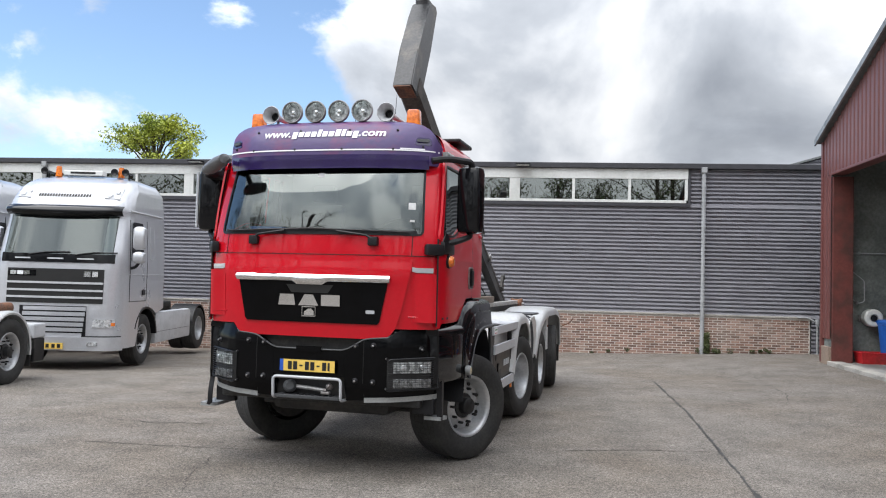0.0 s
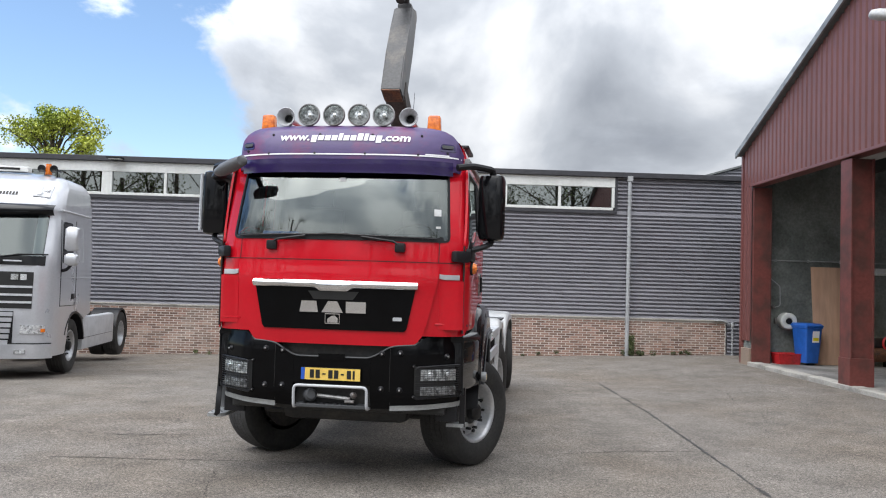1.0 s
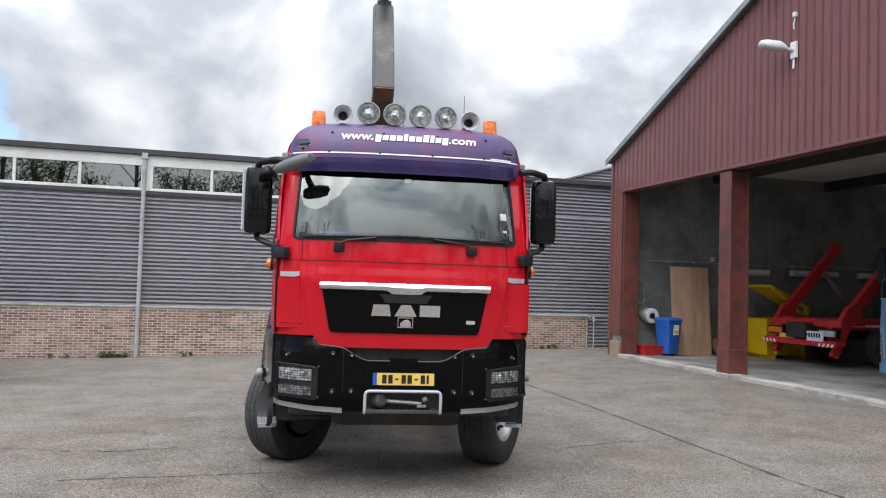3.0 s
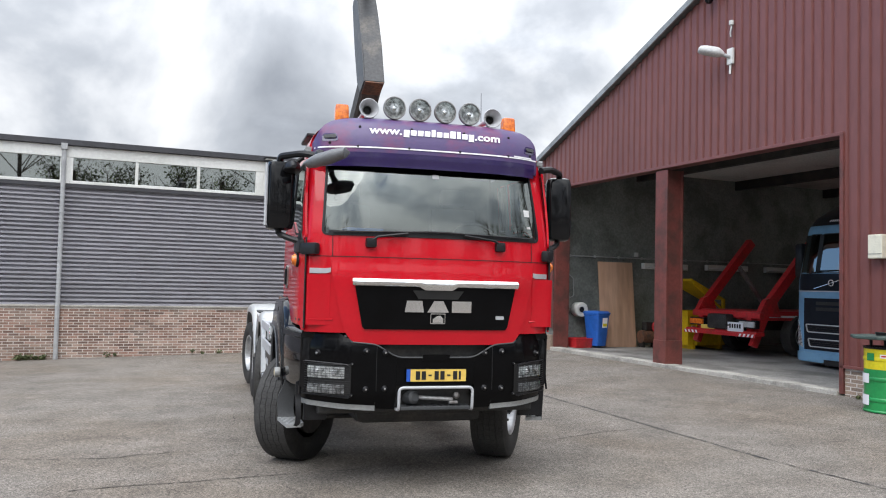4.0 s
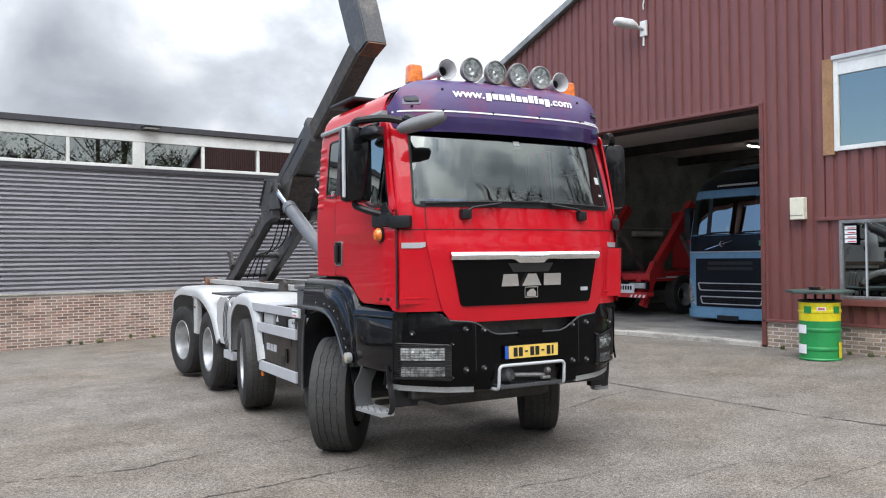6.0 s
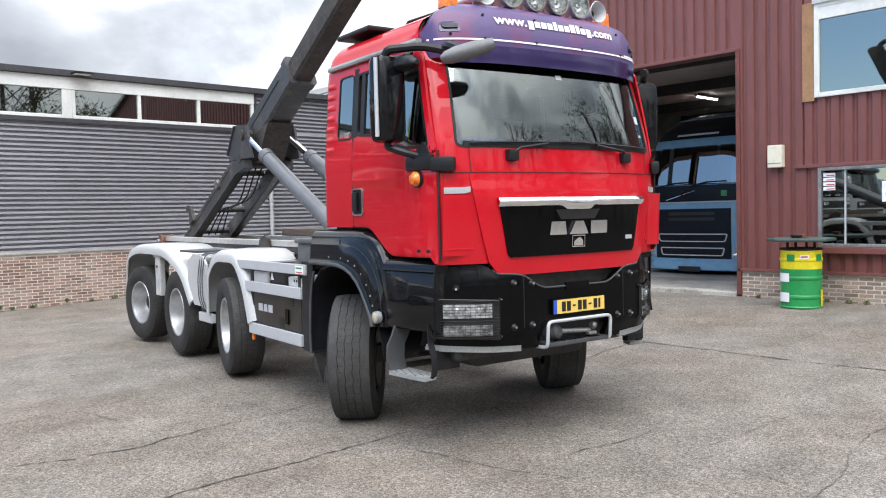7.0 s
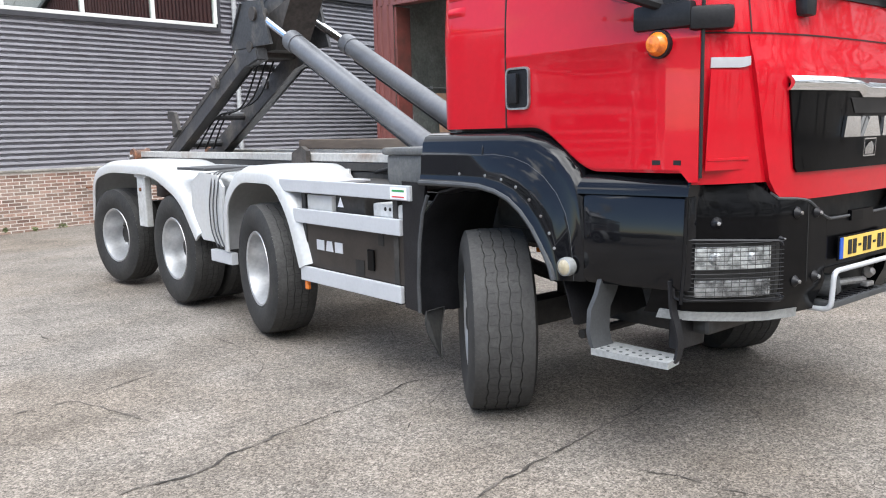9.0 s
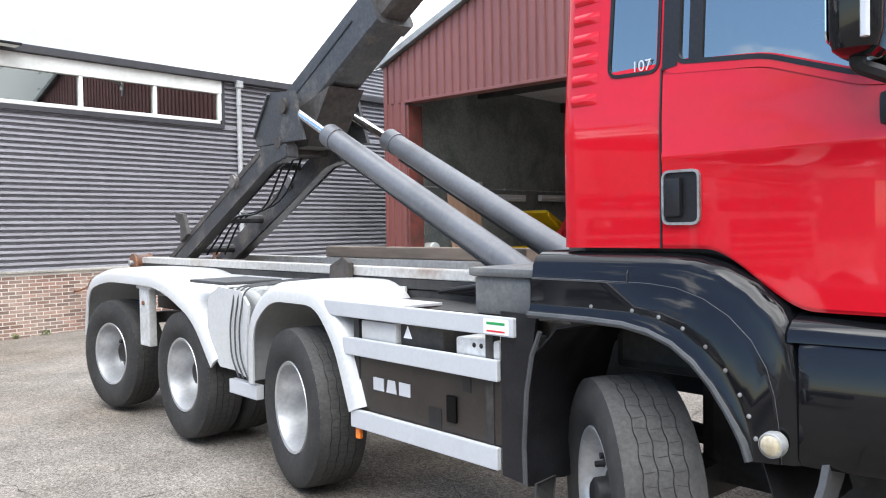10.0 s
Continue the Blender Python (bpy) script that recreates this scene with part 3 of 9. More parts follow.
def eaves_lamp(x):
    lamp = solid("floodlight", box(B(), x - 0.19, x + 0.19, WALL_Y - 0.42, WALL_Y - 0.17, 4.70, 4.745, 0.012), PLASTIC, "flat dark floodlight under the roof edge", "floodlight", group="eaves floodlights")
    part("bracket", box(B(), x - 0.03, x + 0.03, WALL_Y - 0.2, WALL_Y - 0.14, 4.68, 4.76), PLASTIC, lamp)
    part("diffuser", box(B(), x - 0.16, x + 0.16, WALL_Y - 0.40, WALL_Y - 0.20, 4.692, 4.702), WHITE_PVC, lamp)


eaves_lamp(-0.55)
eaves_lamp(-9.4)


def wall_tap():
    bm = tube(B(), bend([(-0.0, WALL_Y - 0.03, 0.60), (-0.0, WALL_Y - 0.16, 0.60), (0.16, WALL_Y - 0.2, 0.66), (0.26, WALL_Y - 0.12, 0.78)], 0.05), 0.018)
    solid("iron_hook", bm, RUST, "rusty iron hook fixed to the brick plinth", "hook", m=pose(0.55, 0, 0))


wall_tap()


def gas_pipe():
    bm = tube(B(), bend([(6.78, WALL_Y - 0.12, 0.0), (6.78, WALL_Y - 0.12, 0.86), (6.55, WALL_Y - 0.12, 0.98), (6.3, WALL_Y - 0.1, 0.98)], 0.06), 0.022)
    cyl(bm, (6.78, WALL_Y - 0.12, 0.82), (6.78, WALL_Y - 0.12, 0.95), 0.045, n=10)
    solid("standpipe", bm, PIPE_GREY, "thin grey standpipe beside the brick plinth", "pipe", smooth=True)


gas_pipe()


# ---- the red-brown shed ----
SX, EAVE_Y, EAVE_Z, RIDGE_Y, PITCH = 6.2, 19.05, 5.02, 11.2, 0.405
LINTEL, DOOR_L, POST_A, POST_B, DOOR_R = 4.20, 18.47, 14.44, 14.06, 9.84
SFLOOR = 0.13


def roof_z(y):
    return EAVE_Z + PITCH * (EAVE_Y - RIDGE_Y - abs(y - RIDGE_Y))


def clad_sheet(bm, y0, y1, zlow, zhigh, x=SX, pitch=0.2, deep=0.035):
    """Vertical trapezoid sheet facing -x; zlow and zhigh are functions of y."""
    ys, y = [], y0
    while y < y1 - 1e-4:
        for d, o in ((0.0, 0.0), (0.58, 0.0), (0.68, deep), (0.90, deep)):
            if y + d * pitch < y1 - 1e-4:
                ys.append((y + d * pitch, o))
        y += pitch
    ys.append((y1, 0.0))
    return ring_mesh(bm, [[(x + o, b, zlow(b)) for b, o in ys], [(x + o, b, zhigh(b)) for b, o in ys]], closed=False)


def shed():
    s = solid("wall_shed", box(B(), SX + 0.04, SX + 0.24, 3.4, DOOR_R, -0.4, 0.9), DARK_WALL, "tall workshop front in red-brown ribbed metal with a wide doorway", kind="structure")
    WU, WL = (8.55, 6.2, 3.25, 4.70), (8.50, 6.2, 0.93, 2.16)     # upper and lower window: y, y, z, z
    top = lambda y: roof_z(y) - 0.03
    bm = B()
    clad_sheet(bm, DOOR_R, EAVE_Y, lambda y: LINTEL, top)
    clad_sheet(bm, DOOR_L + 0.02, EAVE_Y, lambda y: 0.62, lambda y: LINTEL)
    clad_sheet(bm, 8.75, DOOR_R, lambda y: 0.52, top)
    clad_sheet(bm, WU[1], 8.75, lambda y: WU[3], top)
    clad_sheet(bm, WU[1], 8.75, lambda y: WL[3] + 0.05, lambda y: WU[2])
    clad_sheet(bm, WL[0], 8.75, lambda y: 0.52, lambda y: WL[3] + 0.05)
    clad_sheet(bm, WL[1], WL[0], lambda y: 0.52, lambda y: 0.84)
    clad_sheet(bm, 3.35, WU[1], lambda y: 0.52, top)
    part("cladding", bm, RED_CLAD, s, "red-brown vertical trapezoid metal cladding")
    # solid wall behind the sheet, with the openings left free
    core = B()
    x0, x1 = SX + 0.045, SX + 0.20

    def slab(y0, y1, z0, z1):
        prism(core, [(x0, y0, z0 if not callable(z0) else z0(y0)), (x0, y1, z0), (x0, y1, z1(y1) if callable(z1) else z1), (x0, y0, z1(y0) if callable(z1) else z1)], (x1 - x0, 0, 0))

    slab(RIDGE_Y, EAVE_Y - 0.02, LINTEL, lambda y: roof_z(y) - 0.06)
    slab(DOOR_R, RIDGE_Y, LINTEL, lambda y: roof_z(y) - 0.06)
    slab(8.55, DOOR_R, 0.9, lambda y: roof_z(y) - 0.06)
    slab(6.2, 8.55, 4.70, lambda y: roof_z(y) - 0.06)
    slab(6.2, 8.55, 2.16, 3.25)
    slab(3.4, 6.2, 0.9, lambda y: roof_z(y) - 0.06)
    slab(DOOR_L + 0.03, EAVE_Y - 0.02, 0, LINTEL)
    part("wall_core", core, DARK_WALL, s)
    # corner flashings and lintel
    part("lintel_trim", box(B(), SX - 0.03, SX + 0.25, DOOR_R - 0.05, DOOR_L + 0.02, LINTEL - 0.03, LINTEL + 0.03, 0.01), RED_CLAD, s)
    part("corner_trim", box(B(), SX - 0.025, SX + 0.10, EAVE_Y - 0.06, EAVE_Y + 0.04, 0.1, EAVE_Z - 0.04, 0.008), RED_CLAD, s)
    part("corner_plinth", box(B(), SX - 0.02, SX + 0.22, DOOR_L + 0.06, EAVE_Y + 0.02, -0.2, 0.45, 0.01), BRICK_DARK, s, "worn brown brick foot of the corner")
    part("jamb_trim", box(B(), SX - 0.03, SX + 0.04, DOOR_R - 0.06, DOOR_R + 0.012, 0.1, LINTEL, 0.006), RED_STEEL, s)
    # steel door posts
    for name, ya, yb, xa in (("door_post", POST_B, POST_A, SX + 0.0), ("door_post", DOOR_L - 0.05, DOOR_L + 0.02, SX + 0.02)):
        d = 0.42
        p = box(B(), xa, xa + 0.03, ya, yb, SFLOOR - 0.1, LINTEL - 0.06, 0.004)
        box(p, xa + d - 0.03, xa + d, ya, yb, SFLOOR - 0.1, LINTEL - 0.06, 0.004)
        ym = (ya + yb) / 2
        box(p, xa + 0.03, xa + d - 0.03, ym - 0.03, ym + 0.03, SFLOOR - 0.1, LINTEL - 0.06)
        if name == "door_post" and yb == POST_A:
            box(p, xa - 0.015, xa + d, ya - 0.01, yb + 0.01, SFLOOR - 0.1, 0.62, 0.006)
            box(p, xa + 0.005, xa + d - 0.005, ya + 0.06, ya + 0.09, SFLOOR, LINTEL - 0.06)
        part(name, p, RED_STEEL, s, "red-brown steel post, scuffed and rust-marked")
    # roof
    rf = B()
    for ya, yb in ((EAVE_Y + 0.12, RIDGE_Y), (RIDGE_Y, 2 * RIDGE_Y - EAVE_Y - 0.12)):
        prism(rf, [(SX - 0.10, ya, roof_z(ya)), (SX - 0.10, yb, roof_z(yb)), (SX - 0.10, yb, roof_z(yb) + 0.10), (SX - 0.10, ya, roof_z(ya) + 0.10)], (21, 0, 0))
    part("roof", rf, ROOF_GREY, s)
    vg = B()
    for ya, yb in ((EAVE_Y + 0.16, RIDGE_Y), (RIDGE_Y, 2 * RIDGE_Y - EAVE_Y - 0.16)):
        prism(vg, [(SX - 0.14, ya, roof_z(ya) - 0.02), (SX - 0.14, yb, roof_z(yb) - 0.02), (SX - 0.14, yb, roof_z(yb) + 0.11), (SX - 0.14, ya, roof_z(ya) + 0.11)], (0.04, 0, 0))
    part("verge_board", vg, LIP, s, "thin grey metal verge along the gable")
    # inner box
    part("side_wall", box(B(), SX + 0.20, 26, EAVE_Y - 0.22, EAVE_Y, -0.3, EAVE_Z), DARK_WALL, s)
    part("side_wall", box(B(), SX + 0.24, 26, 3.4, 3.6, -0.3, EAVE_Z), DARK_WALL, s)
    part("rear_wall", box(B(), 25.8, 26, 3.6, EAVE_Y - 0.22, -0.3, EAVE_Z), DARK_WALL, s)
    bk = box(B(), SX + 0.02, SX + 0.03, 3.4, DOOR_R - 0.06, -0.3, 0.50)
    part("brick_backing", bk, MORTAR, s)
    part("plinth_trim", box(B(), SX - 0.03, SX + 0.05, 3.4, DOOR_R, 0.50, 0.545, 0.006), RED_CLAD, s)
    part("floor", box(B(), SX + 0.24, 26, 3.6, EAVE_Y - 0.22, -0.3, SFLOOR), FLOOR_IN, s, "smooth grey workshop floor")
    kb = B()
    for i in range(9):
        a = DOOR_R + 0.02 + i * 0.96
        box(kb, SX - 0.06, SX + 0.235, a, min(a + 0.952, DOOR_L + 0.05), -0.2, SFLOOR + 0.012 + 0.006 * (i % 3), 0.015)
    part("threshold", kb, CONCRETE, s, "pale concrete threshold strip with chipped edges")
    return s


wall_shed = shed()
ceiling = solid("ceiling", box(B(), SX + 0.24, 25.8, 3.6, EAVE_Y - 0.22, 4.86, 4.95), DARK_CEIL, "pale grey workshop ceiling panels", kind="structure")


def ceiling_beam(x):
    solid("ceiling_beam", box(B(), x, x + 0.16, 3.6, EAVE_Y - 0.22, 4.60, 4.86, 0.01), CHASSIS, "dark steel beam under the workshop ceiling", "beam", group="ceiling beams")


for bx in (9.0, 12.5, 16.0, 19.5):
    ceiling_beam(bx)


def shed_window(n, y0, y1, z0, z1, shutter):
    win = thing(f"window_{n}", "white framed workshop window reflecting the sky" if shutter else "large office window with stickers behind aluminium frame", "window", kind="structure")
    xf = SX - 0.045
    fr = B()
    w = 0.07 if shutter else 0.05
    box(fr, xf, SX + 0.10, y0 - w, y0, z0, z1, 0.006)
    box(fr, xf, SX + 0.10, y1, y1 + w, z0, z1, 0.006)
    box(fr, xf, SX + 0.10, y1 + w, y0 - w, z0, z0 + w, 0.006)
    box(fr, xf, SX + 0.10, y1 + w, y0 - w, z1 - w, z1, 0.006)
    part("window_frame", fr, WHITE_PVC if shutter else STEEL, win)
    part("pane", box(B(), SX + 0.0, SX + 0.008, y1 + w, y0 - w, z0 + w, z1 - w), PANE_DARK, win).visible_shadow = False
    part("room", box(B(), SX + 0.5, SX + 0.55, y1 - 1, y0 + 0.5, z0 - 0.3, z1 + 0.3), CABIN, win)
    if shutter:
        part("shutter_box", box(B(), xf - 0.03, SX + 0.02, y1 - 0.02, y0 + 0.02, z1 - 0.02, z1 + 0.05, 0.01), SILVER_DIM, win)
        part("side_board", box(B(), xf + 0.015, SX + 0.04, y0 + 0.004, y0 + 0.19, z0 - 0.05, z1 + 0.02, 0.006), BEIGE, win, "tan board beside the frame")
        part("blind", box(B(), xf + 0.01, SX - 0.008, y1 + 0.03, y0 - 0.02, z1 - 0.26, z1 - 0.021, 0.01), WHITE_PVC, win)
    else:
        part("sill", box(B(), xf - 0.05, SX + 0.02, y1 - 0.05, y0 + 0.05, z0 - 0.10, z0 - 0.004, 0.008), RED_CLAD, win)
        part("head_trim", box(B(), xf, SX + 0.02, y1 - 0.3, y0 + 0.36, z1 + 0.004, z1 + 0.06, 0.008), RED_CLAD, win)
        # stickers and papers on the glass
        for yy, zz, ww, hh, mt in ((y0 - 0.16, z1 - 0.09, 0.18, 0.055, WHITE_FILM), (y0 - 0.16, z1 - 0.16, 0.18, 0.055, WHITE_FILM), (y0 - 0.16, z1 - 0.23, 0.18, 0.055, WHITE_FILM), (y0 - 0.16, z1 - 0.30, 0.18, 0.055, WHITE_FILM)):
            part("sticker", box(B(), SX - 0.004, SX - 0.001, yy - ww / 2, yy + ww / 2, zz - hh, zz), mt, win, "white sticker with red print")
            part("sticker", box(B(), SX - 0.007, SX - 0.0045, yy - ww / 2 + 0.01, yy + ww / 2 - 0.05, zz - hh + 0.012, zz - 0.028), DULL_RED, win)
        part("sticker", box(B(), SX - 0.004, SX - 0.001, y0 - 1.14, y0 - 0.92, z1 - 0.55, z1 - 0.25), WHITE_FILM, win)
        tri = [(SX - 0.0065, y0 - 1.10, z1 - 0.44), (SX - 0.0065, y0 - 0.96, z1 - 0.44), (SX - 0.0065, y0 - 1.03, z1 - 0.31)]
        part("warning_mark", prism(B(), tri, (0.002, 0, 0)), DRUM_YELLOW, win)
        part("mullion", box(B(), SX - 0.02, SX + 0.09, y0 - 0.41, y0 - 0.39, z0 + w, z1 - w, 0.004), ALU, win)
        part("desk", box(B(), SX + 0.2, SX + 0.48, y1, y0 - 0.4, z0 + 0.0, z0 + 0.22, 0.01), BEIGE, win)
    return win


shed_window(20, 8.55, 6.2, 3.25, 4.70, True)
shed_window(21, 8.50, 6.2, 0.93, 2.16, False)


def wall_box():
    b = solid("meter_box", box(B(), SX - 0.12, SX + 0.0, 9.03, 9.27, 2.20, 2.56, 0.015), CREAM, "cream plastic box fixed to the metal cladding", "box")
    part("lid_seam", box(B(), SX - 0.124, SX - 0.119, 9.035, 9.265, 2.265, 2.272), GREY_PLASTIC, b)


wall_box()


def wall_lamp():
    """The street-lamp head on a short bracket, high on the gable."""
    lamp = solid("street_lamp", tube(B(), bend([(SX - 0.02, 12.26, 6.03), (SX - 0.08, 12.28, 6.05), (SX - 0.20, 12.37, 6.10)], 0.08), 0.035, 10), PIPE_GREY, "pale street-lamp head on a bracket, fixed to the gable", "lamp", smooth=True)
    part("wall_plate", box(B(), SX - 0.05, SX + 0.0, 12.19, 12.34, 5.90, 6.20, 0.01), WHITE_PVC, lamp)
    d = Vector((-0.72, 0.58, 0.22)).normalized()
    o = Vector((SX - 0.17, 12.35, 6.09))
    s = Vector((0, 0, 1)).cross(d).normalized()
    u = d.cross(s)
    rings = []
    for t, w, h in ((-0.05, 0.04, 0.04), (0.0, 0.08, 0.08), (0.08, 0.115, 0.12), (0.30, 0.13, 0.115), (0.40, 0.11, 0.09), (0.43, 0.05, 0.05)):
        rings.append([o + d * t + s * (w * math.cos(a)) + u * (h * math.sin(a) * (1.0 if math.sin(a) > 0 else 0.6)) for a in (2 * math.pi * k / 14 for k in range(14))])
    part("lamp_head", ring_mesh(B(), rings), WHITE_DIRTY, lamp, smooth=45)
    part("cable", tube(B(), bend([(SX - 0.02, 12.27, 5.90), (SX - 0.03, 12.27, 5.72)], 0.03), 0.02), WHITE_PVC, lamp)
    cable = tube(B(), bend([(SX - 0.03, 12.26, 6.42), (SX - 0.05, 12.25, 6.50), (SX - 0.03, 12.24, 6.60), (SX - 0.03, 12.24, 6.68)], 0.03), 0.014)
    cyl(cable, (SX - 0.03, 12.24, 6.64), (SX - 0.03, 12.24, 6.72), 0.045, n=10)
    solid("cable_outlet", cable, WHITE_PVC, "small white cable outlet on the gable", "cable")


wall_lamp()


def dome_camera():
    c = solid("security_camera", lathe(B(), [(0.0, -0.09), (0.05, -0.08), (0.085, -0.03), (0.09, 0.02), (0.09, 0.1), (0.0, 0.1)], 16, pose(SX - 0.16, 12.70, 7.30)), WHITE_PVC, "small white dome camera under the gable", "camera", smooth=True)
    part("dome", lathe(B(), [(0.0, -0.14), (0.05, -0.125), (0.078, -0.08), (0.08, -0.04)], 16, pose(SX - 0.16, 12.70, 7.30)), BLACK, c)
    part("arm", box(B(), SX - 0.1, SX, 12.66, 12.74, 7.34, 7.42, 0.01), WHITE_PVC, c)
    part("junction_box", box(B(), SX - 0.07, SX, 12.30, 12.44, 7.30, 7.46, 0.01), WHITE_PVC, c)


dome_camera()


# roof of the shed that stands behind the long building
def far_roof():
    """A ribbed gable with a shallow roof, behind the long building."""
    rise, foot = 0.30, 5.0
    bm = B()
    ys = span(23.2, 36, 64)
    ring_mesh(bm, [[(x, y, z + (0.03 if i % 2 else 0.0)) for i, y in enumerate(ys)] for x, z in ((6.5, foot), (13.0, foot + 6.5 * rise))], closed=False)
    r = solid("roof_far", bm, ROOF_GREY, "grey roof slope of the ribbed building behind", kind="structure")
    prof, z = [], 4.4
    while z < foot + 7.0 * rise:
        prof += [(z, 23.25), (z + 0.04, 23.25), (z + 0.052, 23.32), (z + 0.092, 23.32)]
        z += 0.1
    edge = lambda h: 6.5 + max(0.0, (h - foot + 0.03) / rise)
    part("ribbed_gable", ring_mesh(B(), [[(edge(h), y, h) for h, y in prof], [(13.2, y, h) for h, y in prof]], closed=False), GREY_CLAD, r, "dark grey ribbed gable")
    part("verge", bar(B(), (6.5, 23.2, foot + 0.02), (13.0, 23.2, foot + 0.02 + 6.5 * rise), 0.12, 0.05), ROOF_GREY, r)


far_roof()


# ---- the red hook-lift truck: x across (its left side is +x), y backwards from the bumper, z up ----
truck = thing("hook_lift_truck", "red four-axle hook-lift truck with purple visor and raised dark boom", "truck", pose(-1.99, 6.87, 0, 0, 0, -7.9))

HALF = [(0, 0.0), (0.3, 0.004), (0.55, 0.02), (0.75, 0.055), (0.9, 0.105), (1.0, 0.155), (1.07, 0.205), (1.112, 0.30), (1.127, 0.45), (1.13, 0.65), (1.13, 1.0), (1.13, 1.4), (1.13, 1.76), (1.115, 1.805), (1.07, 1.825), (0.6, 1.83), (0, 1.83)]


def smooth_line(pts, n=4):
    """A smooth curve (Catmull-Rom) through a line of points in the plane."""
    ps = [Vector((*p, 0)) for p in pts]
    ps = [2 * ps[0] - ps[1]] + ps + [2 * ps[-1] - ps[-2]]
    out = []
    for a, b, c, d in zip(ps, ps[1:], ps[2:], ps[3:]):
        for i in range(n):
            t = i / n
            out.append(0.5 * (2 * b + (c - a) * t + (2 * a - 5 * b + 4 * c - d) * t * t + (3 * b - a - 3 * c + d) * t ** 3))
    out.append(ps[-2])
    return [(p.x, p.y) for p in out]


HALF = smooth_line([(-HALF[1][0], HALF[1][1])] + HALF[:10])[4:] + HALF[10:]
FRONT_OF = [p for p in HALF if p[1] <= 0.455]
SIDE_OF = [(v, u) for u, v in HALF if 0.21 < v < 1.77]
WIDTH = [(1.1, 1), (2.0, 1), (2.12, 0.992), (2.7, 0.952), (2.8, 0.94), (2.9, 0.915), (2.97, 0.865), (3.02, 0.77), (3.05, 0.57)]
LEAN_BACK = [(1.1, 0.035), (1.3, 0.02), (1.75, 0.0), (1.87, 0.005), (2.08, 0.03), (2.2, 0.0545), (2.3, 0.0785), (2.4, 0.1050), (2.5, 0.1335), (2.6, 0.1635), (2.7, 0.1955), (2.8, 0.24), (2.9, 0.31), (2.97, 0.40), (3.02, 0.55), (3.05, 0.85)]
REAR_IN = [(1.1, 0), (2.75, 0.0), (2.9, 0.02), (2.98, 0.06), (3.03, 0.16), (3.05, 0.42)]


def dense(pts, step):
    out = [Vector((*pts[0], 0))]
    for a, b in zip(pts, pts[1:]):
        a, b = Vector((*a, 0)), Vector((*b, 0))
        n = max(1, math.ceil((b - a).length / step))
        out += [a.lerp(b, i / n) for i in range(1, n + 1)]
    return [(p.x, p.y) for p in out]


def cab_point(u, v, z, grow=0.0):
    k = lerp_at(z, WIDTH)
    x = u * k
    y = v + lerp_at(z, LEAN_BACK) * (1 - smooth01((v - 0.15) / 0.36)) - lerp_at(z, REAR_IN) * smooth01((v - 1.3) / 0.5)
    c = Vector((0, 0.95, 0))
    p = Vector((x, y, z))
    if grow:
        d = Vector((x / 1.13 ** 2, (y - 0.95) / 0.9 ** 2, 0))
        d = Vector((math.copysign(abs(d.x) ** 3, d.x), math.copysign(abs(d.y) ** 3, d.y), 0)).normalized()
        p += d * grow
    return p


def cab_front(u, z, off=0.0):
    v = lerp_at(abs(u) / lerp_at(z, WIDTH), FRONT_OF)
    y = v + lerp_at(z, LEAN_BACK) * (1 - smooth01((v - 0.15) / 0.36))
    s = (lerp_at(abs(u) / lerp_at(z, WIDTH) + 0.02, FRONT_OF) - v) / 0.02
    n = Vector((math.copysign(s, u), -1, 0)).normalized()
    return Vector((u, y, z)) + n * off


def cab_side(sgn, v, z, off=0.0):
    return Vector((sgn * (lerp_at(v, SIDE_OF) * lerp_at(z, WIDTH) + off), v, z))


def cab_bottom(u, v):
    if v < 0.24:
        return 1.24
    return 1.29 if v < 0.70 else 1.29 + 0.21 * smooth01((v - 0.70) / 0.42)


def window_low(v):
    return lerp_at(v, [(0.2, 2.03), (0.55, 2.05), (0.88, 2.165), (1.2, 2.205), (1.6, 2.20)])


SCREEN = 0.955    # half width of the windscreen opening, in plan


def cab_shell(shrink, step, material, name, parent):
    half = sorted(dense(FRONT_OF, step) + [(SCREEN, lerp_at(SCREEN, FRONT_OF))]) + dense(HALF[len(FRONT_OF) - 1:], step)[1:]
    line = [(-u, v) for u, v in half[::-1]] + half[1:-1]
    zs = sorted(span(1.6, 3.0, 36) + [2.055, 2.745]) + [3.02, 3.037, 3.05]
    rows = []
    for j in range(8):
        rows.append([cab_point(u, v, cab_bottom(u, v) + (1.6 - cab_bottom(u, v)) * j / 8, shrink) for u, v in line])
    rows += [[cab_point(u, v, z, shrink) for u, v in line] for z in zs]
    bm = B()
    vs = [[bm.verts.new(p) for p in r] for r in rows]
    n = len(line)
    for j in range(len(rows) - 1):
        for i in range(n):
            k = (i + 1) % n
            c = (rows[j][i] + rows[j + 1][k]) / 2
            u, v = c.x, c.y
            if line[i][1] < 0.5 and max(abs(line[i][0]), abs(line[k][0])) < SCREEN + 1e-4 and 2.055 < c.z < 2.745:
                continue
            if abs(u) > 0.9 and 0.285 + 0.21 * (c.z - 2.05) < v < 1.24 and window_low(v) + 0.005 < c.z < 2.695:
                continue
            if abs(u) > 0.9 and 1.335 < v < 1.55 and 2.215 < c.z < 2.68:
                continue
            bm.faces.new((vs[j][i], vs[j][k], vs[j + 1][k], vs[j + 1][i]))
    bm.faces.new(vs[-1])
    return part(name, bm, material, parent, "red painted steel cab" if not shrink else "", smooth=50)


cab = cab_shell(0.0, 0.035, RED, "cab", truck)
cab_shell(-0.03, 0.035, CABIN, "cab_lining", truck)
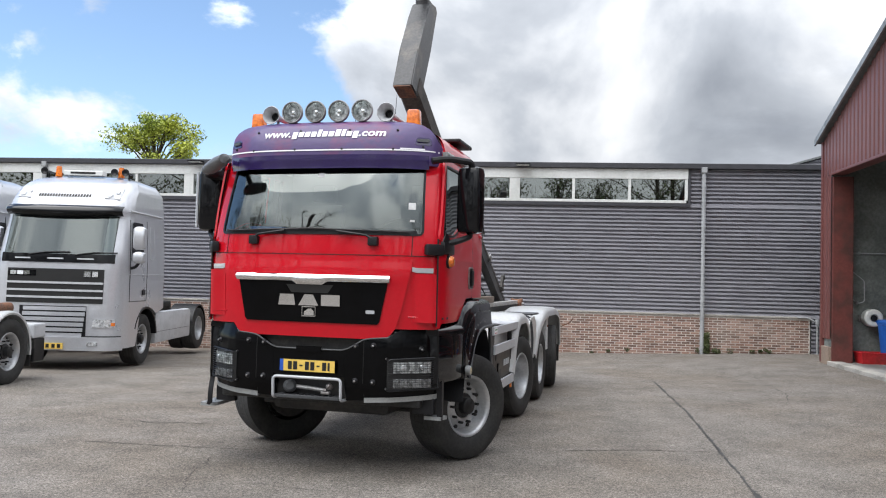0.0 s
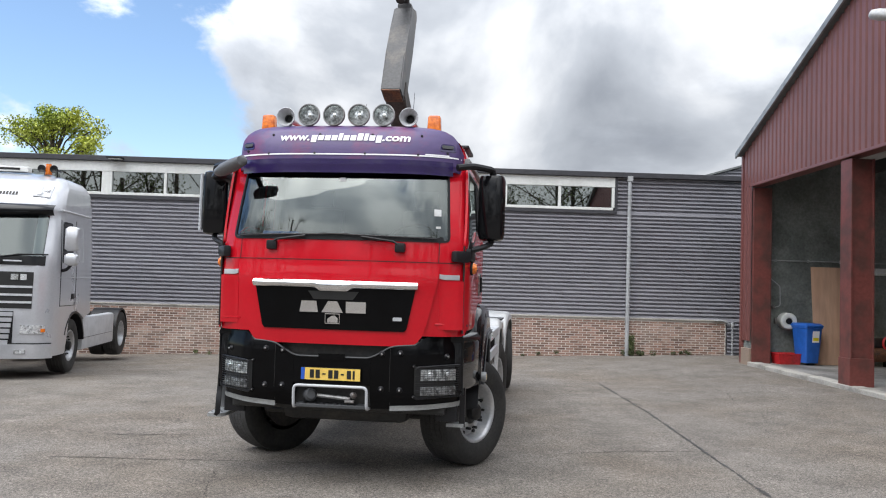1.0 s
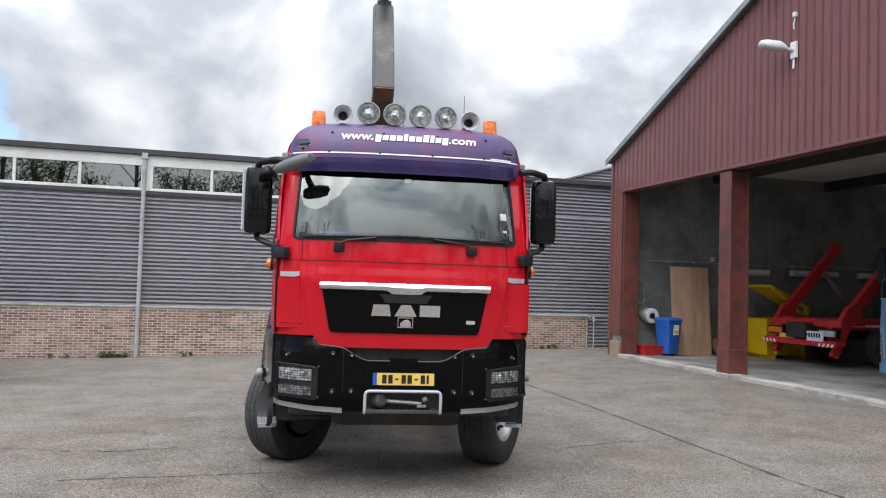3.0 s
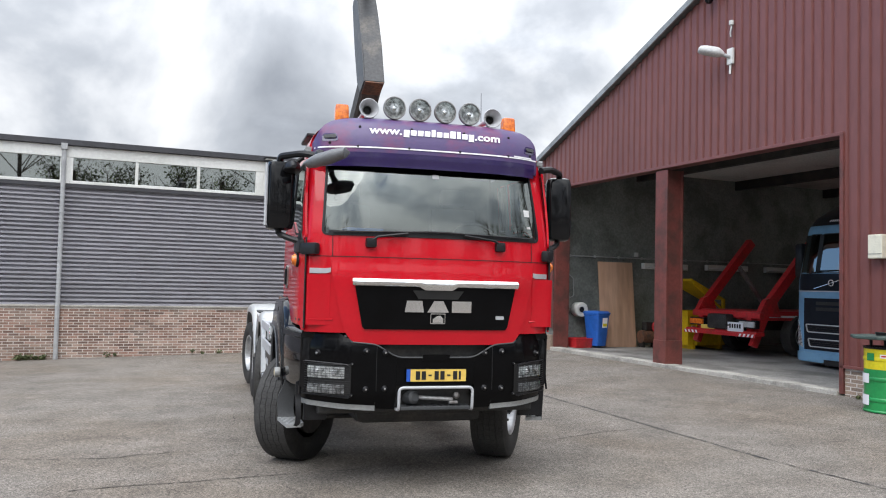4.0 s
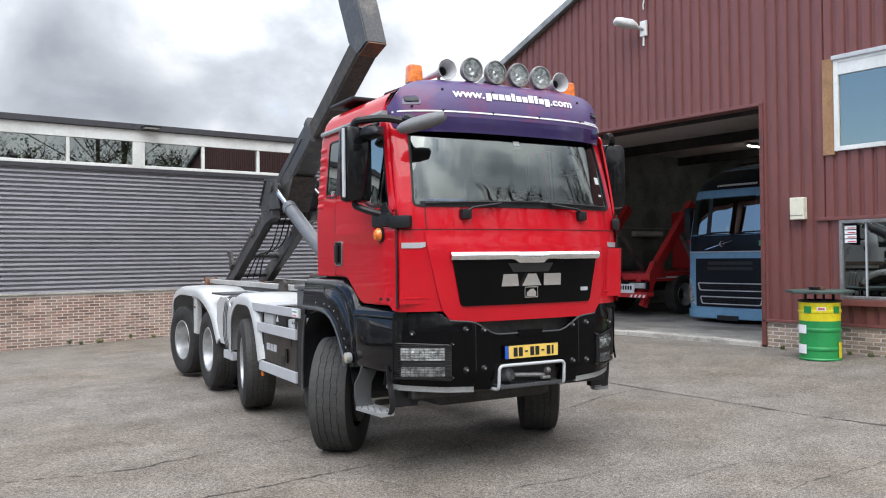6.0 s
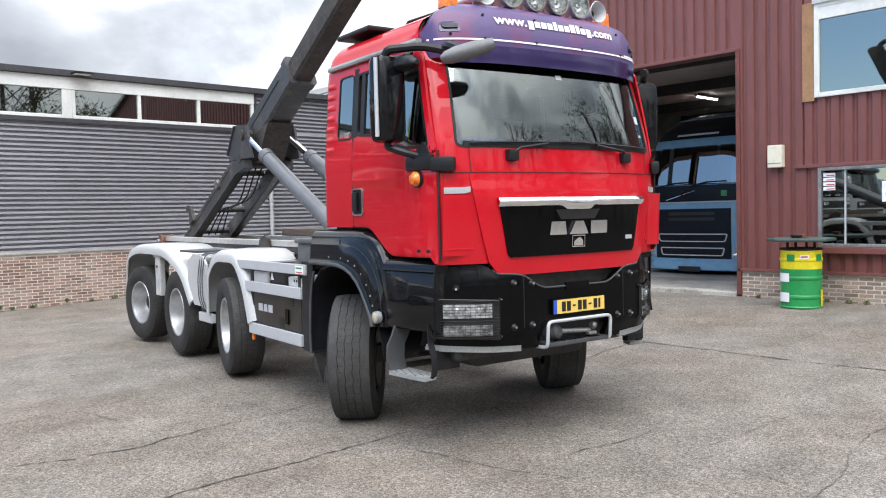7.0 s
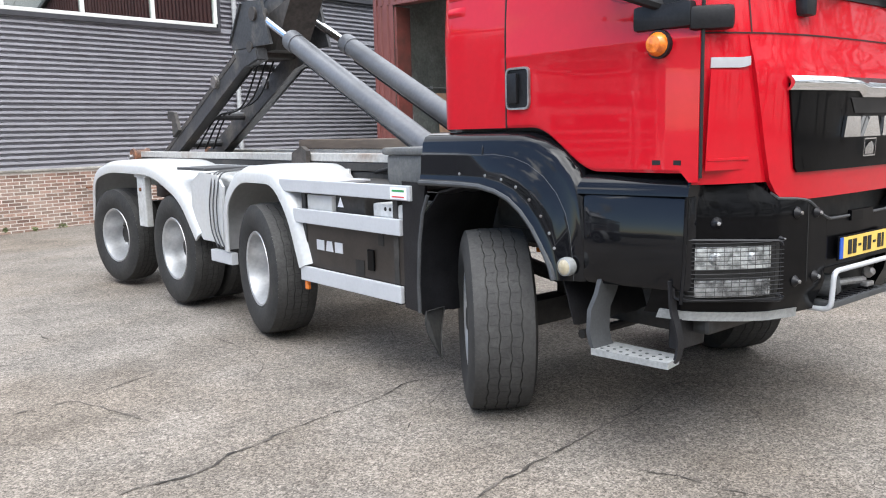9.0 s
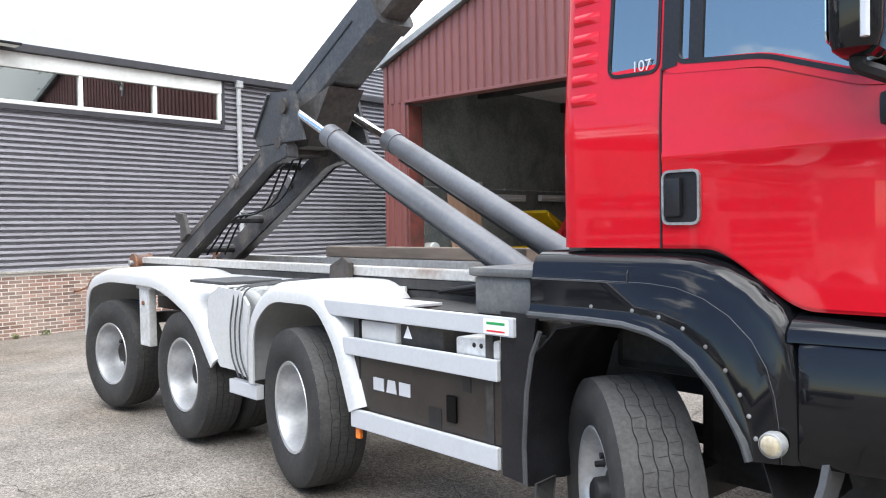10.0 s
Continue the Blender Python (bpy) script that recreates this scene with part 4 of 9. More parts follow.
part("cab_floor", box(B(), -1.05, 1.05, 0.22, 1.75, 1.46, 1.52), CABIN, truck)


def rounded(pts, r, n=5):
    """A closed outline with rounded corners, in two coordinates."""
    ps = [Vector((*p, 0)) for p in pts]
    out, k = [], len(ps)
    for i in range(k):
        a, b, c = ps[i - 1], ps[i], ps[(i + 1) % k]
        d = min(r, (a - b).length * 0.45, (c - b).length * 0.45)
        p, q = b + (a - b).normalized() * d, b + (c - b).normalized() * d
        out += [p.lerp(b, t).lerp(b.lerp(q, t), t) for t in (j / n for j in range(n + 1))]
    return [(p.x, p.y) for p in out]


def refine(pts, step):
    out = []
    for a, b in zip(pts, pts[1:] + pts[:1]):
        n = max(1, math.ceil(math.hypot(b[0] - a[0], b[1] - a[1]) / step))
        out += [(a[0] + (b[0] - a[0]) * i / n, a[1] + (b[1] - a[1]) * i / n) for i in range(n)]
    return out


def inset(pts, d):
    """Moves a closed, counter-clockwise outline inwards."""
    out, k = [], len(pts)
    for i in range(k):
        a, b = Vector((*pts[i - 1], 0)), Vector((*pts[(i + 1) % k], 0))
        t = (b - a).normalized()
        out.append((pts[i][0] - t.y * d, pts[i][1] + t.x * d))
    return out


def gasket(bm, fn, outline, width, off, back=0.02):
    inner = inset(outline, width)
    ring_mesh(bm, [[fn(a, b, off - back) for a, b in outline], [fn(a, b, off) for a, b in outline], [fn(a, b, off) for a, b in inner], [fn(a, b, off - back) for a, b in inner]], cap=False)
    return bm


def plate_on(bm, fn, outline, off, thick):
    """A flat or gently curved panel with the given outline on the surface fn."""
    top = [bm.verts.new(fn(a, b, off)) for a, b in outline]
    low_ = [bm.verts.new(fn(a, b, off - thick)) for a, b in outline]
    n = len(top)
    for i in range(n):
        bm.faces.new((top[i], top[(i + 1) % n], low_[(i + 1) % n], low_[i]))
    bm.faces.new(top)
    return bm


def seam_strip(fn, pts, parent, width=0.007, off=0.003):
    """A narrow dark joint between two body panels."""
    rows = []
    for i, p in enumerate(pts):
        a, b = Vector((*pts[max(0, i - 1)], 0)), Vector((*pts[min(len(pts) - 1, i + 1)], 0))
        d = (b - a).normalized()
        rows.append([fn(p[0] - d.y * w, p[1] + d.x * w, off) for w in (-width / 2, width / 2)])
    return part("panel_gap", ring_mesh(B(), rows, closed=False), GAP, parent)


# windscreen with its black edge
WS = refine(rounded([(-0.967, 2.040), (0.967, 2.040), (0.967, 2.768), (-0.967, 2.768)], 0.055), 0.03)


def screen_at(p, z, off=0.0):
    """The cab's front, by its place in plan, so that it narrows with height."""
    return cab_front(p * lerp_at(z, WIDTH), z, off)


part("windscreen_edge", gasket(B(), screen_at, WS, 0.017, 0.004), PLASTIC, cab, "black edge round the windscreen", smooth=True)
pane = part("windscreen", sheet(B(), lambda p, z, o: screen_at(p, z, o - 0.006), span(-0.958, 0.958, 72), span(2.045, 2.765, 22)), PANE_CAB, cab, "curved windscreen reflecting clouds", smooth=True)
pane.visible_shadow = False
for p0, p1, z0, z1, mt in ((-0.03, 0.03, 2.560, 2.595, SILVER_DIM), (0.835, 0.895, 2.27, 2.33, WHITE_DIRTY), (0.85, 0.89, 2.16, 2.18, WHITE_DIRTY)):
    part("sticker", sheet(B(), lambda p, z, o: screen_at(p, z, o - 0.003), span(p0, p1, 2), span(z0, z1, 1)), mt, cab)
part("cowl", sheet(B(), lambda p, z, o: screen_at(p, z, o + 0.009), span(-0.91, 0.91, 40), span(2.040, 2.082, 2), 0.012), PLASTIC, cab, "black strip below the glass", smooth=True)

# wipers
for u0, u1, z1 in ((-0.57, -0.02, 2.115), (0.55, -0.05, 2.13)):
    w = tube(B(), [cab_front(u0, 2.00, 0.035), cab_front(u0 + (u1 - u0) * 0.10, 2.035, 0.045), cab_front(u0 + (u1 - u0) * 0.55, 2.07, 0.04)], 0.011, 6)
    wp = part("wiper", w, PLASTIC, cab, "black windscreen wiper", smooth=True)
    part("blade", tube(B(), [cab_front(u, 2.068 + 0.024 * t, 0.030) for t, u in ((t / 8, u0 - 0.30 * math.copysign(1, u1 - u0) + t / 8 * 0.98 * math.copysign(1, u1 - u0)) for t in range(9))], 0.008, 6), PLASTIC, wp)
    part("wiper_cap", box(B(), -0.045, 0.045, -0.035, 0.03, -0.04, 0.04, 0.018, m=Matrix.Translation(cab_front(u0, 1.985, 0.012))), PLASTIC, wp, smooth=True)

def door_z(v, t):
    """Rows of the door skin: level up to the crease, then up to the window line."""
    low_ = cab_bottom(1, v) + 0.012
    if t <= 0.6:
        return low_ + (1.83 - low_) * t / 0.6
    if t <= 0.7:
        return 1.83 + (t - 0.6) * 0.5
    return 1.88 + (window_low(v) - 0.03 - 1.88) * (t - 0.7) / 0.3


def side_glass(sgn, v, z):
    """The door glass: upright, leaning in, drawn in a little towards the front."""
    return Vector((sgn * (1.128 - 0.02 * max(0.0, 0.5 - v)) * lerp_at(z, WIDTH), v, z))


# doors, side windows, handles
for sgn in (-1, 1):
    fn = lambda v, z, o, s=sgn: cab_side(s, v, z, o)
    dbm = B()
    vs_ = span(0.20, 1.295, 28)
    top_of = lambda v: window_low(v) - 0.03
    sheet(dbm, lambda v, t, o, s=sgn: cab_side(s, v, door_z(v, t), 0.008 + o + (0.004 if 0.61 < t < 0.68 else 0)), vs_, [0, 0.15, 0.3, 0.45, 0.6, 0.625, 0.66, 0.70, 0.85, 1.0], 0.012)
    door = part("door", dbm, RED, truck, "red cab door", smooth=True)
    part("door_gap", tube(B(), [cab_side(sgn, 0.193, z, 0.001) for z in span(1.27, 2.02, 6)], 0.008, 6), INK, door)
    part("door_gap", tube(B(), [cab_side(sgn, 1.305, z, 0.002) for z in span(1.50, 2.20, 6)], 0.006, 6), INK, door)
    # frame posts above the belt line
    part("door_frame", gasket(B(), fn, refine(rounded([(0.215, 2.0), (0.55, 2.025), (0.88, 2.14), (1.295, 2.175), (1.295, 2.735), (0.375, 2.735)], 0.05), 0.05), 0.05, 0.010), RED, door, smooth=True)
    edge = [(0.262, 2.035), (0.56, 2.055), (0.88, 2.168), (1.245, 2.205), (1.245, 2.69), (0.41, 2.69)]
    part("window_rubber", gasket(B(), fn, refine(rounded(edge, 0.05), 0.05), 0.018, 0.012), PLASTIC, door, smooth=True)
    g = part("window_glass", sheet(B(), lambda a, t, o, s=sgn: side_glass(s, 0.27 + 0.145 * t + (0.975 - 0.145 * t) * a, window_low(0.27 + 0.975 * a) + 0.004 + (2.683 - window_low(0.27 + 0.975 * a)) * t), span(0, 1, 24), span(0, 1, 10)), PANE_SIDE, door, smooth=True)
    g.visible_shadow = False
    part("division_bar", plate_on(B(), fn, [(1.13, 2.19), (1.185, 2.195), (1.185, 2.69), (1.13, 2.69)], 0.008, 0.02), PLASTIC, door)
    quarter = refine(rounded([(1.315, 2.185), (1.57, 2.195), (1.56, 2.70), (1.315, 2.70)], 0.055), 0.08)
    part("quarter_rubber", gasket(B(), fn, quarter, 0.014, 0.004), PLASTIC, cab)
    g = part("quarter_glass", plate_on(B(), fn, inset(quarter, 0.010), -0.002, 0.004), PANE_SIDE, cab, "dark tinted rear quarter glass")
    g.visible_shadow = False
    part("door_post_cover", plate_on(B(), fn, [(1.232, 2.20), (1.298, 2.19), (1.298, 2.73), (1.232, 2.73)], 0.0125, 0.01), PLASTIC, door)
    for z in span(2.10, 2.62, 6):
        part("rib", sheet(B(), lambda v, t, o, s=sgn, z=z: cab_side(s, v, z + 0.05 * t, 0.001 + 0.010 * math.sin(math.pi * t) * smooth01((v - 1.62) / 0.06)), span(1.62, 1.755, 6), span(0, 1, 6)), RED, cab, smooth=True)
    hp = rounded([(1.125, 1.59), (1.29, 1.59), (1.29, 1.80), (1.125, 1.80)], 0.035)
    part("handle_surround", gasket(B(), fn, hp, 0.010, 0.022), STEEL, door, "silver rim of the door handle")
    part("handle_recess", plate_on(B(), fn, inset(hp, 0.01), 0.012, 0.01), PLASTIC, door)
    part("door_handle", box(B(), -0.012, 0.012, -0.035, 0.035, -0.075, 0.075, 0.01, m=Matrix.Translation(cab_side(sgn, 1.235, 1.695, 0.025))), PLASTIC, door, "black pull handle", smooth=True)
    part("hinge_plate", plate_on(B(), fn, [(0.27, 1.325), (0.40, 1.325), (0.40, 1.345), (0.27, 1.345)], 0.011, 0.01), PLASTIC, door)
    # drip rail and upper edge
    rail = B()
    ring_mesh(rail, [[cab_side(sgn, v, 2.79, 0.03) + Vector((0, 0, dz)) + Vector((sgn * dx, 0, 0)) for dx, dz in ((-0.05, -0.018), (0.0, -0.018), (0.004, 0.0), (-0.005, 0.020), (-0.05, 0.020))] for v in span(0.42, 1.74, 10)])
    part("drip_rail", rail, LIP, cab, "dark drip rail along the roof edge")
    # corner panel lamp, amber indicator
    part("corner_lamp", sheet(B(), lambda a, t, o, s=sgn: cab_front(s * a, 1.724 + 0.012 * smooth01((0.93 - a) / 0.06) + (0.042 - 0.006 * smooth01((0.93 - a) / 0.06)) * t, 0.010 + o), span(0.885, 1.045, 14), span(0, 1, 3), 0.014), SILVER, cab, "clear white corner lamp", smooth=True)
    part("corner_deflector", sheet(B(), lambda a, z, o, s=sgn: cab_front(s * a, z, 0.003 + (0.030 if s < 0 else 0.06) * smooth01((a - 0.90) / 0.14) + o), span(0.885, 1.048, 12), span(1.30, 1.715, 8), 0.006), RED, cab, "red corner deflector", smooth=True)
    ind = part("indicator", lathe(B(), [(0.0, 0.06), (0.035, 0.055), (0.05, 0.035), (0.052, 0.0)], 16, Matrix.Translation(cab_side(sgn, 0.37, 1.832, 0.005)) @ pose(0, 0, 0, 0, 90 * sgn, 0)), AMBER, cab, "round amber indicator", smooth=True)
    part("indicator_base", lathe(B(), [(0.06, 0.0), (0.06, 0.022), (0.0, 0.024)], 16, Matrix.Translation(cab_side(sgn, 0.37, 1.832, 0.003)) @ pose(0, 0, 0, 0, 90 * sgn, 0)), PLASTIC, cab)
    # panel seams beside the wipers and across the front
    seam_strip(cab_front, [(sgn * 0.875, z) for z in span(1.868, 2.05, 6)], cab)
    seam_strip(cab_front, [(sgn * u, 1.866) for u in span(0.0, 1.085, 40)], cab)

# front flap: raised centre panel that carries the dark grille



def flap_half(z):
    return lerp_at(z, [(1.15, 0.66), (1.19, 0.715), (1.25, 0.76), (1.40, 0.80), (1.72, 0.87), (1.86, 0.89)])


part("front_flap", sheet(B(), lambda t, z, o: cab_front(t * flap_half(z), z, 0.022 + o - 0.016 * smooth01((z - 1.70) / 0.14)), span(-1, 1, 40), [1.15, 1.165, 1.19, 1.22, 1.25, 1.3, 1.4, 1.5, 1.6, 1.68, 1.72, 1.76, 1.80, 1.84, 1.855], 0.025), RED, cab, "red front flap round the grille", smooth=30)
part("corner_crease", tube(B(), [cab_front(-u, 1.345, 0.030 * smooth01((u - 0.90) / 0.14)) for u in span(0.86, 1.045, 6)], 0.008, 5), RED, cab, smooth=True)
part("corner_crease", tube(B(), [cab_front(u, 1.345, 0.030 * smooth01((u - 0.90) / 0.14)) for u in span(0.86, 1.045, 6)], 0.008, 5), RED, cab, smooth=True)
grille = part("grille", sheet(B(), lambda t, z, o: cab_front(t * lerp_at(z, [(1.275, 0.605), (1.30, 0.625), (1.63, 0.69), (1.66, 0.695)]), z, 0.034 + o), span(-1, 1, 24), [1.275, 1.30, 1.36, 1.45, 1.53, 1.63, 1.66], 0.01), BLACK_SATIN, cab, "smooth black grille panel", smooth=True)
part("grille_vent", sheet(B(), lambda t, z, o: cab_front(t * lerp_at(z, [(1.285, 0.56), (1.345, 0.59)]), z, 0.036 + o), span(-1, 1, 20), span(1.285, 1.335, 2)), BLACK_SATIN, grille)
part("grille_slot", sheet(B(), lambda t, z, o: cab_front(t * lerp_at(z, [(1.53, 0.17), (1.60, 0.22)]), z, 0.037 + o), span(-1, 1, 8), span(1.53, 1.60, 2)), INK, grille)
part("chrome_bar", sheet(B(), lambda t, s, o: cab_front(t * (0.705 + 0.0 * s), (1.63 - 0.028 * smooth01((0.24 - abs(t)) / 0.08)) + s * (1.69 - 1.63 + 0.028 * smooth01((0.24 - abs(t)) / 0.08)), 0.036 + 0.03 * math.sin(math.pi * min(1, max(0, s * 0.8 + 0.1))) + o), span(-1, 1, 60), span(0, 1, 6), 0.02), CHROME, grille, "chrome bar over the grille", smooth=True)
# plain chrome emblem shapes
for shape in ([(-0.285, 1.42), (-0.125, 1.42), (-0.14, 1.515), (-0.27, 1.515)], [(-0.095, 1.42), (0.09, 1.42), (0.04, 1.515), (-0.04, 1.515)], [(0.115, 1.42), (0.285, 1.42), (0.285, 1.515), (0.115, 1.515)]):
    part("emblem", plate_on(B(), cab_front, shape, 0.052, 0.016), CHROME, grille, "plain chrome emblem shape")
part("badge_frame", gasket(B(), cab_front, [(-0.065, 1.325), (0.062, 1.325), (0.062, 1.412), (-0.065, 1.412)], 0.008, 0.046, 0.01), CHROME, grille)
part("badge", plate_on(B(), cab_front, [(-0.045, 1.335), (0.045, 1.335), (0.045, 1.37), (0.02, 1.395), (-0.01, 1.39), (-0.045, 1.365)], 0.044, 0.008), CHROME, grille)
part("badge", plate_on(B(), cab_front, rounded([(0.51, 1.365), (0.585, 1.365), (0.585, 1.395), (0.51, 1.395)], 0.008, 2), 0.044, 0.008), ALU, grille, "small silver badge")

# purple sun visor over the windscreen
VIS_OUT = [(2.66, 0.120), (2.69, 0.112), (2.76, 0.110), (2.85, 0.122), (2.93, 0.145), (3.0, 0.18), (3.045, 0.215), (3.075, 0.28), (3.09, 0.37)]
VIS_LINE = dense(FRONT_OF, 0.05)
VIS_TOP = [(0, 3.088), (0.62, 3.084), (0.78, 3.070), (0.88, 3.043), (0.94, 3.008), (0.985, 2.955), (1.01, 2.90), (1.036, 2.84)]


def visor_point(i, t, off=0.0):
    sgn = -1 if i < 0 else 1
    u, v = VIS_LINE[abs(i)]
    u *= 0.922
    z0, z1 = 2.668, lerp_at(u, VIS_TOP)
    z = z0 + (z1 - z0) * t
    k = 0.97 if t > 0.97 else 1.0
    y = v + lerp_at(z, VIS_OUT) + (0.10 if t > 0.97 else 0) - off
    return Vector((sgn * (u + off * smooth01((u - 0.7) / 0.25)) * k, y, z))


def visor_at(u, z, off=0.0):
    ub = abs(u) / 0.922
    return Vector((u, lerp_at(ub, FRONT_OF) + lerp_at(z, VIS_OUT) - off, z))


NV = len(VIS_LINE) - 1
visor = part("sun_visor", sheet(B(), lambda i, t, o: visor_point(i, t, o), list(range(-NV, NV + 1)), [0, 0.1, 0.2, 0.35, 0.5, 0.65, 0.8, 0.9, 0.97, 1.0], 0.012), VISOR, truck, "glossy purple sun visor with white lettering", smooth=True)
part("visor_skirt", sheet(B(), lambda u, z, o: visor_at(u, z, 0.004 + o), span(-0.955, 0.955, 40), span(2.632, 2.752, 4)), VISOR_DARK, visor, smooth=True)
part("white_line", sheet(B(), lambda u, z, o: visor_at(u, z, 0.007 + o), span(-1.02, 1.02, 60), [2.787, 2.799]), WHITE_FILM, visor, "thin white line across the visor")
# lettering: the ends of the web address, and bars for the name between them
def bent_text(body, size, fn, u0, z0, wide, parent, material, slant=0.12):
    """Flat letters of the built-in font laid on the curved surface fn."""
    cu = bpy.data.curves.new("lettering", "FONT")
    cu.body, cu.size, cu.offset, cu.resolution_u = body, size, size * 0.028, 3
    ob = bpy.data.objects.new("lettering", cu)
    scene.collection.objects.link(ob)
    me = bpy.data.meshes.new_from_object(ob.evaluated_get(bpy.context.evaluated_depsgraph_get()))
    bpy.data.objects.remove(ob)
    k = wide / max(v.co.x for v in me.vertices)
    for v in me.vertices:
        v.co = fn(u0 + v.co.x * k + v.co.y * slant, z0 + v.co.y, 0.006)
    me.materials.clear()
    me.materials.append(material)
    ob = new("lettering", me)
    ob.parent = parent
    return ob


bent_text("www.", 0.095, visor_at, -0.585, 2.918, 0.275, visor, WHITE_FILM)
bent_text(".com", 0.095, visor_at, 0.338, 2.918, 0.245, visor, WHITE_FILM)
x = -0.297
for ch in range(11):
    w = 0.034 if ch in (4, 8) else 0.049
    lo, hi = 2.918, 2.967
    if ch in (0, 10):
        lo -= 0.018
    if ch in (4, 7, 8):
        hi += 0.018
    part("lettering", sheet(B(), lambda u, z, o: visor_at(u + (z - 2.9) * 0.12, z, 0.006 + o), [x, x + w / 2, x + w], [lo, (lo + hi) / 2, hi]), WHITE_FILM, visor)
    x += w + 0.012
part("lettering", sheet(B(), lambda u, z, o: visor_at(u, z, 0.009 + o), span(0.72, 0.92, 10), [2.80, 2.812]), WHITE_FILM, visor)
for sgn in (-1, 1):
    part("marker_surround", plate_on(B(), visor_at, rounded([(sgn * 0.905 - 0.07, 2.845), (sgn * 0.905 + 0.07, 2.845), (sgn * 0.905 + 0.055, 2.915), (sgn * 0.905 - 0.055, 2.915)], 0.025), 0.004, 0.01), VISOR_DARK, visor)
    part("marker_lamp", plate_on(B(), visor_at, rounded([(sgn * 0.905 - 0.048, 2.872), (sgn * 0.905 + 0.048, 2.872), (sgn * 0.905 + 0.048, 2.90), (sgn * 0.905 - 0.048, 2.90)], 0.012), 0.018, 0.02), GREY_PLASTIC, visor, smooth=True)
for u, z in [(u, 2.975) for u in (-0.66, -0.22, 0.25, 0.68)] + [(u, 2.80) for u in (-0.68, -0.25, 0.20, 0.66)] + [(-0.905, 2.83), (0.905, 2.83)]:
    part("bolt", lathe(B(), [(0.0, 0.008), (0.010, 0.006), (0.012, 0.0)], 8, Matrix.Translation(visor_at(u, z, 0.003)) @ pose(0, 0, 0, 90, 0, 0)), PLASTIC, visor)

# lamp bar on the roof
bar_ = part("lamp_bar", tube(B(), bend([(-0.84, 0.70, 3.01), (-0.82, 0.50, 3.05), (-0.3, 0.42, 3.06), (0.3, 0.42, 3.06), (0.82, 0.50, 3.05), (0.84, 0.70, 3.01)], 0.08), 0.013, 8), PLASTIC, truck, "bent black lamp bar", smooth=True)
part("bar_stay", tube(B(), [(-0.78, 0.50, 3.055), (-0.80, 0.95, 3.06), (-0.80, 1.05, 3.0)], 0.012), PLASTIC, bar_)
part("bar_stay", tube(B(), [(0.78, 0.50, 3.055), (0.80, 0.95, 3.06), (0.80, 1.05, 3.0)], 0.012), PLASTIC, bar_)
for u in (-0.355, -0.127, 0.100, 0.325):
    m = Matrix.Translation((u, 0.27, 3.168)) @ pose(0, 0, 0, 90, 0, 0)
    sp = part("spotlight", lathe(B(), [(0.0, -0.09), (0.04, -0.088), (0.075, -0.06), (0.098, -0.01), (0.102, 0.012), (0.098, 0.026), (0.090, 0.026), (0.088, 0.008)], 28, m), STEEL, truck, "round chrome-rimmed spotlight", smooth=True)
    part("reflector", lathe(B(), [(0.0, -0.05), (0.03, -0.045), (0.06, -0.02), (0.088, 0.008)], 24, m), REFLECTOR, sp, smooth=True)
    part("bulb_cap", lathe(B(), [(0.0, 0.0), (0.02, -0.004), (0.022, -0.045)], 12, m), CHROME, sp, smooth=True)
    part("lens", lathe(B(), [(0.0, 0.028), (0.05, 0.025), (0.09, 0.014)], 24, m), LENS, sp, smooth=True).visible_shadow = False
    part("stem", cyl(B(), (u, 0.42, 3.06), (u, 0.31, 3.10), 0.014, n=8), STEEL, sp)
for u, s in ((-0.575, -1), (0.547, 1)):
    m = Matrix.Translation((u, 0.285, 3.152)) @ pose(0, 0, 0, 90, 0, 0)
    h = part("air_horn", lathe(B(), [(0.0, -0.62), (0.018, -0.62), (0.02, -0.35), (0.03, -0.15), (0.05, -0.05), (0.078, 0.0), (0.086, 0.012), (0.082, 0.016), (0.07, 0.0), (0.045, -0.05), (0.025, -0.15)], 24, m), SILVER_DIM, truck, "grey metal trumpet air horn", smooth=True)
    part("throat", lathe(B(), [(0.0, -0.12), (0.028, -0.12), (0.035, -0.07)], 16, m), GREY_PLASTIC, h)
    part("stem", cyl(B(), (u, 0.42, 3.05), (u, 0.42, 3.13), 0.014, n=8), STEEL, h)
for u in (-0.785, 0.755):
    bc = part("beacon", ring_mesh(B(), [[Vector((u + a * k, 0.45 + b * k, 3.055 + z)) for a, b in rounded([(-0.062, -0.05), (0.062, -0.05), (0.062, 0.05), (-0.062, 0.05)], 0.022, 3)] for z, k in ((0.0, 1.0), (0.02, 1.0), (0.125, 0.92), (0.14, 0.84), (0.145, 0.7))]), AMBER, truck, "amber flashing beacon", smooth=True)
    part("beacon_base", lathe(B(), [(0.0, 0.012), (0.064, 0.012), (0.068, 0.0), (0.03, -0.03), (0.0, -0.03)], 20, pose(u, 0.45, 3.042)), PLASTIC, bc)
for u, v, z in ((0.53, 0.55, 3.45), (0.0, 0.9, 3.42)):
    part("antenna", cyl(B(), (u, v, 3.0), (u + 0.01, v + 0.05, z), 0.004, 0.002, 6), PLASTIC, truck)
deflector = part("roof_hatch", box(B(), -1.0, -0.45, 1.22, 1.75, 3.035, 3.075, 0.015), PLASTIC, truck, "black roof flap at the rear of the cab")
part("hatch_foot", box(B(), -0.85, -0.6, 1.3, 1.55, 2.96, 3.04), PLASTIC, deflector)
right_flap = part("roof_hatch", box(B(), 0.45, 1.0, 1.22, 1.75, 3.035, 3.075, 0.015), PLASTIC, truck)
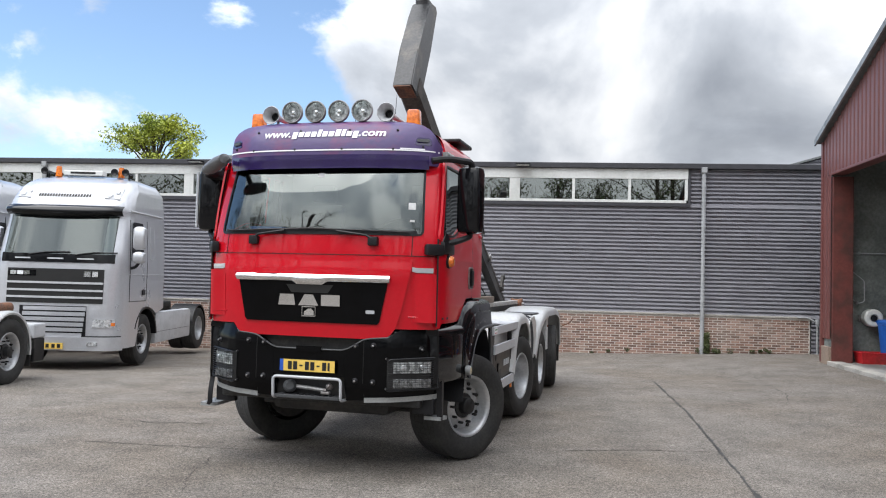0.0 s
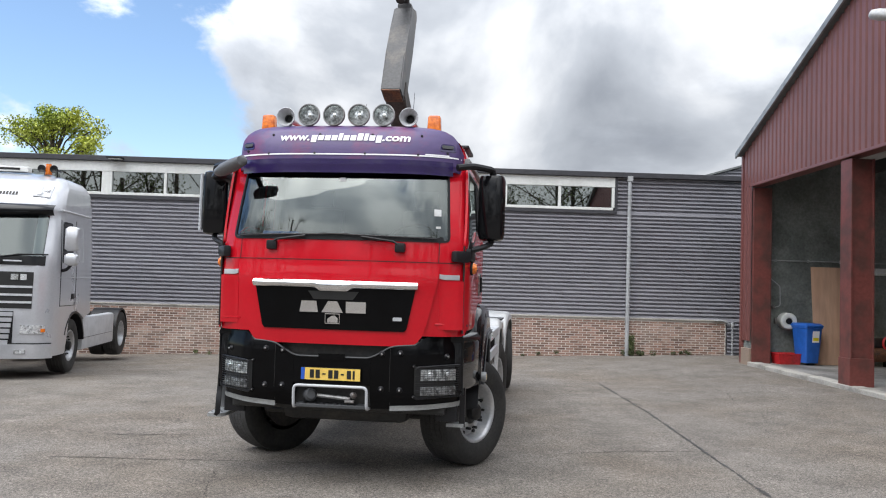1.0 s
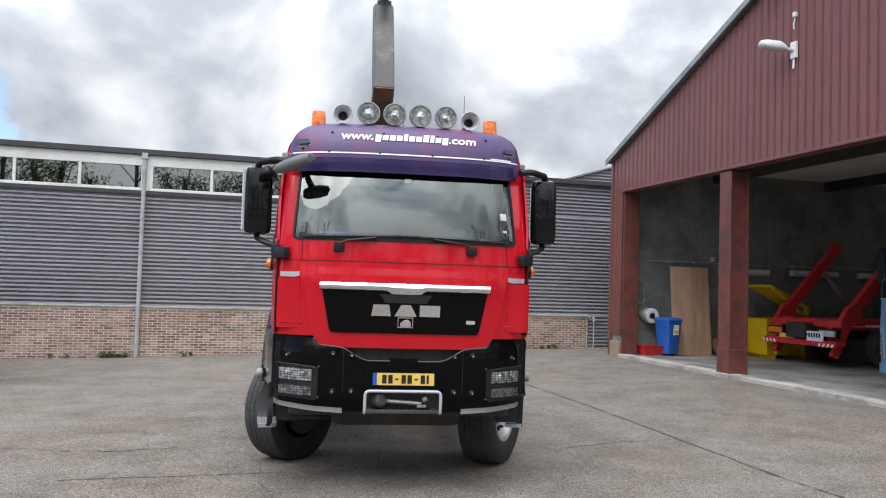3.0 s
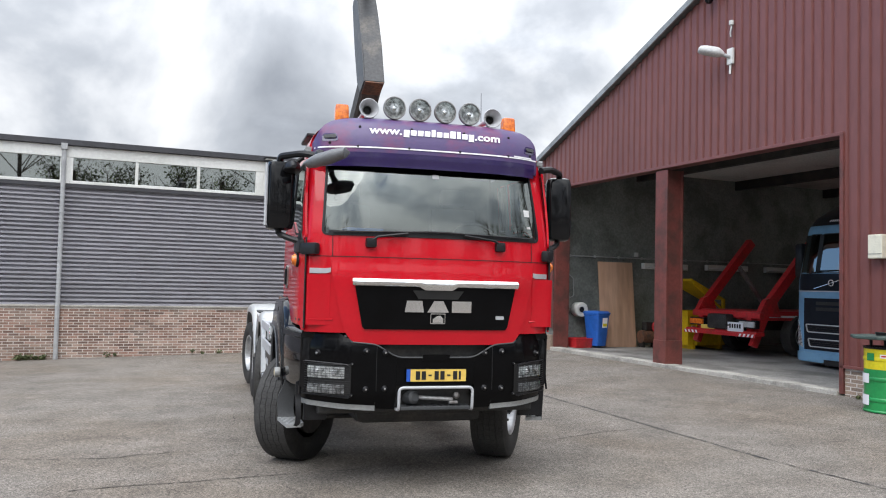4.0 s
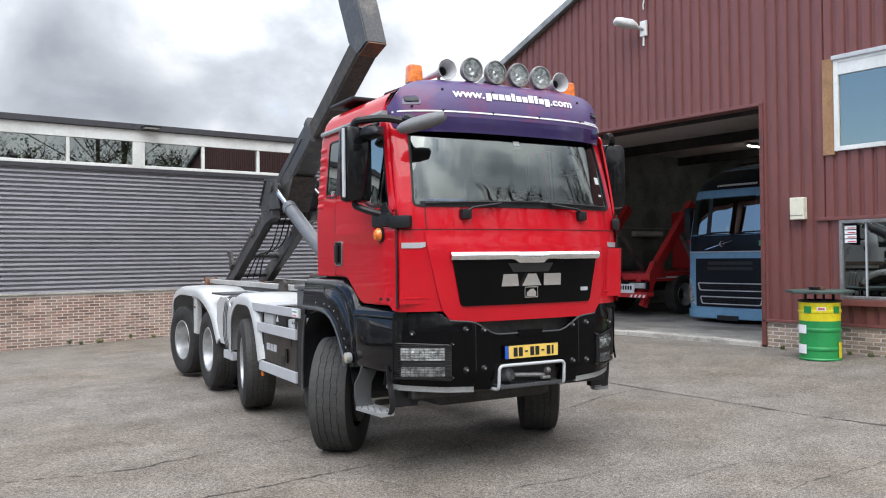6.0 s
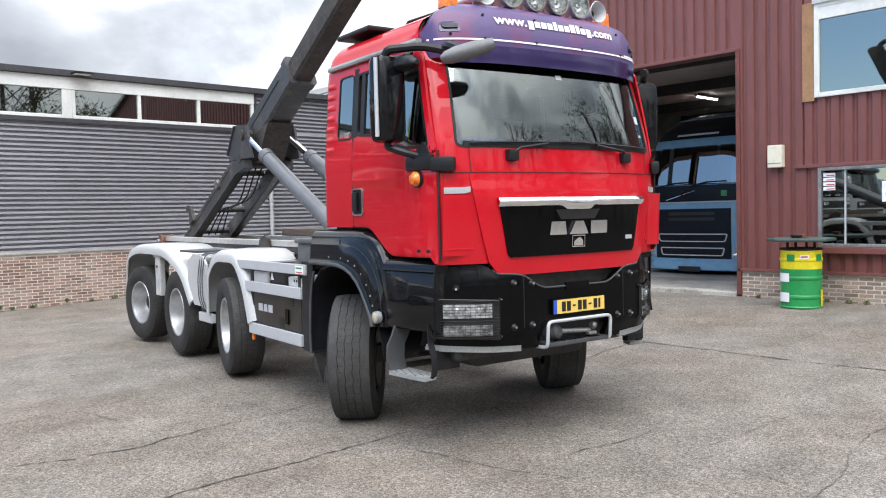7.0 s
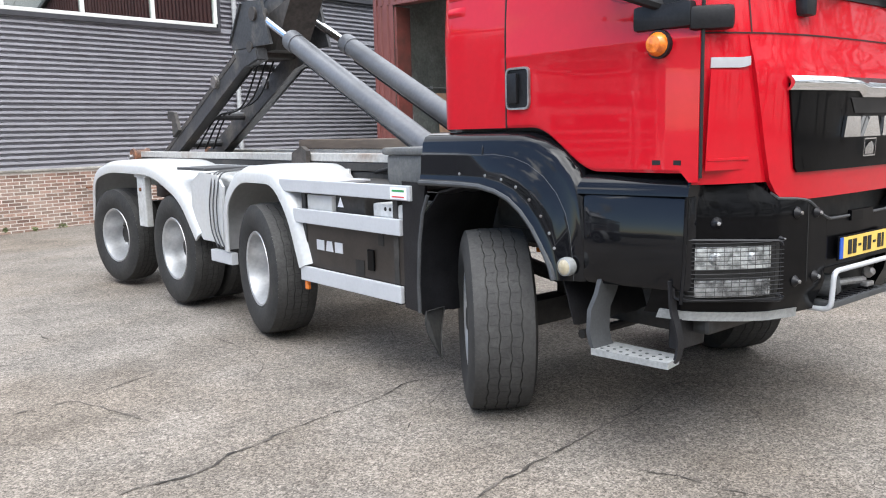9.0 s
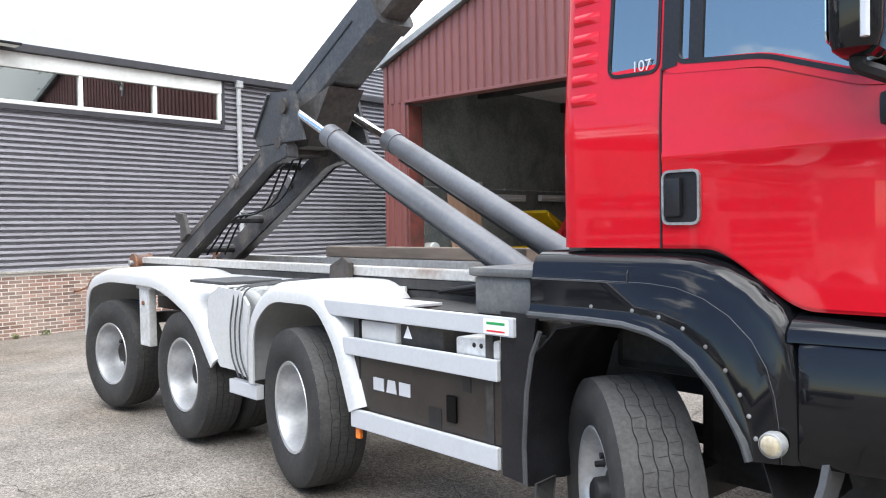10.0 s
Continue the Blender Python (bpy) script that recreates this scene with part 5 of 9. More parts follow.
part("hatch_foot", box(B(), 0.6, 0.85, 1.3, 1.55, 2.96, 3.04), PLASTIC, right_flap)

# mirrors
for sgn in (-1, 1):
    rings = []
    for z, kx, ky in ((2.085, 0.6, 0.5), (2.10, 0.9, 0.85), (2.15, 1, 1), (2.4, 1.0, 1.06), (2.62, 1, 1), (2.665, 0.9, 0.85), (2.68, 0.6, 0.5)):
        out = rounded([(-0.115, -0.075), (0.115, -0.095), (0.115, 0.07), (-0.115, 0.07)], 0.05, 4)
        ca, sa = math.cos(radians(-sgn * 14)), math.sin(radians(-sgn * 14))
        rings.append([Vector((sgn * 1.29 + (a * ca - b * sa) * kx, 0.50 + (a * sa + b * ca) * ky, z)) for a, b in out])
    mir = part("mirror", ring_mesh(B(), rings), BLACK, truck, "large black door mirror", smooth=45)
    part("mirror_glass", plate_on(B(), lambda a, b, o, s=sgn: Vector((s * 1.29 + a, 0.572 + s * -0.25 * a + o, b)), rounded([(-0.10, 2.13), (0.10, 2.13), (0.10, 2.64), (-0.10, 2.64)], 0.03), 0.006, 0.004), CHROME, mir)
    if sgn < 0:
        part("edge_strip", tube(B(), [(-1.408, 0.432, z) for z in span(2.12, 2.65, 5)], 0.014, 6), ALU, mir, "bright strip on the mirror's edge")
    part("upper_arm", tube(B(), bend([(sgn * 1.0, 0.22, 2.70), (sgn * 1.12, 0.30, 2.73), (sgn * 1.29, 0.47, 2.72), (sgn * 1.30, 0.5, 2.66)], 0.08), 0.03, 8), PLASTIC, mir, smooth=True)
    part("lower_arm", tube(B(), bend([(sgn * 1.10, 0.36, 1.985), (sgn * 1.22, 0.42, 2.02), (sgn * 1.29, 0.5, 2.06), (sgn * 1.29, 0.5, 2.10)], 0.06), 0.026, 8), PLASTIC, mir, smooth=True)
    part("arm_bracket", box(B(), -0.05, 0.05, -0.14, 0.14, -0.055, 0.055, 0.025, m=Matrix.Translation((sgn * 1.10, 0.36, 1.945)) @ pose(0, 0, 0, 0, 0, -sgn * 4)), PLASTIC, mir, smooth=True)
    part("arm_bracket", box(B(), -0.035, 0.035, -0.09, 0.09, -0.055, 0.045, 0.025, m=Matrix.Translation((sgn * 1.055, 0.175, 1.93)) @ pose(0, 0, 0, 0, 0, -sgn * 38)), PLASTIC, mir, smooth=True)
    # red inner triangle below the window
    part("mirror_foot", plate_on(B(), lambda v, z, o, s=sgn: cab_side(s, v, z, o), rounded([(0.24, 1.99), (0.42, 1.99), (0.30, 2.09)], 0.02, 3), 0.02, 0.02), PLASTIC, mir)
fm = part("front_mirror", ring_mesh(B(), [[Vector((-1.10 + t * 0.29, 0.07 - t * 0.17, 2.615 + t * 0.085)) + Vector((0.025 * math.cos(a), 0.070 * k * math.cos(a), 0.055 * k * math.sin(a))) for a in (2 * math.pi * j / 14 for j in range(14))] for t, k in ((-0.05, 0.3), (0.0, 0.7), (0.2, 1.0), (0.6, 1.05), (0.95, 0.8), (1.0, 0.3))]), MIRROR_GREY, truck, "grey front view mirror over the windscreen", smooth=True)
part("front_mirror_arm", tube(B(), bend([(-0.985, 0.20, 2.72), (-1.02, 0.12, 2.71), (-0.99, 0.03, 2.67)], 0.05), 0.035, 8), PLASTIC, fm, smooth=True)
km = part("kerb_mirror", ring_mesh(B(), [[Vector((-1.20 + 0.075 * k * math.cos(a), v, 2.60 + (0.085 if math.sin(a) > 0 else 0.03) * k * math.sin(a))) for a in (2 * math.pi * j / 14 for j in range(14))] for v, k in ((0.24, 0.25), (0.28, 0.7), (0.36, 0.95), (0.5, 1.05), (0.64, 0.95), (0.72, 0.7), (0.76, 0.25))]), PLASTIC, truck, "small black kerb mirror over the door", smooth=True)
part("kerb_mirror_arm", tube(B(), [(-1.10, 0.46, 2.72), (-1.18, 0.48, 2.66)], 0.02), PLASTIC, km)

# cabin
dash = part("dashboard", sheet(B(), lambda u, t, o: Vector((u, 0.24 + 0.42 * t, 2.03 - 0.06 * t * t - (0.35 if t > 0.97 else 0))), span(-0.98, 0.98, 10), [0, 0.2, 0.5, 0.8, 0.96, 1.0]), CABIN, truck, "grey dashboard", smooth=True)
part("instrument_hood", box(B(), 0.32, 0.80, 0.45, 0.66, 2.0, 2.12, 0.04), CABIN, dash, smooth=True)
wheel_m = Matrix.Translation((0.55, 0.72, 2.10)) @ pose(0, 0, 0, 40, 0, 0)
sw = part("steering_wheel", lathe(B(), [(0.22 + 0.014 * math.cos(a), 0.014 * math.sin(a)) for a in (2 * math.pi * k / 8 for k in range(8))], 32, wheel_m, True), PLASTIC, truck, smooth=True)
part("steering_spokes", box(B(), -0.21, 0.21, -0.025, 0.025, -0.012, 0.012, 0.008, m=wheel_m), PLASTIC, sw)
part("steering_column", cyl(B(), wheel_m @ Vector((0, 0, 0)), (0.55, 0.5, 1.75), 0.05, n=10), PLASTIC, sw)
for u in (-0.55, 0.55):
    st = part("seat", box(B(), u - 0.25, u + 0.25, 0.95, 1.42, 1.72, 1.88, 0.05), SEAT, truck, "dark cloth seat", smooth=True)
    part("backrest", box(B(), -0.24, 0.24, -0.06, 0.06, 0, 0.62, 0.05, m=pose(u, 1.43, 1.82, -8)), SEAT, st, smooth=True)
    part("headrest", box(B(), -0.13, 0.13, -0.05, 0.05, 0, 0.18, 0.04, m=pose(u, 1.52, 2.46, -8)), SEAT, st, smooth=True)
    part("seat_base", box(B(), u - 0.2, u + 0.2, 0.98, 1.38, 1.52, 1.72), CABIN, st)
part("folder", box(B(), -0.72, -0.40, 0.30, 0.50, 2.07, 2.12, 0.01, m=pose(0, 0, 0, 0, 0, 4)), BIN_BLUE, truck, "blue folder on the dashboard")
part("cab_rear_lining", box(B(), -1.0, 1.0, 1.68, 1.74, 1.52, 2.85), CABIN, truck)


# ---- truck: bumper, steps, wings ----
BUMP = [(0, 0.0), (0.5, 0.012), (0.72, 0.04), (0.82, 0.085), (0.92, 0.155), (1.01, 0.23), (1.05, 0.285), (1.075, 0.36), (1.085, 0.45), (1.09, 0.55)]


def bump_at(u, z, off=0.0):
    s = (lerp_at(abs(u) + 0.02, BUMP) - lerp_at(abs(u), BUMP)) / 0.02
    n = Vector((math.copysign(s, u), -1, 0)).normalized()
    tuck = 0.05 * smooth01((0.76 - z) / 0.14) + 0.035 * smooth01((z - 1.12) / 0.1)
    return Vector((u, lerp_at(abs(u), BUMP) + tuck, z)) + n * off


def bump_top(u):
    return lerp_at(abs(u), [(0, 1.045), (0.30, 1.045), (0.355, 1.06), (0.50, 1.145), (0.56, 1.155), (0.70, 1.165), (0.74, 1.20), (0.80, 1.235), (1.2, 1.235)])


def bump_low(u):
    return lerp_at(abs(u), [(0, 0.60), (0.325, 0.60), (0.335, 0.615), (0.55, 0.625), (1.0, 0.65), (1.2, 0.67)])


def bump_section(u, t, o):
    lo, hi = bump_low(u), bump_top(u)
    return bump_at(u, lo + (hi - lo) * t, o)


us = sorted({*span(-1.083, -0.335, 34), *span(0.335, 1.083, 34)})
bumper = part("bumper", sheet(B(), bump_section, span(-1.083, -0.335, 34), span(0, 1, 12), 0.05), BLACK_SATIN, truck, "black painted steel bumper with bolts", smooth=40)
part("bumper_half", sheet(B(), bump_section, span(0.335, 1.083, 34), span(0, 1, 12), 0.05), BLACK_SATIN, bumper, smooth=40)
part("bumper_centre", sheet(B(), lambda u, t, o: bump_at(u, 0.815 + (bump_top(u) - 0.815) * t, o), span(-0.334, 0.334, 16), span(0, 1, 8), 0.05), BLACK_SATIN, bumper, smooth=40)
# shoulder over the lamps, rounded back
for s in (-1, 1):
    part("bumper_shoulder", sheet(B(), lambda a, t, o, s=s: bump_at(s * a, 1.20 + 0.085 * math.sin(t * 1.4), -0.16 * (1 - math.cos(t * 1.4)) - 0.004 + o), span(0.745, 1.08, 14), span(0, 1, 6), 0.02), BLACK, bumper, "glossy black shoulder of the bumper", smooth=True)
    part("shoulder_fill", box(B(), min(s * 0.70, s * 1.03), max(s * 0.70, s * 1.03), 0.34, 0.5, 1.0, 1.24, 0.03), PLASTIC, bumper)
    # polished lower lip
    part("lower_lip", sheet(B(), lambda a, t, o, s=s: bump_at(s * a, bump_low(a) - 0.018 + 0.042 * t, 0.008 + o), span(0.50, 1.075, 20), span(0, 1, 3), 0.03), LIP, bumper, "bare metal lip", smooth=True)
    # upper edge bead
    part("edge_bead", tube(B(), [bump_at(s * u, bump_top(u), 0.0) for u in span(0.0, 0.73, 24)], 0.007, 6), GREY_PLASTIC, bumper)
    # lamp bay
    zone = refine(rounded([(0.70, 0.715), (1.115, 0.735), (1.115, 1.005), (0.72, 0.985)], 0.03), 0.05)
    flip = lambda o_, s=s: o_ if s > 0 else [(-a, b) for a, b in o_][::-1]
    bay = part("lamp_bay", sheet(B(), lambda a, z, o, s=s: bump_at(s * a, z, 0.004 + o), span(0.705, 1.06, 12), span(0.725, 0.99, 4)), INK, bumper, smooth=True)
    for k, (z0, z1, ua, ub) in enumerate(((0.868, 0.965, 0.755, 1.025), (0.745, 0.818, 0.755, 1.025))):
        hl = part("headlight", sheet(B(), lambda a, z, o, s=s: bump_at(s * a, z, 0.012 + o), span(ua, ub, 10), span(z0, z1, 4), 0.008), REFLECTOR_DIM if k else REFLECTOR, bumper, "rectangular headlight behind a wire guard", smooth=True)
        part("lens", sheet(B(), lambda a, z, o, s=s: bump_at(s * a, z, 0.020 + o), span(ua, ub, 10), span(z0, z1, 3)), LENS, hl, smooth=True).visible_shadow = False
        if k == 0:
            for c in (0.83, 0.965):
                part("bulb", lathe(B(), [(0.0, 0.016), (0.02, 0.012), (0.03, 0.0)], 12, Matrix.Translation(bump_at(s * c, 0.916, 0.012)) @ pose(0, 0, 0, 90, 0, s * 30)), REFLECTOR, hl, smooth=True)
    guard = B()
    tube(guard, [bump_at(s * a, z, 0.034) for a, z in rounded([(0.705, 0.72), (1.06, 0.735), (1.06, 1.0), (0.72, 0.985)], 0.02, 3)], 0.008, 6)
    lg = part("lamp_guard", guard, PLASTIC, bumper, "black wire lamp guard")
    for z in span(0.735, 0.985, 13):
        part("guard_wire", tube(B(), [bump_at(s * a, z, 0.034) for a in span(0.71, 1.055, 8)], 0.0019, 4), PLASTIC, bumper)
    for a in span(0.72, 1.05, 12):
        part("guard_wire", tube(B(), [bump_at(s * a, z, 0.031) for z in (0.735, 0.86, 0.985)], 0.0013, 4), PLASTIC, bumper)
    # bolts on the face
    for u, z in ((0.43, 1.085), (0.585, 1.095), (0.43, 0.79), (0.585, 0.785), (0.96, 1.07), (0.70, 0.735), (0.70, 0.99)):
        r = 0.020 if u < 0.65 or u == 0.96 else 0.009
        bo = part("bolt", lathe(B(), [(0.0, 0.024), (r * 0.5, 0.022), (r * 0.8, 0.012), (r * 1.3, 0.004), (r * 1.35, 0.0)], 12, Matrix.Translation(bump_at(s * u, z, 0.0)) @ pose(0, 0, 0, 90, 0, s * (35 if u > 0.8 else 3))), PLASTIC, bumper, smooth=True)
        part("bolt_head", lathe(B(), [(0.0, 0.03), (r * 0.45, 0.028), (r * 0.5, 0.018)], 6, Matrix.Translation(bump_at(s * u, z, 0.0)) @ pose(0, 0, 0, 90, 0, s * (35 if u > 0.8 else 3))), STEEL, bo)
    part("joint_line", tube(B(), [bump_at(s * 0.50, z, 0.0) for z in span(0.66, 1.13, 4)], 0.003, 4), INK, bumper)
# pocket with the tow coupling
pocket = part("tow_pocket", box(B(), -0.325, 0.325, 0.10, 0.42, 0.60, 0.83), CHASSIS, bumper)
part("pocket_floor", box(B(), -0.30, 0.30, -0.02, 0.2, 0.615, 0.645, 0.006), GREY_PLASTIC, pocket, "ribbed step plate in the bumper")
for i in range(9):
    part("step_stud", box(B(), -0.24 + i * 0.055, -0.215 + i * 0.055, -0.005, 0.06, 0.645, 0.651), PLASTIC, pocket)
part("tow_frame", tube(B(), bend([(-0.315, 0.10, 0.612), (-0.315, -0.02, 0.615), (-0.315, -0.03, 0.80), (0.315, -0.03, 0.80), (0.315, -0.02, 0.615), (0.315, 0.10, 0.612)], 0.04), 0.013, 10), ALU, pocket, "bent bare metal tube round the tow pocket", smooth=True)
part("tow_coupling", lathe(B(), [(0.0, 0.05), (0.035, 0.05), (0.055, 0.03), (0.06, -0.02), (0.045, -0.08), (0.0, -0.08)], 16, pose(-0.19, 0.05, 0.71, 80, 0, 25)), GREY_PLASTIC, pocket, smooth=True)
part("coupling_rod", tube(B(), [(-0.16, 0.06, 0.71), (0.02, 0.05, 0.70), (0.16, 0.04, 0.69)], 0.018), STEEL, pocket)
part("pin", lathe(B(), [(0.0, 0.035), (0.018, 0.03), (0.030, 0.0), (0.02, -0.03), (0.0, -0.03)], 12, pose(0.19, 0.03, 0.725, 70, 10, -20)), STEEL, pocket, smooth=True)
part("pin_arm", box(B(), 0.12, 0.20, 0.0, 0.04, 0.66, 0.685, 0.008), STEEL, pocket)
part("latch", sheet(B(), lambda u, t, o: bump_at(u, 1.02 + 0.05 * t, 0.012 + o), span(-0.115, 0.115, 6), span(0, 1, 3), 0.02), BLACK_SATIN, bumper)
# number plate, drawn with plain bars
plate = part("number_plate", box(B(), -0.262, 0.262, -0.022, -0.010, 0.843, 0.957, 0.004), BLACK_SATIN, truck, "yellow number plate with black characters as bars")
part("plate_face", box(B(), -0.222, 0.255, -0.026, -0.0225, 0.85, 0.95), PLATE_YELLOW, plate)
part("plate_strip", box(B(), -0.256, -0.224, -0.026, -0.0225, 0.85, 0.95), BLUE_STRIP, plate)
for a, b in ((-0.178, -0.142), (-0.128, -0.092), (-0.018, 0.018), (0.032, 0.068), (0.142, 0.178), (0.192, 0.21)):
    part("plate_bar", box(B(), a, b, -0.0295, -0.0265, 0.865, 0.935), INK, plate)
for a in (-0.070, 0.090):
    part("plate_bar", box(B(), a, a + 0.028, -0.0295, -0.0265, 0.895, 0.907), INK, plate)
# dark panel added to stand for the shade in the gap under the flap
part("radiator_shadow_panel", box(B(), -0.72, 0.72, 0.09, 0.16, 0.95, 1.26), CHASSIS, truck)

def entry_block(s):
    """The panel below the door: its outer face turns in towards the bumper."""
    out = []
    for z, k in ((0.775, -0.015), (0.80, 0.0), (1.17, 0.0), (1.20, -0.02)):
        out.append([Vector((s * u, v, z)) for u, v in ((0.92, 0.26), (1.06 + k, 0.243), (1.095 + k, 0.26), (1.15 + k, 0.48), (1.193 + k, 0.70), (1.19 + k, 0.735), (0.95, 0.735))])
    return ring_mesh(B(), out)


# wing over the front wheel, both sides
OUTER = [(1.93, 1.485), (1.55, 1.485), (1.25, 1.485), (1.12, 1.478), (1.0, 1.445), (0.89, 1.39), (0.80, 1.31), (0.745, 1.21), (0.72, 1.08), (0.715, 0.93), (0.715, 0.775)]
INNER = [(1.93, 1.205), (1.60, 1.205), (1.42, 1.20), (1.30, 1.18), (1.20, 1.145), (1.11, 1.085), (1.035, 1.01), (0.98, 0.935), (0.945, 0.88), (0.915, 0.825), (0.895, 0.765)]
for s in (-1, 1):
    rings = []
    for (v0, z0), (v1, z1) in zip(OUTER, INNER):
        o, i_ = Vector((0, v0, z0)), Vector((0, v1, z1))
        d = (i_ - o)
        ring = []
        for t, u in ((0.0, 0.86), (0.0, 1.06), (0.02, 1.13), (0.09, 1.175), (0.22, 1.195), (0.42, 1.20), (0.44, 1.208), (0.80, 1.215), (0.92, 1.222), (0.97, 1.235), (1.0, 1.225), (1.0, 1.17)):
            ring.append(o + d * t + Vector((s * u, 0, 0)))
        rings.append(ring)
    wing = part("front_wing", ring_mesh(B(), rings, closed=False), BLACK, truck, "glossy black wheel-arch wing", smooth=50)
    part("arch_lip", tube(B(), [Vector((s * 1.226, v, z)) for v, z in INNER], 0.016, 8), GREY_PLASTIC, wing, "grey rubber lip round the arch", smooth=True)
    part("wing_crease", tube(B(), [Vector((s * 1.197, v0 + (v1 - v0) * 0.42, z0 + (z1 - z0) * 0.42)) for (v0, z0), (v1, z1) in zip(OUTER, INNER)], 0.004, 5), GREY_PLASTIC, wing)
    part("wing_joint", tube(B(), [Vector((s * u, 1.42, z)) for u, z in ((1.0, 1.488), (1.10, 1.482), (1.175, 1.455), (1.198, 1.40), (1.202, 1.36))], 0.004, 5), INK, wing)
    for i in range(1, 10):
        (v0, z0), (v1, z1) = OUTER[i], INNER[i]
        part("rivet", lathe(B(), [(0.0, 0.006), (0.008, 0.004), (0.009, 0.0)], 8, Matrix.Translation((s * 1.214, v0 + (v1 - v0) * 0.80, z0 + (z1 - z0) * 0.80)) @ pose(0, 0, 0, 0, 90 * s, 0)), STEEL, wing)
    lamp = part("side_lamp", lathe(B(), [(0.0, 0.035), (0.025, 0.033), (0.038, 0.024), (0.041, 0.0), (0.0, -0.02)], 20, pose(s * 1.235, 0.80, 0.845, 0, 90 * s, 0)), LENS_WARM, truck, "round clear side lamp on the wing", smooth=True)
    part("lamp_rim", lathe(B(), [(0.038, 0.028), (0.043, 0.025), (0.046, 0.0), (0.042, -0.02)], 20, pose(s * 1.235, 0.80, 0.845, 0, 90 * s, 0)), LIP, lamp, smooth=True)
    # entry box under the door
    stepbox = part("entry_panel", entry_block(s), BLACK, truck, "glossy black entry panel below the door", smooth=True)
    part("entry_sill", ring_mesh(B(), [[Vector((s * (u - d), v, z)) for u, z in ((1.0, 1.19), (1.20, 1.19), (1.195, 1.225), (1.16, 1.26), (1.10, 1.285), (1.0, 1.285))] for v, d in ((0.24, 0.10), (0.5, 0.045), (0.77, 0.0))]), BLACK, stepbox, smooth=True)
    part("edge_strap", tube(B(), bend([(s * 1.06, 0.245, 1.28), (s * 1.09, 0.25, 1.22), (s * 1.09, 0.262, 0.85)] + ([(s * 1.095, 0.265, 0.78), (s * 1.095, 0.27, 0.72)] if s < 0 else [(s * 1.10, 0.25, 0.74)]), 0.05), 0.009, 8), BLACK, stepbox, smooth=True)
    tread = [(1.045, 0.335), (1.075, 0.285), (1.19, 0.265), (1.235, 0.655), (1.06, 0.66)] if s < 0 else [(0.95, 0.36), (1.10, 0.35), (1.13, 0.47), (1.0, 0.48)]
    part("lower_step", prism(B(), [(s * u, v, 0.445) for u, v in tread], (0, 0, 0.03)), LIP, stepbox, "perforated bare metal step")
    if s < 0:
        leg = bend([(s * 1.10, 0.315, 0.82), (s * 1.10, 0.306, 0.69), (s * 1.098, 0.282, 0.62), (s * 1.095, 0.268, 0.55), (s * 1.10, 0.276, 0.475), (s * 1.13, 0.285, 0.452)], 0.05)
        part("step_leg", ring_mesh(B(), [[p + Vector((du, dv, 0)) for du, dv in ((-0.022, -0.006), (0.022, -0.006), (0.022, 0.006), (-0.022, 0.006))] for p in leg]), PLASTIC, stepbox, "thin bent black step strap", smooth=30)
        for i in range(7):
            for j in range(2 + i % 2):
                at = Vector((s * (1.115 + 0.048 * j - 0.024 * (i % 2) + 0.006 * i), 0.32 + 0.05 * i, 0.474))
                part("step_hole", cyl(B(), at, at + Vector((0, 0, 0.0035)), 0.008, n=8), GREY_PLASTIC, stepbox)
        part("step_hanger", ring_mesh(B(), [[Vector((s * (u + du), v + dv, z)) for u, dv in ((1.06, -0.012), (1.20, -0.012), (1.20, 0.012), (1.06, 0.012))] for v, z, du in ((0.65, 0.80, -0.02), (0.655, 0.73, 0.0), (0.665, 0.655, 0.036), (0.668, 0.55, 0.04), (0.66, 0.49, 0.032), (0.64, 0.455, 0.02))]), GREY_PLASTIC, stepbox, "grey plastic step hanger", smooth=True)
    else:
        part("step_bracket", prism(B(), [(s * 1.112, 0.372, 0.446), (s * 1.112, 0.40, 0.446), (s * 1.112, 0.40, 0.80), (s * 1.112, 0.33, 0.80)], (-s * 0.05, 0, 0)), PLASTIC, stepbox)
    # rear of the arch: inner mudguard and flap
    guard = B()
    line = [(0.80, 0.56), (0.86, 0.75), (0.93, 0.86), (1.0, 0.95), (1.06, 1.03), (1.16, 1.12), (1.35, 1.18), (1.60, 1.19), (1.80, 1.15), (1.93, 1.02), (1.985, 0.85), (1.995, 0.60), (1.985, 0.42)]
    sheet(guard, lambda i, u, o: Vector((s * u, line[int(i)][0], line[int(i)][1] + (0.008 if int(u * 60) % 2 else 0) + o)), list(range(len(line))), span(0.62, 1.19, 14), 0.012)
    ig = part("inner_mudguard", guard, PLASTIC, truck, "ribbed black inner mudguard", smooth=30)
    part("mud_flap", plate_on(B(), lambda u, z, o, s=s: Vector((s * u, 1.95 - 0.10 * smooth01((0.42 - z) / 0.28) + 0.03 * math.sin(9 * u) + o, z)), [(1.05, 0.45), (1.215, 0.45), (1.228, 0.38), (1.228, 0.31), (1.208, 0.24), (1.18, 0.175), (1.155, 0.23), (1.135, 0.29), (1.09, 0.36)], 0.0, 0.012), RUBBER, ig)
    part("guard_panel", plate_on(B(), lambda v, z, o, s=s: Vector((s * (1.205 + o), v, z)), [(1.905, 1.20), (2.13, 1.205), (2.13, 0.44), (2.0, 0.43), (1.98, 0.55), (1.955, 0.90)], 0.0, 0.02), PLASTIC, ig)
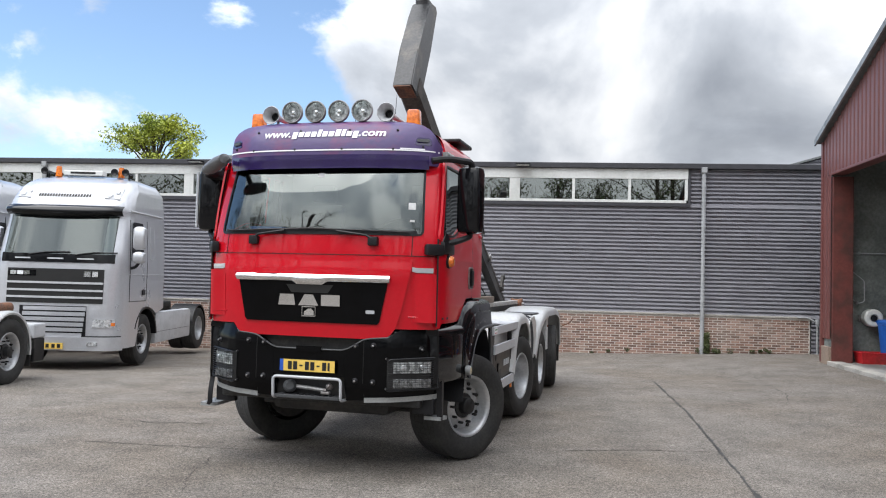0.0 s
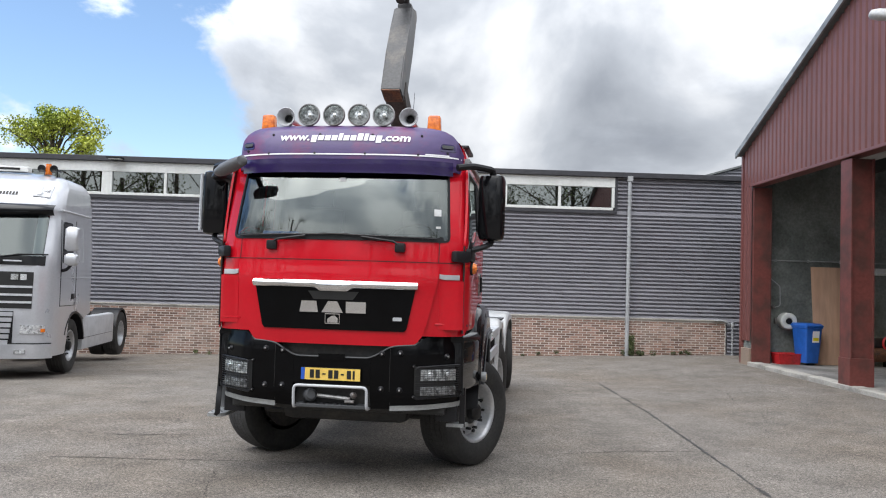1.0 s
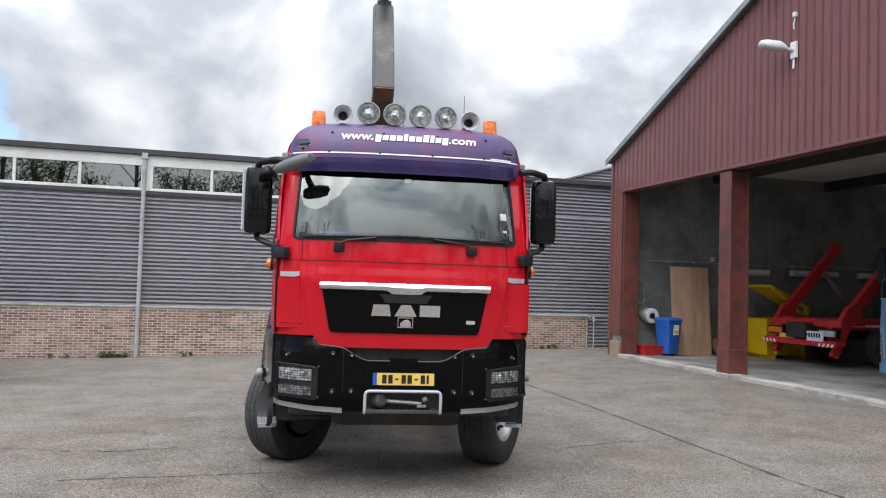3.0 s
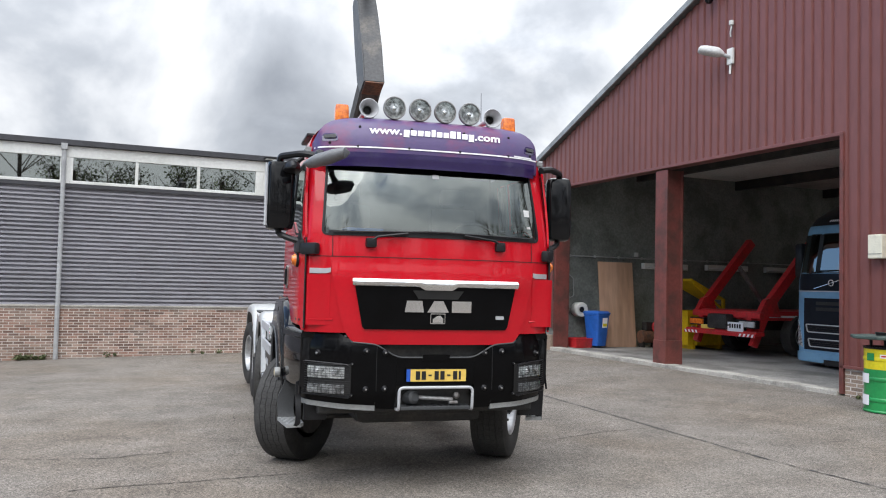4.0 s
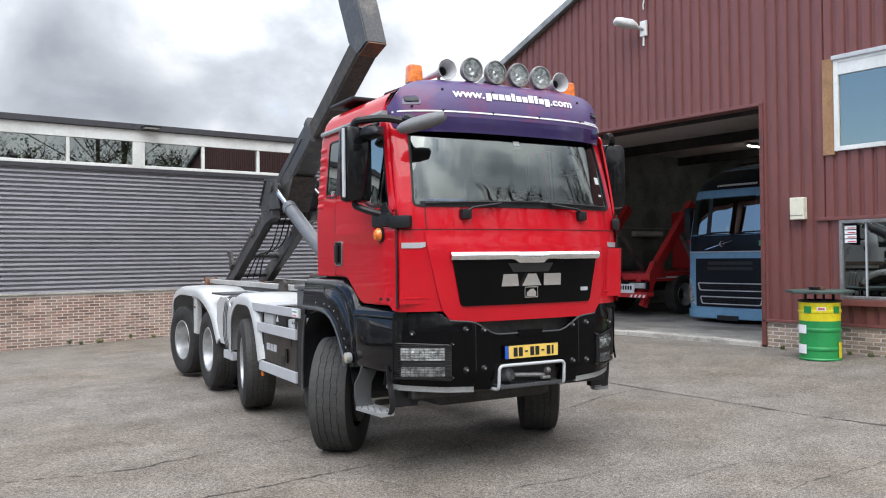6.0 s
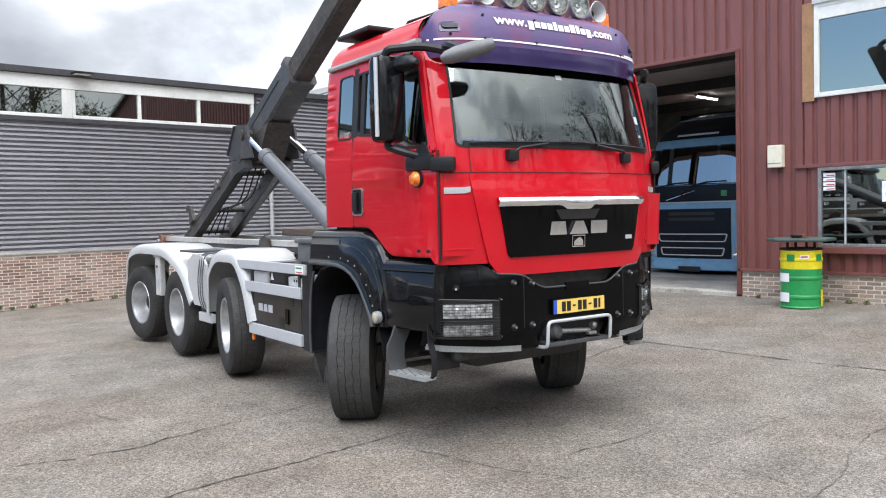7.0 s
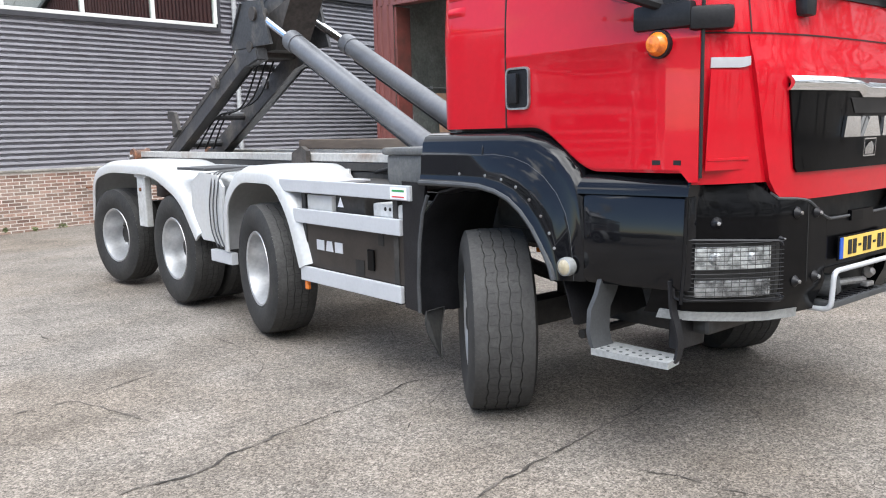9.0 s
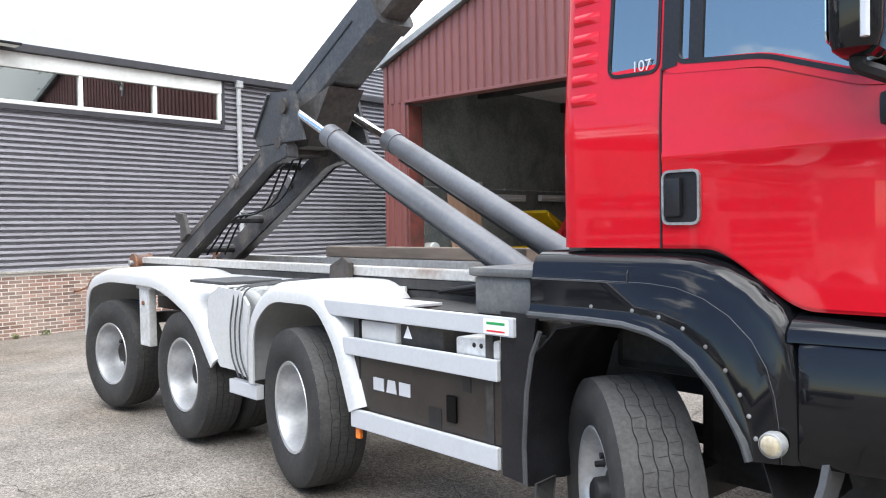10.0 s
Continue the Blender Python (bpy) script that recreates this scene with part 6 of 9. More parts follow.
    part("guard_edge", tube(B(), [(s * 1.21, v, z) for v, z in ((1.88, 1.13), (1.93, 1.02), (1.965, 0.85), (1.985, 0.60), (1.98, 0.43))], 0.012, 6), GREY_PLASTIC, ig)


# ---- wheels: axis along x, outer face towards +x ----
def tyre_parts(R, W, rim_r):
    """Side walls, and a tread band with zigzag grooves."""
    half = W / 2
    walls = B()
    for s in (1, -1):
        prof = [(rim_r, 0.82), (rim_r + 0.02, 0.92), (rim_r + 0.06, 0.99), ((rim_r + R) / 2, 1.06), (R - 0.06, 1.02), (R - 0.03, 0.97), (R - 0.006, 0.90)]
        lathe(walls, [(r, s * half * h) for r, h in prof], 56, pose(0, 0, 0, 0, 90, 0))
    tread = B()
    n = 112
    cross = [(R - 0.006, -0.90)]
    for g in (-0.5, -0.17, 0.17, 0.5):
        for dh, dr in ((-0.018, 0.0), (-0.012, -0.009), (0.012, -0.009), (0.018, 0.0)):
            cross.append((R + 0.004 * (1 - g * g) + dr, g + dh))
    cross.append((R - 0.006, 0.90))
    rings = []
    for i in range(n):
        a = 2 * math.pi * i / n
        zig = 0.018 * (1 if (i // 2) % 2 else -1)
        rings.append([Vector((half * (h + (zig if abs(h) < 0.8 else 0)), r * math.cos(a), r * math.sin(a))) for r, h in cross])
    ring_mesh(tread, rings, closed=False, loop=True)
    sipes = B()
    for i in range(n // 2):
        a = 2 * math.pi * (2 * i + 0.5) / n
        for g0, g1 in ((-0.46, -0.21), (-0.13, 0.13), (0.21, 0.46)):
            turn = 0.012 if (i + int(g0 * 10)) % 2 else -0.012
            quad = [(half * g0, a), (half * g1, a + turn), (half * g1, a + turn + 0.005), (half * g0, a + 0.005)]
            sipes.faces.new([sipes.verts.new((x_, (R + 0.0048) * math.cos(b), (R + 0.0048) * math.sin(b))) for x_, b in quad])
    return walls, tread, sipes


def bolts(bm, radius, count, x, r, length):
    for i in range(count):
        a = 2 * math.pi * i / count
        cyl(bm, (x, radius * math.cos(a), radius * math.sin(a)), (x + length, radius * math.cos(a), radius * math.sin(a)), r, n=6)
    return bm


def wheel(kind, parent, m, R, W, label):
    """kind: steer (bulging centre), deep (dished twin wheel)."""
    X = pose(0, 0, 0, 0, 90, 0)
    rr = 0.29
    if kind == "steer":
        hub = lathe(B(), [(0.0, 0.165), (0.06, 0.163), (0.078, 0.15), (0.085, 0.09), (0.115, 0.08), (0.12, 0.03), (0.0, 0.03)], 24, X)
    else:
        hub = lathe(B(), [(0.0, 0.02), (0.09, 0.015), (0.10, -0.02), (0.10, -0.14), (0.0, -0.14)], 24, X)
    w = part("wheel", hub, HUB, parent, label, smooth=True)
    w.matrix_local = m
    walls, tread, sipes = tyre_parts(R, W, rr)
    part("tyre", walls, RUBBER, w, smooth=60)
    tr = part("tread", tread, TREAD, w, "worn grooved tread")
    tagged(part("sipes", sipes, GROOVE, tr), kind="stuff")
    h = W / 2
    if kind == "steer":
        prof = [(rr + 0.012, h * 0.84), (rr + 0.004, h * 0.90), (rr - 0.012, h * 0.88), (rr - 0.03, h * 0.70), (rr - 0.045, h * 0.35), (0.235, h * 0.20), (0.20, h * 0.30), (0.155, h * 0.42), (0.125, h * 0.42), (0.12, h * 0.1)]
    else:
        prof = [(rr + 0.012, h * 0.84), (rr + 0.004, h * 0.92), (rr - 0.012, h * 0.88), (rr - 0.025, h * 0.62), (rr - 0.04, h * 0.1), (rr - 0.06, -h * 0.35), (0.215, -h * 0.50)]
    rim = part("rim", lathe(B(), prof, 48, X), RIM, w, "silver painted steel rim", smooth=50)
    if kind != "steer":
        part("wheel_disc", lathe(B(), [(0.222, -h * 0.47), (0.205, -h * 0.56), (0.17, -h * 0.50), (0.10, -h * 0.48)], 40, X), DISC, rim, "dusty wheel disc, darkened for the shade inside the rim", smooth=True)
    # hand holes as dark recessed discs, and the wheel nuts
    hole = finish("hand_hole", cyl(B(), (-0.02, 0, 0), (0.012, 0, 0), 0.018, n=10), INK)
    hx = (h * 0.29 if kind == "steer" else -h * 0.455)
    for i in range(8):
        a = 2 * math.pi * (i + 0.5) / 8
        c = Vector((hx, 0.215 * math.cos(a), 0.215 * math.sin(a)))
        ob = new("hand_hole", hole)
        ob.parent, ob.location = rim, c
    nx = h * 0.38 if kind == "steer" else -h * 0.52
    nut = finish("wheel_nut", cyl(B(), (nx, 0, 0), (nx + 0.05, 0, 0), 0.014, n=6), STEEL if kind != "steer" else HUB)
    for i in range(10):
        a = 2 * math.pi * i / 10
        ob = new("wheel_nut", nut)
        ob.parent, ob.location = rim, (0, 0.1675 * math.cos(a), 0.1675 * math.sin(a))
    back_plate = part("brake_drum", lathe(B(), [(0.0, -h * 0.75), (0.25, -h * 0.75), (0.25, -h * 1.0), (0.0, -h * 1.0)], 24, X), CHASSIS, w)
    return w


def wheel_copy(src, m):
    made = {}
    for o in (src, *src.children_recursive):
        made[o] = o.copy()
        scene.collection.objects.link(made[o])
        made[o].parent = made.get(o.parent, o.parent)
    made[src].matrix_local = m
    return made[src]


WHEEL_Z = 0.50
front_wheel = wheel("steer", truck, pose(1.02, 1.335, 0.447, 0, 0, -31), 0.51, 0.35, "steered front wheel with worn tread")
wheel_copy(front_wheel, pose(-0.975, 1.585, 0.427, 0, 0, 180 - 37))
second = wheel("deep", truck, pose(1.06, 4.03, WHEEL_Z - 0.045, 0, 0, -9), 0.51, 0.34, "wheel with dished silver rim")
wheel_copy(second, pose(-1.06, 4.03, WHEEL_Z - 0.045, 0, 0, 180 - 10))
third = wheel("deep", truck, pose(1.07, 5.77, WHEEL_Z - 0.05, 0, 0, 0), 0.51, 0.31, "twin wheel with dished silver rim")
for u, v, z, r in ((-1.07, 5.77, -0.05, 180), (0.72, 5.77, -0.05, 0), (-0.72, 5.77, -0.05, 180), (1.07, 7.48, -0.06, 8), (-1.07, 7.48, -0.06, 180 + 9)):
    wheel_copy(third, pose(u, v, WHEEL_Z + z, 0, 0, r))
for v, z in ((1.45, 0.46), (4.03, 0.455), (5.77, 0.45), (7.48, 0.44)):
    ax = part("axle", bar(B(), (-0.95, v, z), (0.95, v, z), 0.14, 0.14), CHASSIS, truck)
    if v > 5:
        part("differential", lathe(B(), [(0.0, -0.2), (0.16, -0.18), (0.24, 0.0), (0.16, 0.18), (0.0, 0.2)], 16, pose(0, v, z, 90)), CHASSIS, ax, smooth=True)

# ---- chassis ----
frame_ = part("chassis_frame", box(B(), -0.43, -0.35, 0.5, 8.25, 0.78, 1.06, 0.008), CHASSIS, truck, "black steel chassis frame")
part("frame_rail", box(B(), 0.35, 0.43, 0.5, 8.25, 0.78, 1.06, 0.008), CHASSIS, frame_)
for v in (2.3, 3.2, 4.9, 6.6, 8.2):
    part("crossmember", box(B(), -0.35, 0.35, v - 0.05, v + 0.05, 0.82, 1.02), CHASSIS, frame_)
part("engine_underside", box(B(), -0.58, 0.58, 0.5, 1.5, 0.42, 1.2, 0.08), CHASSIS, truck)
part("front_crossbeam", box(B(), -0.95, 0.95, 0.22, 0.36, 0.56, 0.72, 0.02), CHASSIS, truck)
for s in (-1, 1):
    part("leaf_spring", tube(B(), [(s * 0.5, 0.45 + 1.6 * t, 0.72 - 0.12 * math.sin(math.pi * t)) for t in span(0, 1, 8)], 0.045, 6), CHASSIS, truck)
    part("bracket_tail", box(B(), min(s * 0.86, s * 1.05), max(s * 0.86, s * 1.05), 0.30, 0.36, 0.50, 0.64, 0.005), PLASTIC, truck)
part("steering_rod", tube(B(), [(-0.9, 1.0, 0.42), (0.9, 1.0, 0.42)], 0.025), CHASSIS, truck)
part("hose", tube(B(), bend([(-0.72, 1.02, 1.05), (-0.80, 0.98, 0.85), (-0.72, 0.95, 0.62), (-0.78, 0.98, 0.50)], 0.08), 0.02), PLASTIC, truck, smooth=True)
part("air_line", tube(B(), bend([(-0.86, 0.93, 0.95), (-0.90, 0.95, 0.72), (-0.84, 0.98, 0.55)], 0.06), 0.012), ALU, truck)
part("engine_side", box(B(), -0.66, 0.66, 0.6, 1.9, 0.9, 1.45, 0.05), CHASSIS, truck)
part("rear_beam", box(B(), -1.0, 1.0, 8.15, 8.25, 0.62, 0.74, 0.01), CHASSIS, truck)
for s in (-1, 1):
    tl = part("tail_lamp", box(B(), min(s * 0.62, s * 1.0), max(s * 0.62, s * 1.0), 8.25, 8.31, 0.72, 0.88, 0.015), DULL_RED, truck)
part("cab_back_panel", box(B(), -0.9, 0.9, 1.85, 1.98, 1.1, 1.55, 0.02), CHASSIS, truck)

# ---- side guards and boxes ----
for s in (-1, 1):
    for z0, z1, v0, v1 in ((1.09, 1.18, 2.03, 3.61), (0.875, 0.975, 2.14, 3.42), (0.46, 0.565, 2.145, 3.35)):
        part("side_rail", box(B(), min(s * 1.195, s * 1.225), max(s * 1.195, s * 1.225), v0, v1, z0, z1, 0.006), ALU, truck, "white aluminium side rail")
    part("rail_top", box(B(), min(s * 0.9, s * 1.194), max(s * 0.9, s * 1.194), 2.9, 3.61, 1.165, 1.178), ALU, truck)
    for v in (2.2, 3.3):
        part("rail_post", box(B(), min(s * 1.14, s * 1.19), max(s * 1.14, s * 1.19), v, v + 0.05, 0.44, 1.17), CHASSIS, truck)
    pn = part("side_panel", box(B(), min(s * 0.55, s * 1.185), max(s * 0.55, s * 1.185), 2.15, 3.34, 0.56, 0.88, 0.006), PANEL_BROWN, truck, "dark brown tank side panel")
    for k, (a, b) in enumerate(((3.165, 3.07), (3.045, 2.955), (2.93, 2.835))):
        zz = lambda z: z
        shape = [(a, 0.695), (b, 0.695), (b + (0.015 if k == 1 else 0), 0.765), (a - (0.015 if k == 1 else 0), 0.765)]
        part("emblem", plate_on(B(), lambda v, z, o, s=s: Vector((s * (1.1855 + o), v, z)), shape, 0.006, 0.005), ALU, pn, "plain silver emblem shape")
    part("latch_plate", box(B(), min(s * 1.186, s * 1.20), max(s * 1.186, s * 1.20), 2.46, 2.535, 0.62, 0.757, 0.008), BLACK_SATIN, pn)
    part("latch_recess", box(B(), min(s * 1.180, s * 1.188), max(s * 1.180, s * 1.188), 2.585, 2.685, 0.575, 0.675), INK, pn)
    part("latch_recess", box(B(), min(s * 1.180, s * 1.188), max(s * 1.180, s * 1.188), 2.36, 2.42, 0.79, 0.87), INK, pn)
    part("rail_reflector", box(B(), min(s * 1.18, s * 1.205), max(s * 1.18, s * 1.205), 3.29, 3.335, 0.39, 0.455, 0.008), AMBER, truck, "small amber reflector")
    part("end_rail", box(B(), min(s * 1.15, s * 1.21), max(s * 1.15, s * 1.21), 4.52, 4.93, 0.43, 0.53, 0.006), ALU, truck)
    part("end_rail_arm", box(B(), min(s * 0.45, s * 1.15), max(s * 0.45, s * 1.15), 4.58, 4.64, 0.45, 0.51), CHASSIS, truck)
    part("sticker", box(B(), min(s * 1.225, s * 1.228), max(s * 1.225, s * 1.228), 2.06, 2.22, 1.098, 1.168), WHITE_FILM, truck)
    part("sticker_bar", box(B(), min(s * 1.228, s * 1.230), max(s * 1.228, s * 1.230), 2.08, 2.20, 1.142, 1.154), GREEN, truck)
    part("sticker_bar", box(B(), min(s * 1.228, s * 1.230), max(s * 1.228, s * 1.230), 2.08, 2.20, 1.108, 1.116), DULL_RED, truck)
bx_ = part("tool_box", box(B(), -1.12, -0.66, 2.02, 2.40, 1.17, 1.36, 0.03), BOX_GREY, truck, "dusty grey plastic box with lid", smooth=True)
part("lid", box(B(), -1.14, -0.64, 1.99, 2.42, 1.355, 1.40, 0.018), BOX_GREY, bx_, smooth=True)
part("reservoir", box(B(), -1.184, -0.85, 2.96, 3.285, 0.965, 1.078, 0.012), WHITE, truck, "white reservoir behind the rail", smooth=True)
part("control_box", box(B(), -1.184, -0.85, 2.16, 2.47, 0.965, 1.056, 0.015), WHITE_DIRTY, truck)
for v in (2.285, 2.335):
    part("control_socket", lathe(B(), [(0.0, 0.004), (0.011, 0.003), (0.013, 0.0)], 12, pose(-1.184, v, 1.025, 0, -90, 0)), INK, truck)
vb = part("valve_block", box(B(), -1.16, -0.7, 2.60, 2.95, 0.94, 1.09, 0.015), CHASSIS, truck)
part("warning_sign", prism(B(), [(-1.165, 2.915, 1.005), (-1.165, 2.845, 1.005), (-1.165, 2.88, 1.07)], (0.004, 0, 0)), WHITE_FILM, vb)
part("gearbox_tray", box(B(), -1.0, -0.5, 2.5, 3.5, 1.10, 1.155, 0.01), CHASSIS, truck)
for i in range(4):
    part("hose", tube(B(), bend([(-0.62 - 0.05 * i, 2.1 + 0.1 * i, 1.24), (-0.72, 2.6 + 0.05 * i, 1.21 + 0.02 * i), (-0.58, 3.0 + 0.1 * i, 1.2)], 0.1), 0.014), PLASTIC, truck, smooth=True)

# ---- white rear mudguards ----
def mudguard(path, s, name):
    """A rolled wing over the wheels along path (y, z)."""
    rings = []
    n = len(path)
    for i, (v, z) in enumerate(path):
        a, b = Vector((0, *path[max(0, i - 1)])), Vector((0, *path[min(n - 1, i + 1)]))
        t = (b - a).normalized()
        up = Vector((0, t.z, -t.y))
        p = Vector((0, v, z))
        ring = []
        for u, h in ((0.60, 0.0), (0.62, 0.012), (0.9, 0.02), (1.17, 0.012), (1.215, -0.012), (1.235, -0.05), (1.235, -0.115), (1.222, -0.115), (1.21, -0.045), (1.16, -0.012), (0.9, -0.006), (0.62, -0.01)):
            ring.append(p + Vector((s * u, 0, 0)) + up * h)
        rings.append(ring)
    return part(name, ring_mesh(B(), rings), WHITE, truck, "white painted rear mudguard", smooth=50)


def arc_path(pts, n=5):
    return [(p.y, p.z) for p in bend([(0, *p) for p in pts], 0.34, n)]


REARP = arc_path([(8.19, 0.58), (8.08, 1.13), (7.5, 1.255), (6.15, 1.255), (5.44, 1.02), (5.10, 0.66)])
FRONTP = arc_path([(4.63, 0.55), (4.62, 1.0), (4.30, 1.25), (3.66, 1.25), (3.40, 0.98), (3.245, 0.585)])
for s in (-1, 1):
    # order the paths so that the outside of the curve is up
    rear = mudguard(REARP, s, "rear_mudguard")
    fr = mudguard(FRONTP, s, "mudguard")
    part("hanger", box(B(), min(s * 1.12, s * 1.19), max(s * 1.12, s * 1.19), 6.50, 6.72, 0.60, 1.12, 0.01), WHITE_DIRTY, rear, "pale grey mudguard hanger")
    part("hanger_plate", box(B(), min(s * 1.12, s * 1.195), max(s * 1.12, s * 1.195), 6.44, 6.78, 1.10, 1.20, 0.01), WHITE_DIRTY, rear)
    part("hanger_bolt", cyl(B(), (s * 1.19, 6.61, 0.98), (s * 1.205, 6.61, 0.98), 0.02, n=6), RUST, rear)
    for k in range(3):
        v = 4.66 + 0.07 * k
        part("joint_strap", tube(B(), bend([(s * 1.212, v - 0.03, 0.56), (s * 1.228, v + 0.05, 0.70), (s * 1.228, v + 0.06, 0.93), (s * 1.20, v + 0.02, 1.20), (s * 0.7, v - 0.02, 1.235)], 0.08), 0.0065, 6), GREY_PLASTIC, rear, "dark rubber joint strip", smooth=True)
    part("joint_web", sheet(B(), lambda u, t, o, s=s: Vector((s * u, 4.80 + 0.24 * t, 0.60 + 0.5 * 0 + (0.60 * (1 - abs(t - 0.5) * 0.12)))), span(0.66, 1.19, 4), span(0, 1, 3), 0.01), WHITE_DIRTY, rear)
    part("joint_side", plate_on(B(), lambda v, z, o, s=s: Vector((s * (1.195 + o), v, z)), [(5.15, 0.66), (5.08, 0.60), (4.84, 0.60), (4.66, 0.57), (4.65, 0.9), (4.62, 1.08), (4.72, 1.17), (5.08, 1.19), (5.26, 1.10), (5.28, 0.88)], 0.012, 0.02), WHITE, rear)
    part("grip_mat", box(B(), min(s * 0.72, s * 1.19), max(s * 0.72, s * 1.19), 5.00, 5.62, 1.20, 1.225, 0.006), GREY_PLASTIC, rear, "grey tread plate on the mudguard")
    part("splash_back", box(B(), min(s * 0.60, s * 0.615), max(s * 0.60, s * 0.615), 3.6, 8.0, 0.95, 1.22), WHITE_DIRTY, rear)
    part("mud_flap", box(B(), min(s * 0.62, s * 1.2), max(s * 0.62, s * 1.2), 8.18, 8.20, 0.28, 0.62), RUBBER, rear)

# ---- hook lift ----
LU = -0.085
sub = part("lift_frame", box(B(), LU - 0.50, LU - 0.36, 2.55, 8.25, 1.08, 1.20, 0.008), CHASSIS, truck, "dark hook-lift subframe with bright running rails")
part("subframe_rail", box(B(), LU + 0.36, LU + 0.50, 2.55, 8.25, 1.08, 1.20, 0.008), CHASSIS, sub)
for s in (-1, 1):
    part("running_rail", box(B(), LU + s * 0.46 - 0.055, LU + s * 0.46 + 0.055, 2.95, 8.20, 1.205, 1.272, 0.008), CHASSIS, sub, "black running rail")
    part("rail_cap", box(B(), LU + s * 0.46 - 0.06, LU + s * 0.46 + 0.06, 2.95, 8.20, 1.274, 1.338, 0.006), RAIL, sub, "bright worn rail cap")
    ro = part("roller", lathe(B(), [(0.0, -0.10), (0.10, -0.10), (0.105, -0.08), (0.085, -0.05), (0.085, 0.05), (0.105, 0.08), (0.10, 0.10), (0.0, 0.10)], 20, pose(LU + s * 0.48, 8.32, 1.275, 0, 90, 0)), RUST, sub, "rusty rear roller", smooth=True)
    part("roller_pin", cyl(B(), (LU + s * 0.36, 8.32, 1.275), (LU + s * 0.62, 8.32, 1.275), 0.03, n=10), STEEL, ro)
    part("lock_hook", prism(B(), [(LU + s * 0.53, 4.45, 1.18), (LU + s * 0.53, 4.20, 1.18), (LU + s * 0.53, 4.18, 1.36), (LU + s * 0.53, 4.26, 1.40), (LU + s * 0.53, 4.42, 1.34)], (s * 0.04, 0, 0)), ARM_WORN, sub, "worn container lock")
    # tilting arm
    arm = B()
    u0, u1 = LU + s * 0.22, LU + s * 0.34
    prism(arm, [(u0, 8.02, 1.30), (u0, 7.50, 1.30), (u0, 5.70, 2.165), (u0, 5.40, 2.20), (u0, 5.42, 2.32), (u0, 5.83, 2.33)], (u1 - u0, 0, 0))
    bmesh.ops.bevel(arm, geom=list(arm.edges), offset=0.012, segments=2, affect="EDGES")
    ta = part("tilt_arm", arm, ARM, sub, "dark grey tilting arm with worn edges", smooth=30)
    part("arm_stripe", bar(B(), (LU + s * 0.342, 7.82, 1.345), (LU + s * 0.342, 5.86, 2.275), 0.008, 0.05), ARM_WORN, ta)
    part("arm_pin", cyl(B(), (LU + s * 0.20, 6.32, 2.05), (LU + s * 0.385, 6.32, 2.05), 0.06, n=16), STEEL, ta)
    part("pin_boss", cyl(B(), (LU + s * 0.34, 6.32, 2.05), (LU + s * 0.365, 6.32, 2.05), 0.07, n=16), DISC, ta)
    part("knee_plate", prism(B(), [(LU + s * 0.33, 5.15, 2.33), (LU + s * 0.33, 5.93, 2.335), (LU + s * 0.33, 5.96, 2.42), (LU + s * 0.33, 5.68, 2.77), (LU + s * 0.33, 5.30, 2.74), (LU + s * 0.33, 5.24, 2.55)], (-s * 0.03, 0, 0)), ARM, ta)
    part("knee_flange", bar(B(), (LU + s * 0.29, 5.965, 2.41), (LU + s * 0.29, 5.69, 2.76), 0.12, 0.02, (0, 1, 0)), ARM, ta)
    part("knee_saddle", cyl(B(), (LU + s * 0.20, 5.55, 2.335), (LU + s * 0.345, 5.55, 2.335), 0.055, n=16), ARM_WORN, ta, smooth=True)
    part("lever", prism(B(), [(LU + s * 0.345, 7.50, 1.50), (LU + s * 0.345, 7.32, 1.58), (LU + s * 0.345, 7.42, 1.78), (LU + s * 0.345, 7.60, 1.80), (LU + s * 0.345, 7.62, 1.72), (LU + s * 0.345, 7.50, 1.68)], (s * 0.04, 0, 0)), ARM_WORN, ta, "worn catch lever")
    # hydraulic ram
    top_, foot = Vector((LU + s * 0.285, 5.44, 2.63)), Vector((LU + s * 0.30, 2.45, 1.17))
    d = (foot - top_).normalized()
    ram = part("hydraulic_cylinder", cyl(B(), top_ + d * 0.70, foot, 0.085, n=24), CYL, sub, "thick grey hydraulic cylinder", smooth=True)
    part("collar", cyl(B(), top_ + d * 0.68, top_ + d * 0.80, 0.092, n=24), CYL, ram, smooth=True)
    part("piston_rod", cyl(B(), top_, top_ + d * 0.70, 0.038, n=16), CHROME, ram, "polished piston rod", smooth=True)
    part("rod_eye", cyl(B(), top_ - Vector((s * 0.07, 0, 0)), top_ + Vector((s * 0.07, 0, 0)), 0.065, n=16), ARM_WORN, ram, smooth=True)
    part("feed_pipe", tube(B(), [top_ + d * 0.85 + Vector((0, 0.02, -0.10)), top_ + d * 2.0 + Vector((0, 0.02, -0.10)), foot + Vector((0, 0.05, -0.09))], 0.012), CHASSIS, ram)
for v, z in ((7.55, 1.42), (6.9, 1.72), (6.15, 2.2)):
    part("arm_crosstube", cyl(B(), (LU - 0.22, v, z), (LU + 0.22, v, z), 0.045, n=10), ARM, sub)
part("arm_plate", box(B(), LU - 0.22, LU + 0.22, 5.65, 6.1, 2.25, 2.40, 0.02), ARM_WORN, sub)
part("stop_bar", box(B(), LU + 0.40, LU + 0.52, 3.4, 6.0, 1.342, 1.44, 0.01), WOOD_BAR, sub, "worn brown wooden bar along the rail")
